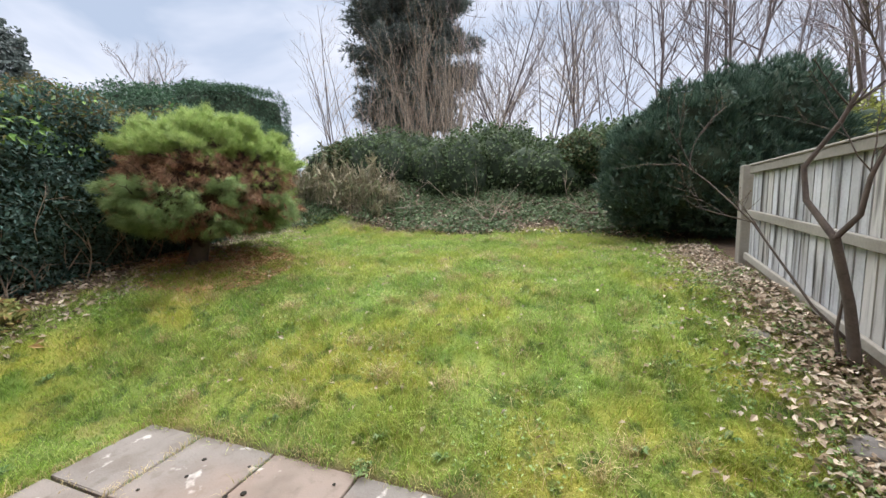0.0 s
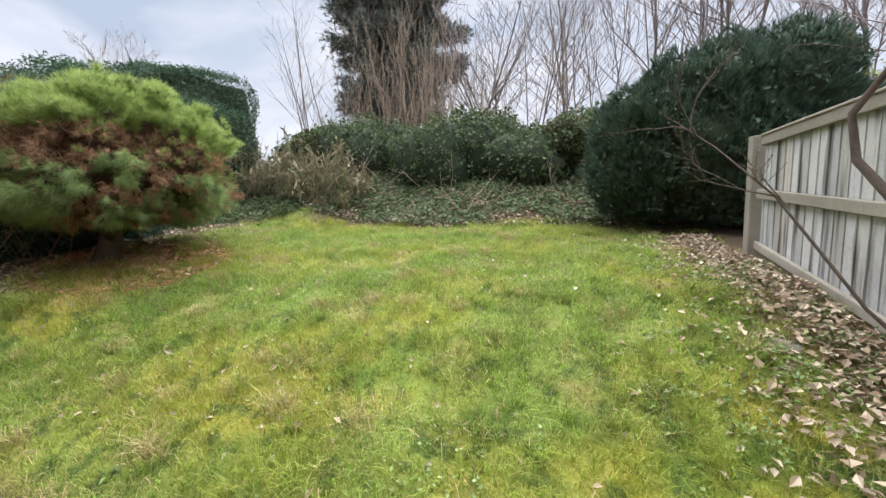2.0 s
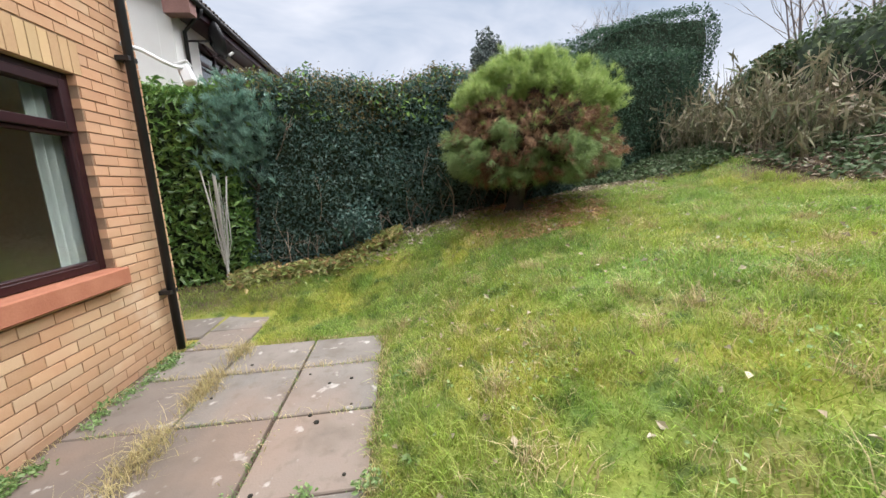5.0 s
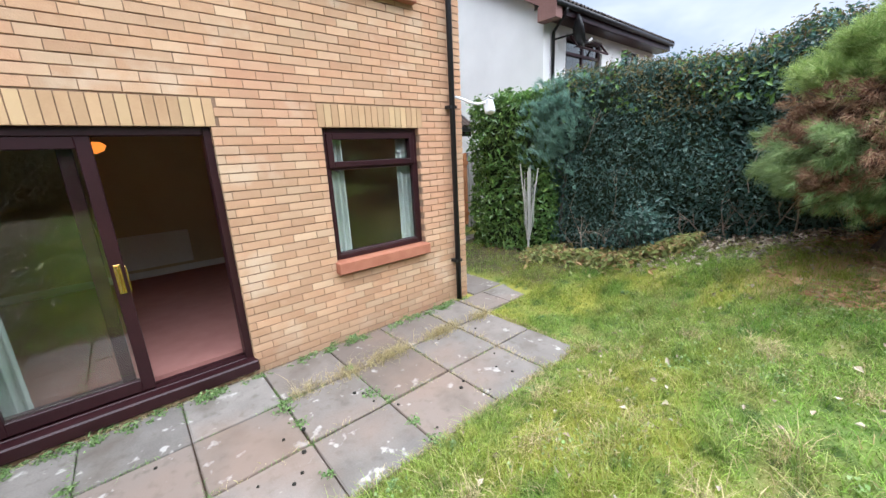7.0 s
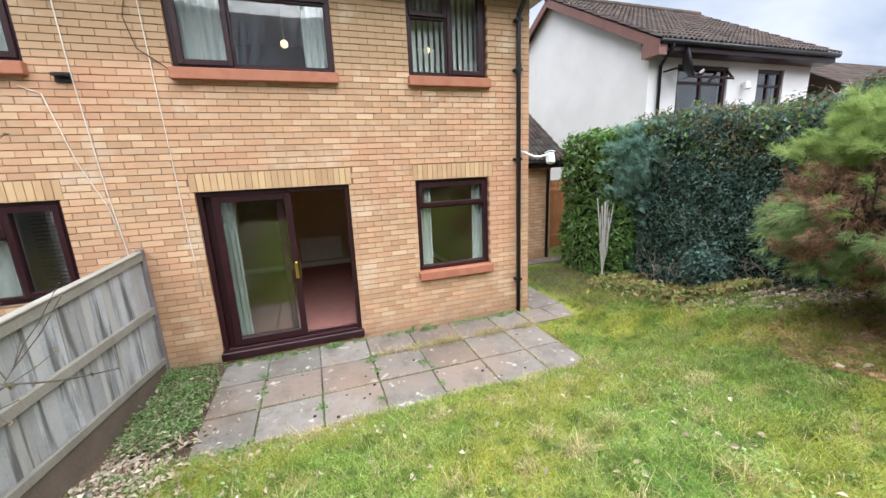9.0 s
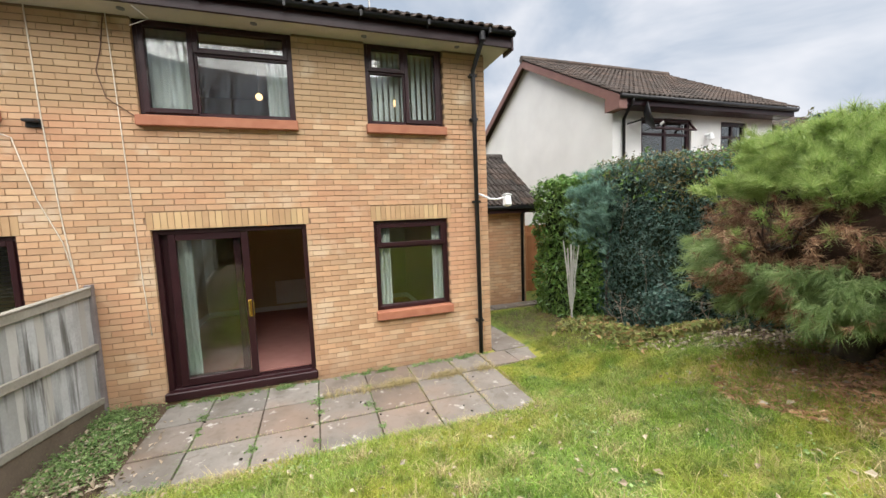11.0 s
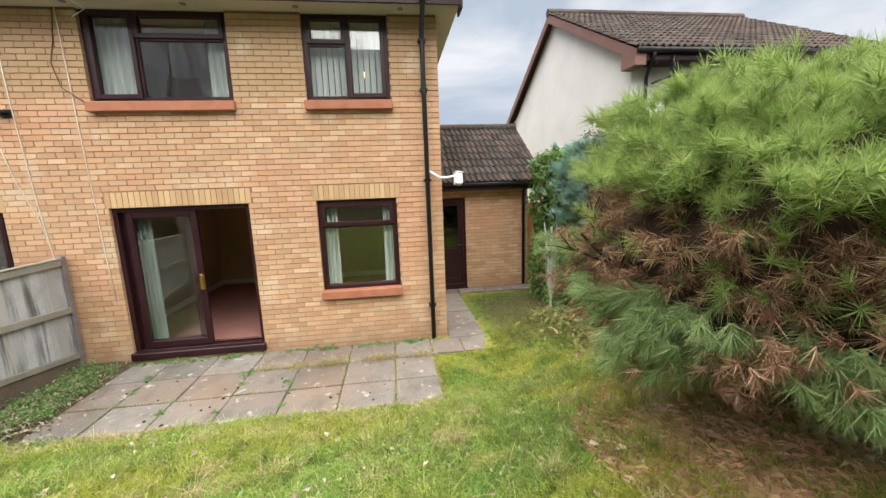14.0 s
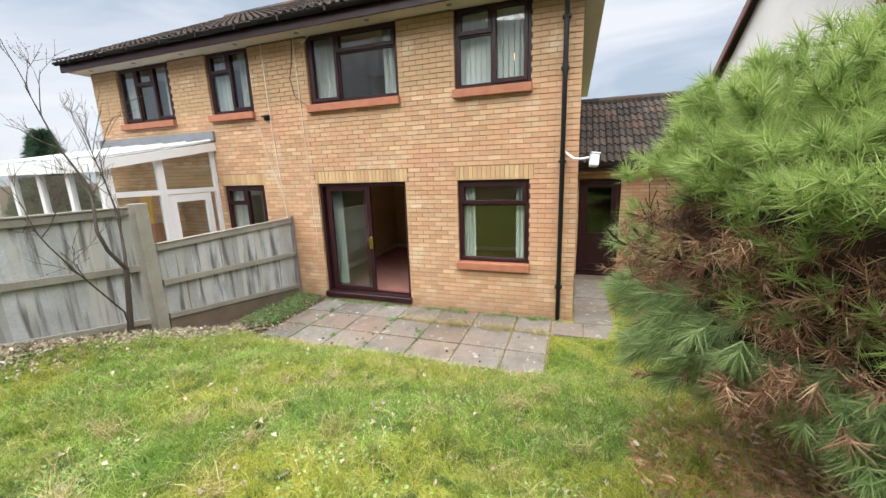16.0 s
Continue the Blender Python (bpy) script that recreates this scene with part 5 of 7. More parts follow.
def build_left_hedge():
    top = lambda x, y: 2.84 + 0.13 * float(smooth01(-1.9, 0.8, y)) - 0.10 * math.exp(-((y - 2.2) / 0.6) ** 2) + 0.05 * math.sin(3 * y)
    base = lambda x, y: float(land(x, y)) - 0.05
    hedge_block("laurel_hedge", -6.75, -5.50, -2.15, -0.35, top, base, [
        ("leaves", M["laurel"], 0.115, 800, wave_keep(1.0), 0.42, 0.02)], "tall bright green laurel hedge beside the side path", seed=3, lump=0.16)
    b = hedge_block("boundary_hedge", -6.85, -5.62, -0.40, 5.0, top, base, [
        ("leaves", M["hedge"], 0.060, 1700, wave_keep(1.0), 0.48, 0.0),
        ("brown_leaves", M["hedge_brown"], 0.06, 1300, lambda p, r: (r.uniform(0, 1, len(p)) < 0.8) & (p[:, 2] > 2.5 + 0.3 * np.sin(3 * p[:, 1]) + r.normal(0, 0.15, len(p))), 0.35, 0.05),
        ("bright_leaves", M["laurel"], 0.075, 260, lambda p, r: (p[:, 2] > 2.3) & (clumpy(p, 1.0, 1.4, 8.0) > 0.05), 0.5, 0.05)],
        "tall blue-green boundary hedge with a browned ragged top", seed=4, lump=0.20, shave=0.34, rough=1.6)
    rng = np.random.default_rng(12)
    st = []
    for y in np.arange(-0.3, 4.2, 0.16):
        st.append(((-5.9 + rng.uniform(-0.4, 0.2), y, top(0, y) - 0.25), (0.15 * rng.normal(), 0.3 * rng.normal(), 1.0), rng.uniform(0.12, 0.32), 0.004))
    for y in np.arange(0.2, 4.2, 0.55):
        st.append(((-5.66, y, rng.uniform(0.5, 2.4)), (0.10, rng.normal() * 0.3, 0.9), rng.uniform(0.3, 0.6), 0.006))
    for y in np.arange(0.0, 4.4, 0.22):
        st.append(((-5.85 + rng.uniform(-0.1, 0.1), y, float(land(-5.8, y)) - 0.03), (0.35 + 0.1 * rng.normal(), rng.normal() * 0.3, 0.8), rng.uniform(0.35, 0.6), 0.012))
    limb_mesh("bare_twig", limbs(st, rng, 2, thin=0.0025), M["twig_tan"], b)
    # blue conifer sprays that grow through the hedge
    s = thing("blue_conifer", "blue-green conifer growing through the laurel hedge", "conifer")
    p = np.stack([rng.normal(-5.50, 0.14, 400), rng.normal(-0.25, 0.24, 400), np.minimum(rng.normal(2.25, 0.36, 400), 2.9)], 1)
    dr = np.stack([rng.uniform(0.2, 0.9, 400), rng.normal(0.0, 0.35, 400), rng.uniform(0.3, 1.0, 400)], 1)
    dr /= np.linalg.norm(dr, axis=1)[:, None]
    needle_tufts("sprays", p, dr, 40, 0.16, 0.008, M["blue_spray"], s, open_=0.6, rng=rng)
    limb_mesh("trunk", limbs([((-5.85, -0.25, float(land(-5.85, -0.25)) - 0.05), (0.05, 0, 1), 2.4, 0.035)], rng, 1), M["bark"], s)
    # dark laurel-like growth low against the hedge
    g = thing("blue_shrub", "small blue-leaved shrub at the foot of the hedge", "shrub")
    p = np.stack([rng.normal(-5.35, 0.12, 900), rng.normal(1.35, 0.17, 900), rng.normal(0.78, 0.14, 900)], 1)
    scatter_leaves("leaves", p, p - np.array([-5.5, 1.25, 0.5]), 0.07, M["hedge"], g, rng=rng)
    limb_mesh("stem_cluster", limbs([((-5.4, 1.25, float(land(-5.4, 1.25)) - 0.03), (0.2, 0.1 * i, 1), 0.5, 0.012) for i in (-3, 0, 3)], rng, 1), M["bark"], g)


def build_far_hedge():
    base = lambda x, y: float(land(x, y)) - 0.05
    hedge_block("clipped_conifer", -8.7, -6.95, 4.6, 8.05, lambda x, y: 3.62 + 0.14 * float(smooth01(6.0, 8.0, y)) + 0.05 * math.sin(3 * y), base, [
        ("leaves", M["cypress"], 0.075, 1000, wave_keep(1.0), 0.35, 0.02)], "square-clipped dark cypress hedge", seed=6, lump=0.16, category="hedge")
    hedge_block("clipped_conifer", -12.2, -8.8, 5.2, 10.0, lambda x, y: 4.22 + 1.0 * float(smooth01(5.2, 9.0, y)) + 0.06 * math.sin(2 * x + y), base, [
        ("leaves", M["cypress"], 0.085, 800, wave_keep(1.0), 0.35, 0.03)], "taller clipped cypress behind the lower one", seed=7, lump=0.25, category="hedge")
    e = thing("evergreen_tree", "rounded grey-green evergreen beyond the hedge", "tree", at=(0, 0, 0))
    rng = np.random.default_rng(5)
    c = np.array([-13.2, 5.35, 5.2])
    limb_mesh("trunk", limbs([((-13.2, 5.35, 0.5), (0, 0, 1), 4.6, 0.1)], rng, 0), M["bark"], e)
    d = rng.normal(0, 1, (5200, 3))
    d /= np.linalg.norm(d, axis=1)[:, None]
    p = c + d * np.array([0.85, 0.85, 1.45]) * (0.72 + clumpy(d, 0.45, 2.2, 3.0))[:, None] * rng.uniform(0.6, 1, (5200, 1))
    scatter_leaves("crown", p, d, 0.13, M["conifer"], e, rng=rng)


def build_pine():
    """A broad clipped pine: trunk, forking limbs, a green dome, a dead brown band and a green skirt."""
    rng = np.random.default_rng(9)
    base = np.array([-4.80, 3.60, float(land(-4.80, 3.60)) - 0.05])
    t = thing("pine_tree", "low clipped pine with a green dome over a dead brown band", "tree")
    c = np.array([-4.72, 3.85, 1.93])
    lines = [(np.array([base, base + (0.01, 0.02, 0.12), base + (0.04, 0.05, 0.30), base + (0.06, 0.08, 0.5)]), np.array([0.155, 0.12, 0.105, 0.085]))]
    st = []
    for a in np.linspace(0, 2 * np.pi, 11, endpoint=False):
        st.append((base + (0.04 + 0.05 * math.cos(a), 0.06 + 0.05 * math.sin(a), rng.uniform(0.15, 0.5)), (math.cos(a), math.sin(a), rng.uniform(0.35, 0.9)), rng.uniform(0.75, 0.95), 0.048))
    limb_mesh("trunk", lines, M["bark"], t, sides=12)
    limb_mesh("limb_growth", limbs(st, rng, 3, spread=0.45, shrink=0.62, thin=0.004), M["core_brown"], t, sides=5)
    def radius(d):
        """The outline of the crown in the direction d: a dome that is wide at its shoulder and tucks in below."""
        el = np.arcsin(np.clip(d[:, 2], -1, 1))
        r = 1.135 - 0.08 * smooth01(0.35, 1.5, el) - 0.48 * smooth01(0, 1, (-0.30 - el) / 0.95)
        lump = clumpy(d, 0.12, 2.3, 1.0) + clumpy(d, 0.14, 5.0, 4.0) + clumpy(d, 0.10, 10.0, 2.0)
        flank = np.clip(np.cos(np.arctan2(d[:, 1], d[:, 0]) + 0.85), 0, 1) ** 2 * np.cos(el)
        return r + lump + 0.13 * flank
    # shoots stand in clumps of several tufts
    n, each = 2900, 4
    cd = rng.normal(0, 1, (n, 3))
    cd /= np.linalg.norm(cd, axis=1)[:, None]
    cd = cd[cd[:, 2] > -0.93]
    push = np.repeat(rng.uniform(-0.19, 0.05, len(cd)), each)
    d = np.repeat(cd, each, 0) + rng.normal(0, 0.030, (len(cd) * each, 3))
    d /= np.linalg.norm(d, axis=1)[:, None]
    r = radius(d)
    hsc = np.array([1.09, 1.0, 0.86])
    z = c[2] + d[:, 2] * r * 0.86
    az = np.arctan2(d[:, 1], d[:, 0])
    wander = clumpy(d, 0.10, 2.6, 5.0) + clumpy(d, 0.12, 6.0, 6.0)
    near = 0.5 + 0.5 * np.cos(az - 0.75)
    low, high = 1.93 - 0.26 * near ** 6 + 0.05 * np.sin(3 * az + 0.5) + wander, 2.40 - 0.26 * near ** 6 + 0.06 * np.sin(2 * az + 1.0) + wander * 0.7
    dead = (z > low) & (z < high)
    under = z <= low
    depth = rng.uniform(0.90, 1.0, len(d)) + push
    depth[dead] -= 0.13
    p = c + d * (r * depth)[:, None] * hsc
    upd = d * 0.9 + np.array([0, 0, 0.5]) + rng.normal(0, 0.30, d.shape)
    upd /= np.linalg.norm(upd, axis=1)[:, None]
    flip = dead & (rng.uniform(0, 1, len(d)) < 0.97 - 0.11 * near ** 6)
    green = (~dead & ~under) | (dead & ~flip)
    browned = under & (clumpy(p, 1.0, 3.4, 6.0) > 0.20 - 0.16 * near ** 2)
    needle_tufts("green_dome", p[green], upd[green], 46, 0.105, 0.0043, M["needle"], t, open_=1.2, rng=rng)
    skirt = under & ~browned
    ds = d * 1.0 + np.array([0, 0, -0.05]) + rng.normal(0, 0.25, d.shape)
    ds /= np.linalg.norm(ds, axis=1)[:, None]
    needle_tufts("green_skirt", p[skirt], ds[skirt], 46, 0.108, 0.0043, M["needle_low"], t, "blue-green lower shoots", rng=rng)
    bro = flip | browned
    db = d * 0.75 + np.array([0, 0, -0.25]) + rng.normal(0, 0.5, d.shape)
    db /= np.linalg.norm(db, axis=1)[:, None]
    pick = bro & (rng.uniform(0, 1, len(d)) < 0.72)
    needle_tufts("dead_needles", p[pick], db[pick], 30, 0.085, 0.0042, M["needle_dead"], t, "dead brown needles", open_=1.25, rng=rng)
    # solid mass in a near-black shade colour, so that the dome is not seen through
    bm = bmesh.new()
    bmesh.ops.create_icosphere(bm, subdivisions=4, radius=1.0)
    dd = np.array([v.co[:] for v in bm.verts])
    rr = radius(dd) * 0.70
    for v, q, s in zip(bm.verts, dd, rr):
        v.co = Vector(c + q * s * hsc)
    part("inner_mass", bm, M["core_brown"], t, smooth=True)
    # dead shoots in the band
    st = []
    for i in np.nonzero(flip)[0][:90]:
        st.append((c + d[i] * r[i] * 0.70 * hsc, d[i] + rng.normal(0, 0.35, 3), 0.20, 0.005))
    limb_mesh("dead_shoot", limbs(st, rng, 1, thin=0.0022, segs=3), M["bark"], t, sides=3)


def blob_bush(name, parts_, layers, label, category="shrub", seed=1, core=None, n_core=3, stem=True):
    """A bush from several overlapping ellipsoids (centre, radii): core coloured as inner shade, leaves or sprays on the
    skin.
    """
    rng = np.random.default_rng(seed)
    b = thing(name, label, category)
    bm = bmesh.new()
    for cc, rad in parts_:
        m = bmesh.ops.create_icosphere(bm, subdivisions=n_core, radius=1.0)
        for v in m["verts"]:
            q = v.co.copy()
            s = 0.80 + 0.16 * noise.noise(q * 2.2 + Vector((seed, 0, 0)))
            v.co = Vector(cc) + Vector((q.x * rad[0], q.y * rad[1], q.z * rad[2])) * s
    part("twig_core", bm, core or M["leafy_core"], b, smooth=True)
    for lname, material, size, count, kind, aspect in layers:
        ps, ds = [], []
        tot = sum(r[0] * r[2] + r[1] * r[2] + r[0] * r[1] for _, r in parts_)
        for cc, rad in parts_:
            k = int(count * (rad[0] * rad[2] + rad[1] * rad[2] + rad[0] * rad[1]) / tot)
            d = rng.normal(0, 1, (k, 3))
            d /= np.linalg.norm(d, axis=1)[:, None]
            s = 0.92 + clumpy(d, 0.22, 2.4, seed + 1.0) + clumpy(d, 0.12, 6.0, seed + 3.0)
            ps.append(np.array(cc) + d * np.array(rad) * (s * rng.uniform(0.86, 1.04, k))[:, None])
            ds.append(d / np.array(rad))
        p, d = np.concatenate(ps), np.concatenate(ds)
        d /= np.linalg.norm(d, axis=1)[:, None]
        ok = p[:, 2] > land(p[:, 0], p[:, 1]) + 0.02
        p, d = p[ok], d[ok]
        if kind == "leaf":
            scatter_leaves(lname, p, d, size, material, b, rng=rng, aspect=aspect)
        else:
            u = d * 0.6 + np.array([0, 0, 0.75]) + rng.normal(0, 0.22, d.shape)
            u /= np.linalg.norm(u, axis=1)[:, None]
            needle_tufts(lname, p, u, kind, size, aspect, material, b, rng=rng, open_=0.55)
    return b


def build_right_shrub():
    g = lambda x, y: float(land(x, y))
    blob_bush("cypress_bush", [((1.95, 7.10, 2.15), (1.35, 1.0, 1.10)), ((2.75, 7.4, 2.90), (1.15, 1.0, 1.0)), ((1.20, 7.0, 2.05), (0.80, 0.8, 0.85)), ((1.28, 7.0, 2.55), (0.82, 0.8, 0.66)), ((1.95, 7.15, 2.92), (0.95, 0.85, 0.72)), ((2.6, 7.0, 1.9), (1.0, 0.9, 0.9))],
              [("sprays", M["bush"], 0.16, 8500, 18, 0.011), ("low_leaves", M["bush"], 0.085, 15000, "leaf", 0.5)], "large dark green cypress bush by the fence end", seed=14)
    blob_bush("golden_bush", [((4.6, 8.4, 2.5), (0.8, 0.8, 0.9))], [("leaves", M["yellow_bush"], 0.09, 3500, "leaf", 0.35)], "yellow-green bush beyond the fence", seed=15)
    blob_bush("hedge_beyond", [((4.4, 6.2, 1.9), (1.0, 1.6, 1.0)), ((6.5, 7.0, 2.3), (1.6, 1.6, 1.3))], [("leaves", M["hedge"], 0.09, 6000, "leaf", 0.45)], "dark hedge in the neighbour's garden", seed=16)


def build_bank():
    rng = np.random.default_rng(17)
    g = lambda x, y: float(land(x, y))
    masses = []
    for x in np.arange(-7.2, 1.2, 0.75):
        hgt = 1.15 + 0.22 * math.sin(1.9 * x) + (0.25 if -4.2 < x < -1.3 else 0)
        y = 9.9 + 0.35 * math.sin(2.6 * x)
        masses.append(((x, y, g(x, y) + 0.35), (0.75, 0.8, hgt * 0.85)))
        masses.append(((x + 0.3, y + 1.1, g(x, y + 1.1) + 0.3), (0.85, 0.8, hgt * 0.95)))
    blob_bush("ivy_bank", masses, [("leaves", M["ivy"], 0.085, 42000, "leaf", 0.8)], "ivy-covered thicket along the top of the bank", "ivy", seed=18, n_core=2)
    for k, (cc, rr) in enumerate((((0.1, 9.6, 2.9), (0.6, 0.5, 0.55)), ((-6.3, 9.3, 3.1), (0.55, 0.5, 0.5)))):
        blob_bush("twiggy_shrub", [(cc, rr)], [("leaves", M["hedge_brown"], 0.06, 1600, "leaf", 0.6), ("green_leaves", M["ivy"], 0.08, 2200, "leaf", 0.8)], "ivy-grown twiggy shrub with some browned leaves", seed=19 + 40 * k)
    # ivy and nettles over the bank
    n = 20000
    x, y = rng.uniform(-7.5, 2.4, n), 7.0 + 3.2 * rng.beta(1.1, 1.3, n)
    keep = (clumpy(np.stack([x, y, 0 * x], 1), 1.0, 1.3, 2.0) + 0.15 + 0.35 * smooth01(7.0, 8.2, y)) > rng.uniform(-0.25, 0.35, n)
    x, y = x[keep], y[keep]
    p = np.stack([x, y, land(x, y) + rng.uniform(0.01, 0.13, len(x))], 1)
    o = scatter_leaves("ground_ivy", p, np.tile([0, -0.25, 1.0], (len(p), 1)), 0.075, M["ivy"], None, rng=rng, aspect=0.8, spread=0.5)
    tagged(o, "ivy leaves creeping over the bank", "ivy", kind="stuff")
    n = 9000
    x, y = rng.uniform(-7.0, 2.2, n), rng.uniform(7.0, 9.6, n)
    p = np.stack([x, y, land(x, y) + rng.uniform(0.005, 0.05, n)], 1)
    tagged(scatter_leaves("bank_litter", p, np.tile([0, 0, 1.0], (n, 1)), 0.07, M["litter"], None, rng=rng, spread=0.4), "brown dead leaves on the bank", "leaf litter", kind="stuff")
    n = 5200
    x, y = rng.uniform(-7.0, -4.9, n), rng.uniform(4.9, 7.4, n)
    ok = y > 6.4 - 1.4 * smooth01(0, 1, (-x - 5.3) / 1.2) + rng.normal(0, 0.2, n)
    x, y = x[ok], y[ok]
    p = np.stack([x, y, land(x, y) + rng.uniform(0.01, 0.14, len(x))], 1)
    tagged(scatter_leaves("edge_ivy", p, np.tile([0, 0, 1.0], (len(p), 1)), 0.07, M["ivy"], None, rng=rng, aspect=0.7, spread=0.6), "ivy and weeds at the lawn's edge", "ivy", kind="stuff")
    # reeds: tan canes with drooping leaves
    r = thing("reed_clump", "clump of dry tan bamboo canes with drooping leaves", "bamboo")
    lines, lp, ld = [], [], []
    for _ in range(520):
        a = np.array([rng.uniform(-7.5, -4.0), rng.uniform(7.2, 8.4), 0.0])
        a[2] = g(a[0], a[1]) - 0.03
        hgt = rng.uniform(0.55, 1.40) * (1.0 if a[0] < -5.2 else 0.85) * (0.85 + 0.25 * math.sin(5.1 * a[0]))
        lean = rng.normal(0, 0.10, 2)
        pts = np.array([a + np.array([lean[0] * s * s, lean[1] * s * s - 0.05 * s, hgt * s]) for s in (0, 0.35, 0.7, 1.0)])
        lines.append((pts, np.array([0.006, 0.0055, 0.0045, 0.003])))
        for s in rng.uniform(0.35, 1.0, 5):
            lp.append(a + np.array([lean[0] * s * s, lean[1] * s * s - 0.05 * s, hgt * s]))
            ld.append(rng.normal(0, 1, 3) * (1, 1, 0.3) + np.array([0, 0, 0.3]))
    limb_mesh("cane_stand", lines, M["reed"], r, sides=4)
    scatter_leaves("leaves", np.array(lp), np.array(ld), 0.24, M["reed"], r, rng=rng, aspect=0.11, spread=0.5, droop=1.2)
    # white variegated sprig beside the reeds
    b = thing("pale_shrub", "small shrub with pale cream leaves by the reeds", "shrub")
    p = np.array([-4.45, 8.1, 2.15]) + rng.normal(0, 1, (260, 3)) * (0.22, 0.15, 0.22)
    scatter_leaves("leaves", p, rng.normal(0, 1, (260, 3)), 0.085, M["litter"], b, rng=rng)
    limb_mesh("stem_cluster", limbs([((-4.45 + 0.05 * i, 8.1, g(-4.4, 8.1) - 0.03), (0.05 * i, 0, 1), 0.8, 0.012) for i in (-2, 0, 2)], rng, 2), M["bark"], b)
    w = thing("garden_sleeper", "weathered timber step set in the bank", "timber")
    part("timber", boxes((0.15, 0.95, 7.95, 8.12, g(0.5, 8.0) - 0.05, g(0.5, 8.0) + 0.10), bevel=0.015), M["gravel_board"], w)
    part("timber", boxes((0.05, 0.9, 8.35, 8.50, g(0.5, 8.4) - 0.05, g(0.5, 8.4) + 0.09), bevel=0.015), M["gravel_board"], w)
    st = []
    for _ in range(26):
        a = np.array([rng.uniform(-5.5, 1.2), rng.uniform(7.3, 9.2), 0])
        a[2] = g(a[0], a[1]) + 0.02
        st.append((a, (rng.normal(), rng.normal() * 0.4, rng.uniform(0.1, 0.9)), rng.uniform(0.5, 1.1), 0.010))
    tagged(limb_mesh("fallen_sticks", limbs(st, rng, 1, thin=0.003), M["twig_tan"], None), "dead sticks lying over the bank", "sticks", kind="stuff")


def bare_tree(name, at, height, rng, label, stems=1, depth=4, mat_="twig_grey", radius=0.1, spread=0.42, kids=(3, 5), lean=0.1, thin=0.006, shrink=0.62):
    t = thing(name, label, "tree", "bare trees behind the bank")
    z = float(land(at[0], at[1])) - 0.1
    trunk, st = [], []
    for i in range(stems):
        a = rng.uniform(0, 6.28)
        p = np.array([at[0] + 0.18 * (stems > 1) * math.cos(a), at[1] + 0.18 * (stems > 1) * math.sin(a), z])
        d = np.array([lean * rng.normal(), lean * rng.normal(), 1.0])
        ls = limbs([(p, d, height * rng.uniform(0.8, 1.0), radius)], rng, 0, segs=8, wobble=0.045, up=0.08, taper=0.25)
        trunk += ls
        pts, rad = ls[0]
        nb = int(height * 2.2)
        for s in np.linspace(0.22, 0.98, nb):
            j = s * (len(pts) - 1)
            k = min(int(j), len(pts) - 2)
            q = pts[k] + (pts[k + 1] - pts[k]) * (j - k)
            a2 = rng.uniform(0, 6.28)
            st.append((q, (math.cos(a2) * 0.75, math.sin(a2) * 0.75, 0.75), height * 0.30 * (1.1 - s * 0.7), max(rad[k] * 0.5, thin)))
    limb_mesh("trunk", trunk, M["bark_grey"], t, sides=7)
    limb_mesh("branch_crown", limbs(st, rng, depth - 2, spread=spread, kids=kids, thin=thin, shrink=shrink, up=0.25), M[mat_], t, sides=3)
    return t


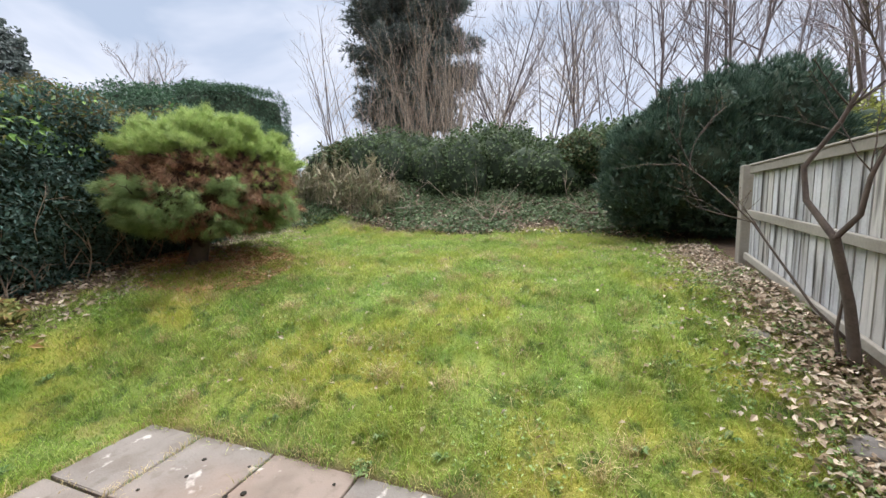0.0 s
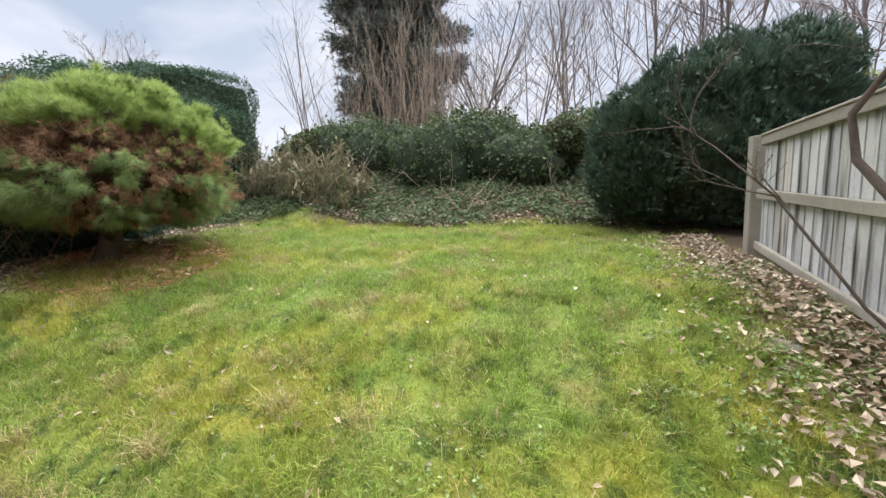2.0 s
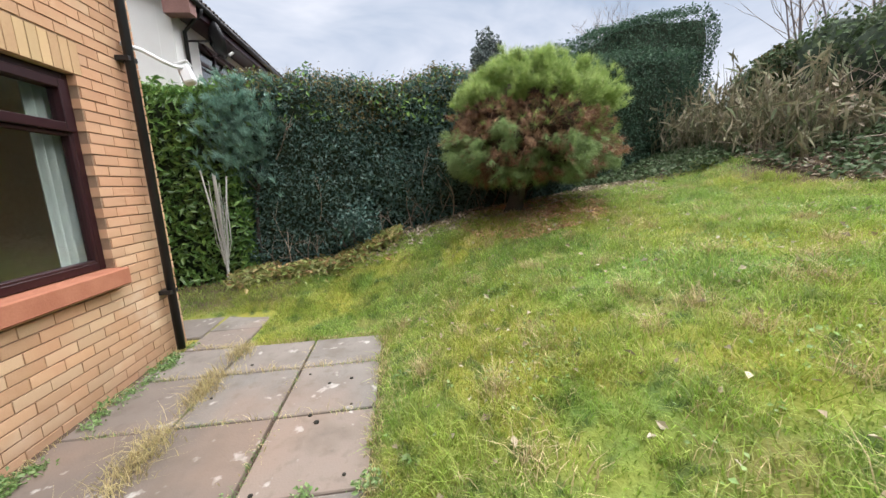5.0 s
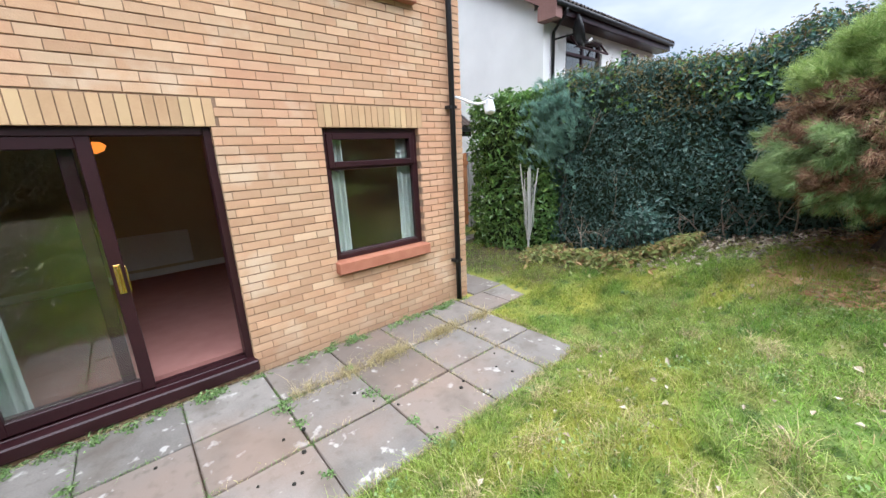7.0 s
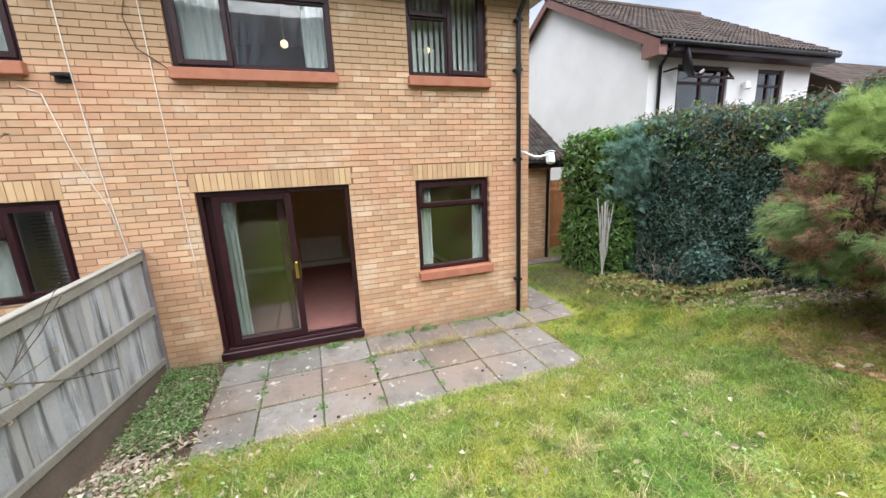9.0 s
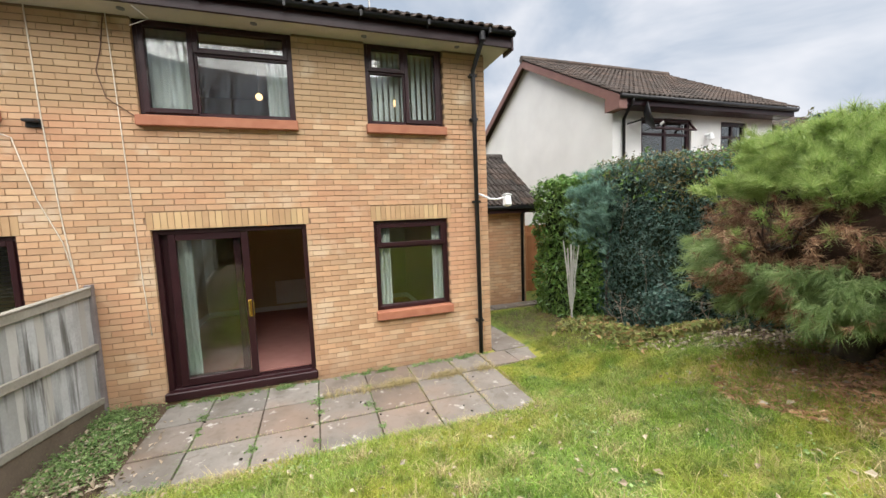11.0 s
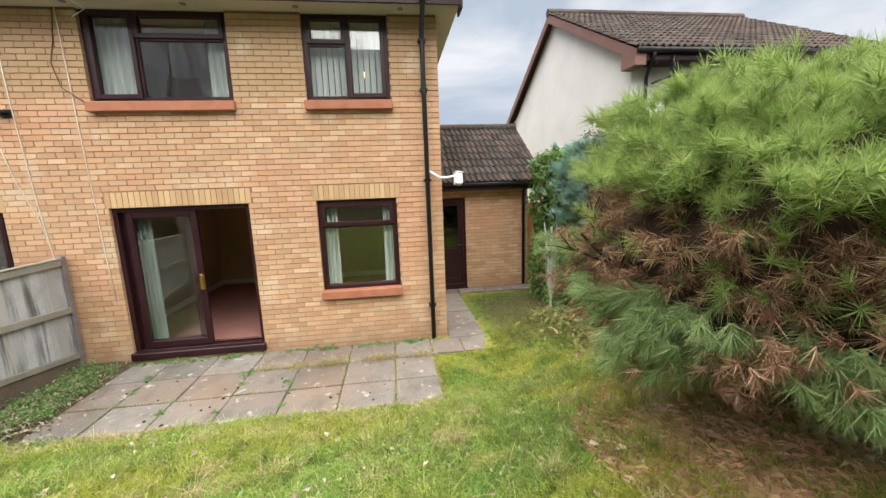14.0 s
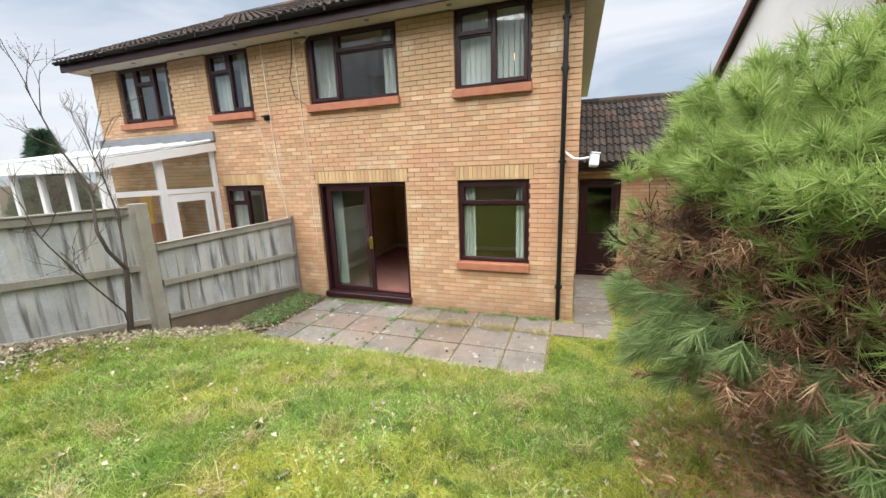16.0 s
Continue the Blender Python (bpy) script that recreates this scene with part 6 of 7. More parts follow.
def build_woods():
    rng = np.random.default_rng(23)
    for k in range(34):
        x = 0.2 + 15.5 * k / 34 + rng.uniform(-0.3, 0.3)
        at, tall = (x, rng.uniform(11.8, 19.0)), rng.uniform(9.0, 13.0)
        bare_tree("bare_tree", at, tall, rng, "tall leafless grey tree behind the garden", 1 + int(k % 4 == 0), 3 if k % 3 else 4, radius=rng.uniform(0.055, 0.09) if k % 6 == 0 else rng.uniform(0.025, 0.05), spread=0.35, kids=(2, 4), lean=0.06, thin=0.005)
    for at, h, s in (((-8.7, 12.6), 6.5, 4), ((-7.9, 13.0), 6.0, 3), ((-0.9, 12.8), 6.5, 4), ((-0.2, 13.4), 6.0, 4), ((-16.0, 10.5), 6.0, 3)):
        bare_tree("bare_sapling", at, h, rng, "slender many-stemmed leafless sapling", s, 3, "twig_tan", 0.028, 0.35, (1, 2), 0.12, 0.004, 0.6)
    bare_tree("bare_tree", (-20.0, 15.0), 7.5, rng, "leafless round-headed tree beyond the clipped hedge", 2, 4, radius=0.10)
    # thicket of upright tan stems under the tall conifer
    t = thing("twig_thicket", "dense thicket of upright tan leafless stems", "shrub")
    st = []
    for _ in range(135):
        x = rng.normal(-4.6, 2.0)
        y = rng.uniform(11.2, 13.5)
        hh = rng.uniform(2.2, 4.6) * math.exp(-((x + 4.6) / 3.4) ** 2)
        st.append(((x, y, float(land(x, y)) - 0.1), (0.10 * rng.normal() + 0.05 * (x + 4.9), 0.12 * rng.normal(), 1.0), hh, 0.015))
    lines = limbs(st, rng, 2, spread=0.32, kids=(2, 3), thin=0.005, up=0.3, shrink=0.55)
    for line in lines:
        if line[1][0] > 0.0149:
            o = limb_mesh("trunk", [line], M["twig_tan"], t, sides=4)
            o.name = "stem"
    limb_mesh("twig_growth", [q for q in lines if q[1][0] <= 0.0149], M["twig_tan"], t, sides=3)
    # grey fan of fine branches beside the conifer
    for at, h in (((-3.2, 14.2), 7.0), ((-2.2, 14.8), 6.5)):
        bare_tree("bare_tree", at, h, rng, "spreading grey leafless tree with fine branches", 3, 4, "twig_grey", 0.05, 0.40, (3, 4), 0.3, 0.005, 0.62)
    # tall dark conifer
    c = thing("conifer_tree", "tall dark pine with layered drooping foliage", "tree")
    cx, cy = -9.4, 19.5
    z0 = float(land(cx, cy)) - 0.1
    lines = [(np.array([(cx, cy, z0), (cx + 0.1, cy, z0 + 6), (cx, cy, z0 + 15)]), np.array([0.28, 0.2, 0.06])), (np.array([(cx + 1.6, cy + 0.4, z0), (cx + 1.8, cy + 0.4, z0 + 6), (cx + 2.0, cy + 0.4, z0 + 14)]), np.array([0.24, 0.18, 0.05]))]
    st, pp, dd = [], [], []
    for i in range(170):
        k = i % 2
        s = rng.uniform(0.12, 1.0)
        a = rng.uniform(0, 6.28)
        ax = np.array([cx + 1.8 * k, cy + 0.4 * k, z0 + 1.5 + 13.0 * s])
        ln = 3.2 * (1.0 - 0.50 * s) * rng.uniform(0.6, 1.15) * (0.55 + 0.45 * min(1, s * 4))
        dv = np.array([math.cos(a), math.sin(a), 0.18])
        st.append((ax, dv, ln, 0.035))
        m = int(95 * ln)
        f = rng.uniform(0.25, 1.05, m)
        pp.append(ax + dv * ln * f[:, None] + rng.normal(0, 0.22, (m, 3)))
        dd.append(np.tile(dv, (m, 1)))
    limb_mesh("trunk", lines, M["bark"], c, sides=8)
    limb_mesh("limbs", limbs(st, rng, 1, thin=0.01), M["bark"], c, sides=4)
    pp, dd = np.concatenate(pp), np.concatenate(dd)
    dd = dd + rng.normal(0, 0.6, dd.shape)
    dd /= np.linalg.norm(dd, axis=1)[:, None]
    needle_tufts("crown", pp, dd, 7, 0.30, 0.05, M["conifer"], c, open_=1.2, rng=rng)
    # wooded hillside far behind, and a dark tree past the conservatory
    hill = thing("wooded_hill", "distant wooded hillside, grey-brown and green", "hill", kind="structure")
    xs = np.linspace(-140, 220, 60)
    vs, fs = [], []
    for x in xs:
        hgt = 7 + 26 * float(smooth01(0, 90, x)) + 2.5 * math.sin(x * 0.11) + 1.4 * math.sin(x * 0.37)
        for j in range(8):
            f = j / 7
            vs.append((x, 95 + 70 * f, 2 + hgt * f + 1.1 * math.sin(x * 0.6 + 4 * f)))
    for i in range(59):
        for j in range(7):
            a = i * 8 + j
            fs.append((a, a + 8, a + 9, a + 1))
    np_part("slope", vs, fs, M["hill"], hill, smooth=True)
    n = 15000
    x = rng.uniform(-140, 220, n)
    f = rng.uniform(0, 1, n)
    hh = 7 + 26 * smooth01(0, 90, x) + 2.5 * np.sin(x * 0.11) + 1.4 * np.sin(x * 0.37)
    p = np.stack([x, 95 + 70 * f, 2 + hh * f + rng.uniform(0, 2.6, n)], 1)
    scatter_leaves("far_trees", p, np.tile([0, -1, 0.6], (n, 1)), 2.6, M["far_wood"], hill, rng=rng, aspect=0.8)
    f = thing("fir_tree", "dark green fir beyond the conservatory", "tree")
    limb_mesh("trunk", [(np.array([(22.0, -6.0, -0.1), (22.0, -6.0, 4.9)]), np.array([0.2, 0.03]))], M["bark"], f, sides=7)
    q, dd = [], []
    for i in range(2600):
        s = rng.uniform(0.1, 1.0) ** 0.8
        a = rng.uniform(0, 6.28)
        r = 2.0 * (1 - s) * rng.uniform(0.3, 1.05) + 0.1
        q.append((22 + r * math.cos(a), -6 + r * math.sin(a), 0.3 + 4.6 * s - 0.25 * r))
        dd.append((math.cos(a), math.sin(a), 0.1))
    needle_tufts("crown", np.array(q), np.array(dd), 8, 0.42, 0.07, M["cypress"], f, open_=1.0, rng=rng)


M["hill"] = mat("hillside", (0.10, 0.10, 0.075), (0.16, 0.15, 0.11), scale=0.08, fine=0.8, rough=1.0, bump=0)
M["far_wood"] = leaf_mat("far_wood", (0.10, 0.095, 0.075), (0.16, 0.145, 0.115), (0.12, 0.14, 0.07), rough=0.9, translucent=0.1)


def build_fence_tree():
    """The small bare tree that leans by the fence."""
    rng = np.random.default_rng(41)
    t = thing("small_bare_tree", "small leafless fruit tree with a forked dark trunk", "tree")
    b = np.array([1.77, 3.04, float(land(1.77, 3.04)) - 0.04])
    fork = np.array([1.60, 3.04, 1.38])
    trunk = [(np.array([b, b + (-0.02, 0.0, 0.15), b + (-0.07, -0.01, 0.45), fork]), np.array([0.058, 0.046, 0.041, 0.038])),
             (np.array([fork, fork + (-0.08, 0.18, 0.25), fork + (-0.08, 0.24, 0.48), fork + (0.05, 0.15, 0.75), fork + (0.12, 0.12, 0.95), fork + (0.15, 0.28, 1.35), fork + (0.1, 0.45, 1.9)]), np.array([0.030, 0.026, 0.023, 0.020, 0.017, 0.012, 0.005])),
             (np.array([fork, fork + (0.08, -0.06, 0.15), fork + (0.10, -0.08, 0.38), fork + (0.16, -0.12, 0.62), fork + (0.14, -0.05, 1.0), fork + (0.05, 0.1, 1.5)]), np.array([0.026, 0.022, 0.018, 0.014, 0.009, 0.004])),
             (np.array([b + (-0.03, 0.02, 0.2), (1.58, 3.16, 0.90), (1.36, 3.58, 1.47), (1.12, 3.86, 1.82), (0.86, 4.08, 2.10)]), np.array([0.014, 0.012, 0.010, 0.007, 0.003])),
             (np.array([b + (-0.06, 0.03, 0.0), b + (-0.10, 0.04, 0.25), b + (-0.09, 0.02, 0.5)]), np.array([0.020, 0.016, 0.010]))]
    trunk = [(q, r * 0.74) for q, r in trunk]
    limb_mesh("trunk", trunk, M["bark"], t, sides=9)
    st = []
    for pts, rad in trunk[1:4]:
        for _ in range(9 if rad[0] > 0.015 else 5):
            s = rng.uniform(0.35, 1.0) * (len(pts) - 1)
            k = min(int(s), len(pts) - 2)
            q = pts[k] + (pts[k + 1] - pts[k]) * (s - k)
            e = (pts[k + 1] - pts[k]) / np.linalg.norm(pts[k + 1] - pts[k]) + rng.normal(0, 0.6, 3)
            e[2] += 0.25
            st.append((q, e, rng.uniform(0.3, 0.55), 0.006))
    br = limbs(st, rng, 2, thin=0.0022, spread=0.5)
    limb_mesh("branch_crown", br, M["bark"], t, sides=4)
    p = np.concatenate([b_[0][1:] for b_ in br])
    scatter_leaves("bud_growth", p, rng.normal(0, 1, p.shape), 0.016, M["hedge_brown"], t, rng=rng, aspect=0.5)


def build_lawn():
    rng = np.random.default_rng(50)
    n = 330000
    x = rng.uniform(-5.9, 1.95, n)
    y = rng.uniform(-2.3, 7.4, n)
    wob = 0.25 * np.sin(2.3 * x + 0.7 * y) + 0.18 * np.sin(4.1 * y - 1.3 * x)
    edge = 1.77 + 0.03 * np.sin(9 * x) + 0.03 * np.sin(23 * x) + rng.normal(0, 0.03, n)
    onlawn = (y > edge) | ((x < -3.0) & (y > 0.55)) | ((x < -3.92) & (y > -2.2))
    thin = np.ones(n)
    thin *= 1 - 0.97 * smooth01(6.6, 7.2, y + wob * 0.8)
    thin *= 1 - 0.93 * smooth01(4.8, 5.5, -x + wob * 0.6)
    thin *= 1 - 0.68 * smooth01(0.95, 1.6, x + wob * 0.5)
    thin *= 1 - 0.62 * smooth01(1.05, 0.5, np.hypot((x + 4.55) * 0.9, y - 3.78) + wob * 0.4)
    thin *= 1 - 0.6 * (y < -0.1)
    ok = onlawn & (rng.uniform(0, 1, n) < thin)
    # denser where the walk passes close
    x, y = x[ok], y[ok]
    tall = 0.5 + 0.9 * np.clip(clumpy(np.stack([x[::1], y[::1], 0 * x], 1), 1.0, 2.2, 4.0) + 0.35, 0, 1)
    ln = rng.uniform(0.03, 0.085, len(x)) * tall
    grass_mesh("lawn_grass", x, y, ln, 0.0055, M["grass"], rng, "short patchy lawn grass, green with yellow moss")
    # longer rough tufts
    m, k = 620, 70
    tx, ty = rng.uniform(-5.0, 1.3, m), rng.uniform(1.95, 7.0, m)
    wide = np.repeat(rng.uniform(0.02, 0.075, m), k)
    long_ = np.repeat(rng.uniform(0.55, 1.35, m), k)
    x = np.repeat(tx, k) + rng.normal(0, 1, m * k) * wide
    y = np.repeat(ty, k) + rng.normal(0, 1, m * k) * wide
    ok = (y > 1.8)
    grass_mesh("rough_grass", x[ok], y[ok], rng.uniform(0.05, 0.12, ok.sum()) * long_[ok], 0.0045, M["grass"], rng, "longer rough tufts in the lawn")
    m = 26000
    x, y = rng.uniform(-5.2, 1.4, m), rng.uniform(1.85, 7.0, m)
    ok = clumpy(np.stack([x, y, 0 * x], 1), 1.0, 3.1, 2.0) > -0.05
    grass_mesh("straw_blades", x[ok], y[ok], rng.uniform(0.03, 0.085, ok.sum()), 0.0045, M["dry"], rng, "dry straw blades among the lawn grass")
    # matted dead tussocks
    m, k = 95, 90
    tx, ty = rng.uniform(-4.9, 1.3, m), rng.uniform(1.95, 6.9, m)
    x = np.repeat(tx, k) + rng.normal(0, 0.045, m * k)
    y = np.repeat(ty, k) + rng.normal(0, 0.035, m * k)
    grass_mesh("dead_tussocks", x, y, rng.uniform(0.04, 0.13, m * k), 0.0042, M["dry"], rng, "matted straw-coloured tussocks in the lawn")
    # clover and small round weeds in drifts
    n = 30000
    x, y = rng.uniform(-5.4, 1.6, n), rng.uniform(1.85, 7.1, n)
    ok = clumpy(np.stack([x, y, 0 * x], 1), 1.0, 1.7, 11.0) + clumpy(np.stack([x, y, 0 * x], 1), 0.7, 6.0, 3.0) > rng.uniform(0.0, 0.7, n)
    x, y = x[ok], y[ok]
    p = np.stack([x, y, land(x, y) + rng.uniform(0.01, 0.045, len(x))], 1)
    tagged(scatter_leaves("lawn_clover", p, np.tile([0, 0, 1.0], (len(x), 1)), 0.021, M["clover"], None, rng=rng, spread=0.5, aspect=0.85), "drifts of clover and small weeds in the lawn", "clover", kind="stuff")
    # dry grass: along the joints of the terrace and at the wall
    xs, ys, ls = [], [], []
    for y0, x0, x1, k, l in ((0.565, -2.95, -0.6, 4000, 0.15), (0.05, -3.2, 1.2, 1500, 0.06), (1.165, -2.9, 1.2, 700, 0.03), (1.80, -2.95, 1.2, 2200, 0.06)):
        xs.append(rng.uniform(x0, x1, k)); ys.append(rng.normal(y0, 0.022 + 0.2 * l, k) if y0 > 0.2 else y0 + np.abs(rng.normal(0, 0.03, k)) - 0.09); ls.append(rng.beta(1.3, 2.6, k) * l + 0.012)
    for xj in (-2.45, -1.81, -2.99):
        xs.append(rng.normal(xj, 0.02, 700)); ys.append(rng.uniform(0.1, 1.8, 700)); ls.append(rng.uniform(0.015, 0.06, 700))
    xs, ys, ls = map(np.concatenate, (xs, ys, ls))
    keep = clumpy(np.stack([xs, 0 * ys, 0 * xs], 1), 1.0, 2.9, 9.0) > rng.uniform(-0.45, 0.35, len(xs))
    grass_mesh("joint_grass", xs[keep], ys[keep], ls[keep], 0.004, M["dry"], rng, "dry straw-coloured grass in the terrace joints", z=0.03)
    xs, ys = [], []
    for y0 in (0.565, 1.165):
        xs.append(rng.uniform(-2.95, 1.2, 1500)); ys.append(rng.normal(y0, 0.008, 1500))
    for xj in (0.72, 0.09, -0.54, -1.17, -1.81, -2.45):
        xs.append(rng.normal(xj, 0.008, 700)); ys.append(rng.uniform(0.08, 1.78, 700))
    xs, ys = np.concatenate(xs), np.concatenate(ys)
    keep = clumpy(np.stack([xs, ys, 0 * xs], 1), 1.0, 3.3, 5.0) > rng.uniform(-0.15, 0.5, len(xs))
    grass_mesh("joint_moss", xs[keep], ys[keep], rng.uniform(0.012, 0.035, keep.sum()), 0.005, M["weed"], rng, "moss and short grass in the terrace joints", z=0.02)
    # green weeds by the wall, the joints and the fence
    pw = []
    for _ in range(95):
        if rng.uniform() < 0.62:
            c = (rng.uniform(-3.2, 1.3), rng.normal(0.02, 0.03))
        elif rng.uniform() < 0.5:
            c = (rng.uniform(1.28, 1.85), rng.uniform(0.0, 1.9))
        else:
            c = (rng.choice([0.72, 0.09, -0.54, -1.17]) + rng.normal(0, 0.02), rng.uniform(0.3, 1.8))
        r = rng.uniform(0.02, 0.07)
        k = int(1500 * r)
        q = rng.normal(0, r * 0.6, (k, 3))
        q[:, 2] = np.abs(q[:, 2]) * 0.6 + 0.01
        pw.append(np.array([c[0], c[1], max(float(land(*c)), -0.02)]) + q)
    for _ in range(115):
        c = (rng.uniform(1.28, 1.84), rng.uniform(0.05, 1.5))
        q = rng.normal(0, 0.055, (50, 3))
        q[:, 2] = np.abs(q[:, 2]) + 0.01
        pw.append(np.array([c[0], c[1], float(land(*c))]) + q)
    for _ in range(110):
        c = (rng.uniform(0.7, 1.8), rng.uniform(1.8, 4.8))
        q = rng.normal(0, 0.05, (28, 3))
        q[:, 2] = np.abs(q[:, 2]) * 0.7 + 0.01
        pw.append(np.array([c[0], c[1], float(land(*c))]) + q)
    pw = np.concatenate(pw)
    ok = pw[:, 1] > -0.09
    tagged(scatter_leaves("weeds", pw[ok], np.tile([0, 0, 1.0], (ok.sum(), 1)), 0.028, M["weed"], None, rng=rng, spread=0.6), "low green weeds by wall and fence", "weeds", kind="stuff")
    # broad-leaved rosettes in the lawn
    for c in ((-3.75, 4.55), (-4.0, 4.9), (-1.15, 2.0), (-2.0, 1.95), (-0.7, 1.95), (0.4, 2.2), (-3.3, 1.1), (-4.1, 1.7), (0.9, 2.4), (1.2, 2.2)):
        d = thing("dock_plant", "green broad-leaved weed rosette in the lawn", "weed", "lawn weeds")
        a = rng.uniform(0, 6.28, 11)
        bm = bmesh.new()
        z = float(land(*c))
        for t in a:
            w, l, h = rng.uniform(0.008, 0.015), rng.uniform(0.035, 0.08), rng.uniform(0.015, 0.045)
            u, s = Vector((math.cos(t), math.sin(t), 0)), Vector((-math.sin(t), math.cos(t), 0))
            o = Vector((c[0], c[1], z))
            v = [bm.verts.new(q) for q in (o, o + u * l * 0.45 + s * w + Vector((0, 0, h)), o + u * l + Vector((0, 0, h * 0.7)), o + u * l * 0.45 - s * w + Vector((0, 0, h)), o + u * l * 0.5 + Vector((0, 0, h - 0.008)))]
            for q in ((0, 1, 4), (1, 2, 4), (2, 3, 4), (3, 0, 4)):
                bm.faces.new([v[i] for i in q])
        part("leaves", bm, M["weed"], d)


def grass_mesh(name, x, y, ln, width, material, rng, label, z=0.0):
    n = len(x)
    a = rng.uniform(0, 2 * np.pi, n)
    side = np.stack([np.cos(a), np.sin(a), np.zeros(n)], 1) * width * 0.5
    lean = rng.normal(0, 0.75, (n, 2))
    b = np.stack([x, y, land(x, y) - 0.004 + z], 1)
    mid = b + np.stack([lean[:, 0] * ln * 0.35, lean[:, 1] * ln * 0.35, ln * 0.6], 1)
    tip = b + np.stack([lean[:, 0] * ln * 1.2, lean[:, 1] * ln * 1.2, ln * rng.uniform(0.65, 1.0, n)], 1)
    v = np.stack([b - side, b + side, mid + side * 0.8, mid - side * 0.8, tip], 1).reshape(-1, 3)
    k = np.arange(n) * 5
    f = np.concatenate([np.stack([k, k + 1, k + 2], 1), np.stack([k, k + 2, k + 3], 1), np.stack([k + 3, k + 2, k + 4], 1)])
    return tagged(np_part(name, v, f, material), label, "grass", kind="stuff")


def build_litter():
    rng = np.random.default_rng(61)
    def strew(name, x, y, size, material, label, lift=0.03, spread=0.45, aspect=0.6):
        p = np.stack([x, y, land(x, y) + rng.uniform(0.004, lift, len(x))], 1)
        tagged(scatter_leaves(name, p, np.tile([0, 0, 1.0], (len(x), 1)), size, material, None, rng=rng, spread=spread, aspect=aspect, fold=0.4), label, "fallen leaves", kind="stuff")
    n = 5600
    y = rng.uniform(0.3, 6.2, n)
    x = 1.86 - np.abs(rng.normal(0, 0.36, n)) - 0.04 * (y > 2)
    ok = (x > 0.55) & ((y > 1.3) | (rng.uniform(0, 1, n) < 0.35))
    strew("fallen_leaves", x[ok], y[ok], 0.052, M["litter"], "drift of pale brown dead leaves along the fence", 0.07)
    n = 620
    strew("scattered_leaves", rng.uniform(-5.0, 1.2, n), rng.uniform(1.9, 6.8, n), 0.048, M["litter"], "single dead leaves lying on the lawn", 0.05)
    n = 6500
    x, y = rng.normal(-5.36, 0.27, n), rng.uniform(-0.45, 2.0, n)
    ok = (x > -5.9) & (clumpy(np.stack([x, y, 0 * x], 1), 1.0, 2.2, 3.0) > rng.uniform(-0.35, 0.35, n))
    x, y = x[ok], y[ok]
    strew("hedge_cuttings", x, y, 0.105, M["cuttings"], "heap of yellow-green hedge cuttings under the hedge", 0.16, aspect=0.45, spread=0.7)
    n = 2600
    strew("hedge_litter", rng.uniform(-6.4, -4.6, n), rng.uniform(1.5, 6.0, n), 0.065, M["litter"], "dead brown leaves under hedge and pine", 0.03)
    n = 4200
    a, q = rng.uniform(0, 6.28, n), 0.95 * np.sqrt(rng.uniform(0, 1, n))
    x, y = -4.52 + q * np.cos(a), 3.78 + q * np.sin(a)
    ok = (clumpy(np.stack([x, y, 0 * x], 1), 1.0, 2.0, 6.0) + 0.35 - 0.4 * q) > rng.uniform(-0.3, 0.3, n)
    strew("fallen_needles", x[ok], y[ok], 0.085, M["needle_litter"], "carpet of fallen orange-brown pine needles on bare soil", 0.022, 0.18, 0.05)
    ok = rng.uniform(0, 1, n) < 0.035
    strew("pine_litter", x[ok], y[ok], 0.06, M["litter"], "dead leaves lying among the pine needles", 0.03)
    for x, y, r in ((1.55, 2.45, 0.13), (1.35, 3.35, 0.10), (1.72, 2.15, 0.10), (1.6, 3.75, 0.09)):
        bm = bmesh.new()
        bmesh.ops.create_icosphere(bm, subdivisions=3, radius=r)
        for v in bm.verts:
            v.co *= 1 + 0.28 * noise.noise(v.co * 9 + Vector((x * 7, y, 0)))
            v.co.z *= 0.6
        o = tagged(part("stone", bm, M["stone"], smooth=True), "rough grey garden stone half sunk in litter", "stone", "stones by the fence")
        o.location = (x, y, float(land(x, y)) - r * 0.22)
    # small stones and droppings of moss on the slabs
    for i in range(26):
        x, y = rng.uniform(-2.8, 0.9), rng.uniform(0.6, 1.7)
        bm = bmesh.new()
        bmesh.ops.create_icosphere(bm, subdivisions=1, radius=rng.uniform(0.010, 0.02))
        for v in bm.verts:
            v.co.z *= 0.55
        o = tagged(part("moss_lump", bm, M["core"]), "small dark lump of moss on a slab", "moss", "moss lumps on the terrace")
        o.location = (x, y, 0.006)


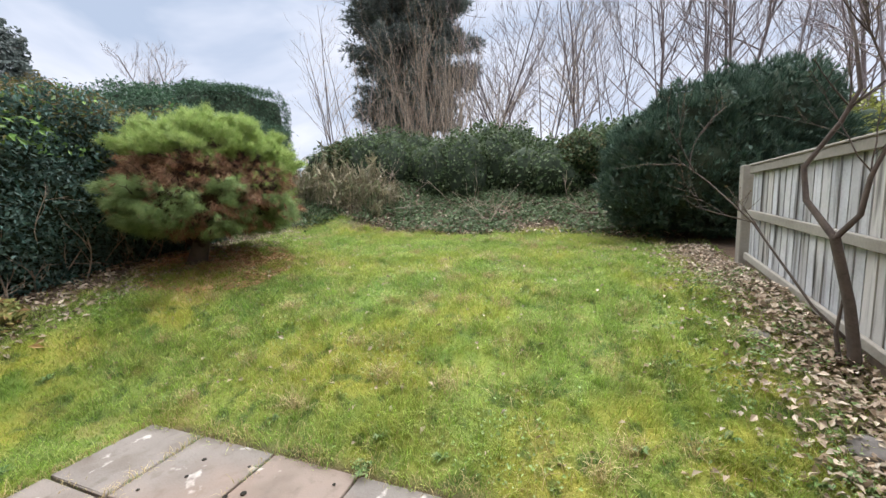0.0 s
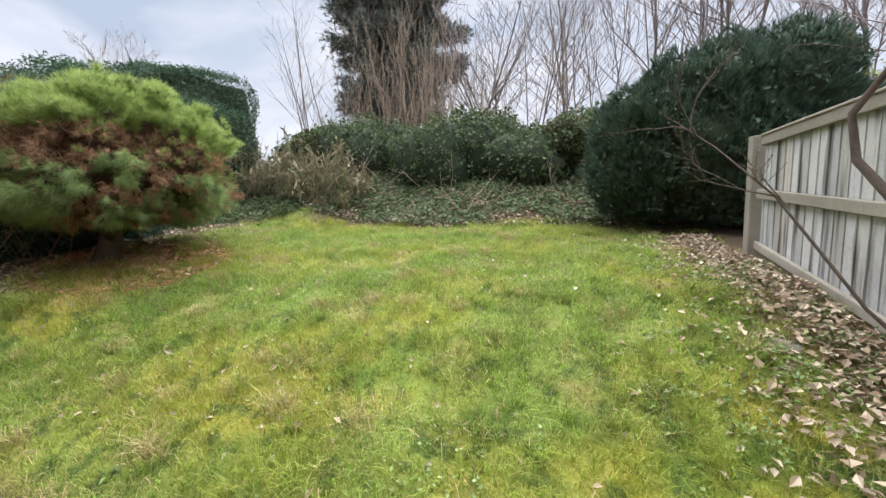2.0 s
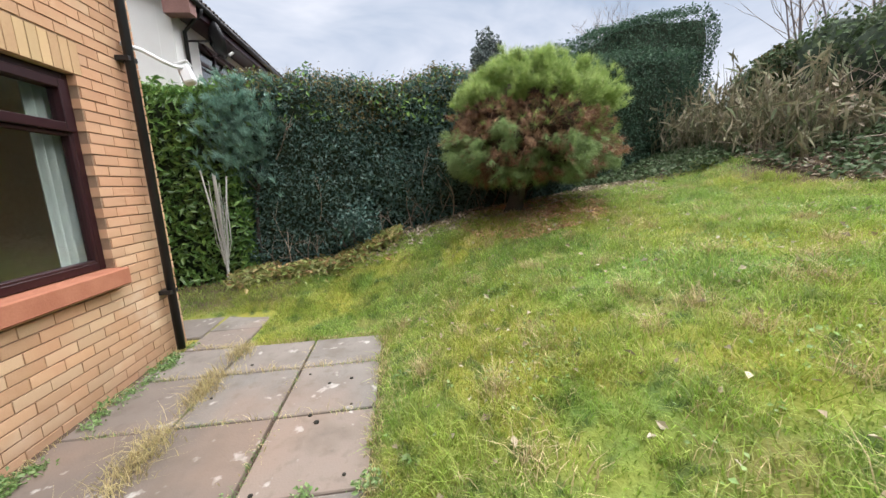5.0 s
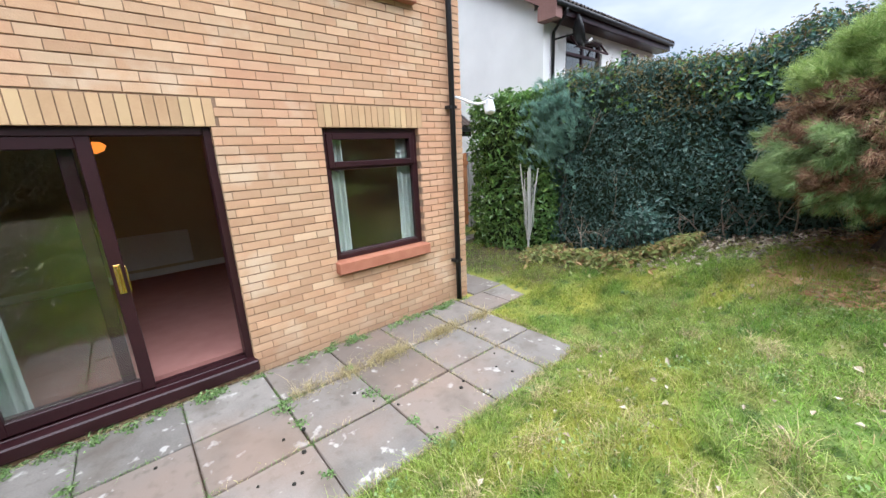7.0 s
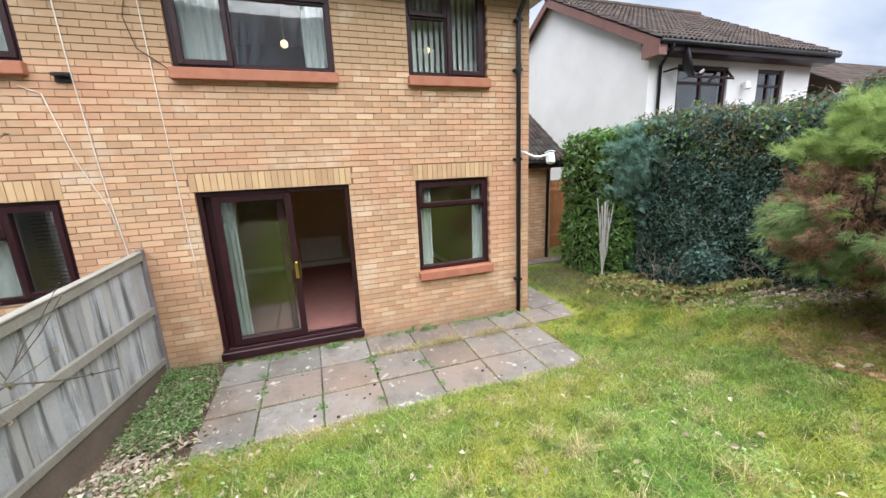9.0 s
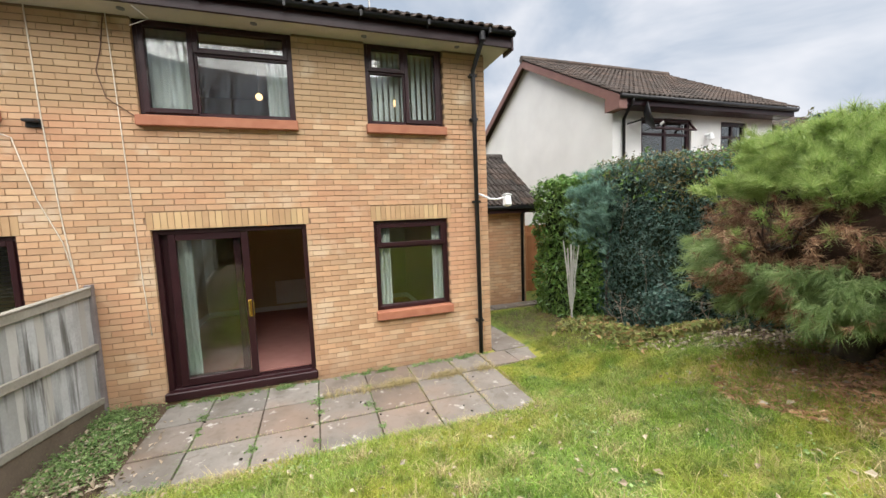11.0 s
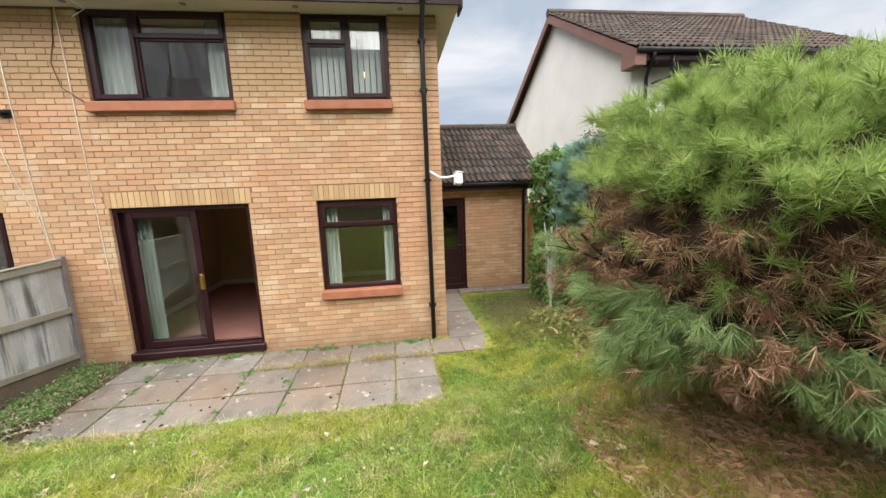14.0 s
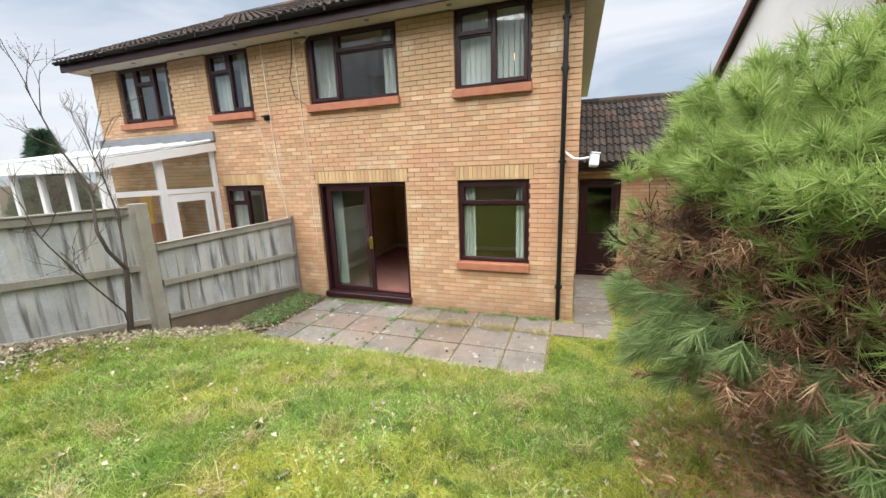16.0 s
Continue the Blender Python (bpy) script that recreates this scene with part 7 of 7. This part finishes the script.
def build_dryer():
    """The folded rotary clothes dryer in front of the laurel."""
    x, y = -5.18, -0.50
    z = float(land(x, y))
    d = thing("rotary_dryer", "folded grey rotary clothes dryer standing in the grass", "clothes dryer", at=(0, 0, 0))
    part("socket", tube(bmesh.new(), [(x, y, z - 0.02), (x, y, z + 0.16)], 0.028, 10), M["galv"], d)
    part("mast", tube(bmesh.new(), [(x, y, z), (x, y, z + 1.55)], 0.018, 10), M["galv"], d)
    rng = random.Random(3)
    for i in range(4):
        a = i * math.pi / 2 + 0.5
        c, s = math.cos(a), math.sin(a)
        part("arm", tube(bmesh.new(), [(x + 0.02 * c, y + 0.02 * s, z + 0.30), (x + 0.07 * c, y + 0.07 * s, z + 0.9), (x + 0.15 * c, y + 0.15 * s, z + 1.50 + 0.04 * i)], 0.011, 6), M["galv"], d)
    for i in range(14):
        a = rng.uniform(0, 6.28)
        r = rng.uniform(0.03, 0.13)
        z1 = z + rng.uniform(1.1, 1.5)
        part("line", tube(bmesh.new(), [(x + 0.02 * math.cos(a), y + 0.02 * math.sin(a), z + 0.32), (x + r * 0.8 * math.cos(a + 0.2), y + r * 0.8 * math.sin(a + 0.2), (z + z1) / 2), (x + r * math.cos(a), y + r * math.sin(a), z1)], 0.004, 4), M["galv"], d)


def build_cables():
    def cable(pts, r, m, label):
        o = tagged(part("wall_cable", tube(bmesh.new(), pts, r, 6), m, smooth=True), label, "cable")
    y = WY + 0.008
    cable([(2.20, y, 4.70), (2.17, y, 3.5), (2.10, y, 2.3), (2.04, y, 1.60), (2.02, y, 0.2)], 0.007, M["cable"], "cream cable clipped down the brick wall")
    cable([(2.62, y, 3.35), (2.45, y, 3.28), (2.30, y, 2.6), (2.12, y, 2.1), (2.04, y, 1.62)], 0.006, M["cable"], "cream cable slanting across the brick wall")
    cable([(1.48, y, 4.70), (1.44, y, 3.0), (1.40, y, 1.5), (1.37, y, 0.9)], 0.006, M["cable"], "thin beige cable down the wall by the door")
    cable([(1.50, y, 4.70), (1.56, y, 4.3), (1.62, y + 0.01, 4.05), (1.55, y + 0.015, 3.75), (1.30, y + 0.01, 3.56)], 0.006, M["dark_cable"], "loose dark cable hanging beside the upstairs window")
    cable([(1.10, 0.24, 4.66), (1.0, 0.1, 4.60), (1.22, 0.0, 4.55)], 0.005, M["white"], "white cable looped under the eaves")
    b = thing("flue_vent", "small black vent on the brick wall", "vent")
    part("plate", boxes((2.17, 2.31, WY + 0.001, WY + 0.02, 3.39, 3.49), bevel=0.005), M["black"], b)
    part("hood", boxes((2.18, 2.30, WY + 0.02, WY + 0.10, 3.44, 3.47), bevel=0.005), M["black"], b)
    a = thing("tv_aerial", "thin grey rooftop television aerial", "aerial")
    part("mast", tube(bmesh.new(), [(-2.2, -4.0, 6.9), (-2.2, -4.0, 8.3)], 0.02, 6), M["galv"], a)
    part("boom", tube(bmesh.new(), [(-2.2, -4.5, 8.2), (-2.2, -3.5, 8.2)], 0.012, 6), M["galv"], a)
    for k in np.linspace(-4.4, -3.6, 8):
        part("element", tube(bmesh.new(), [(-2.4, k, 8.2), (-2.0, k, 8.2)], 0.005, 4), M["galv"], a)


build_left_hedge()
build_far_hedge()
build_pine()
build_right_shrub()
build_bank()
build_woods()
build_fence_tree()
build_lawn()
build_litter()
build_dryer()
build_cables()

# ---- single bricks of the rear wall ----
for bx, by, bz in SINGLE_BRICKS:
    o = new("brick", BRICK_MESH)
    o.parent = REAR
    o.location = (bx, by, bz)
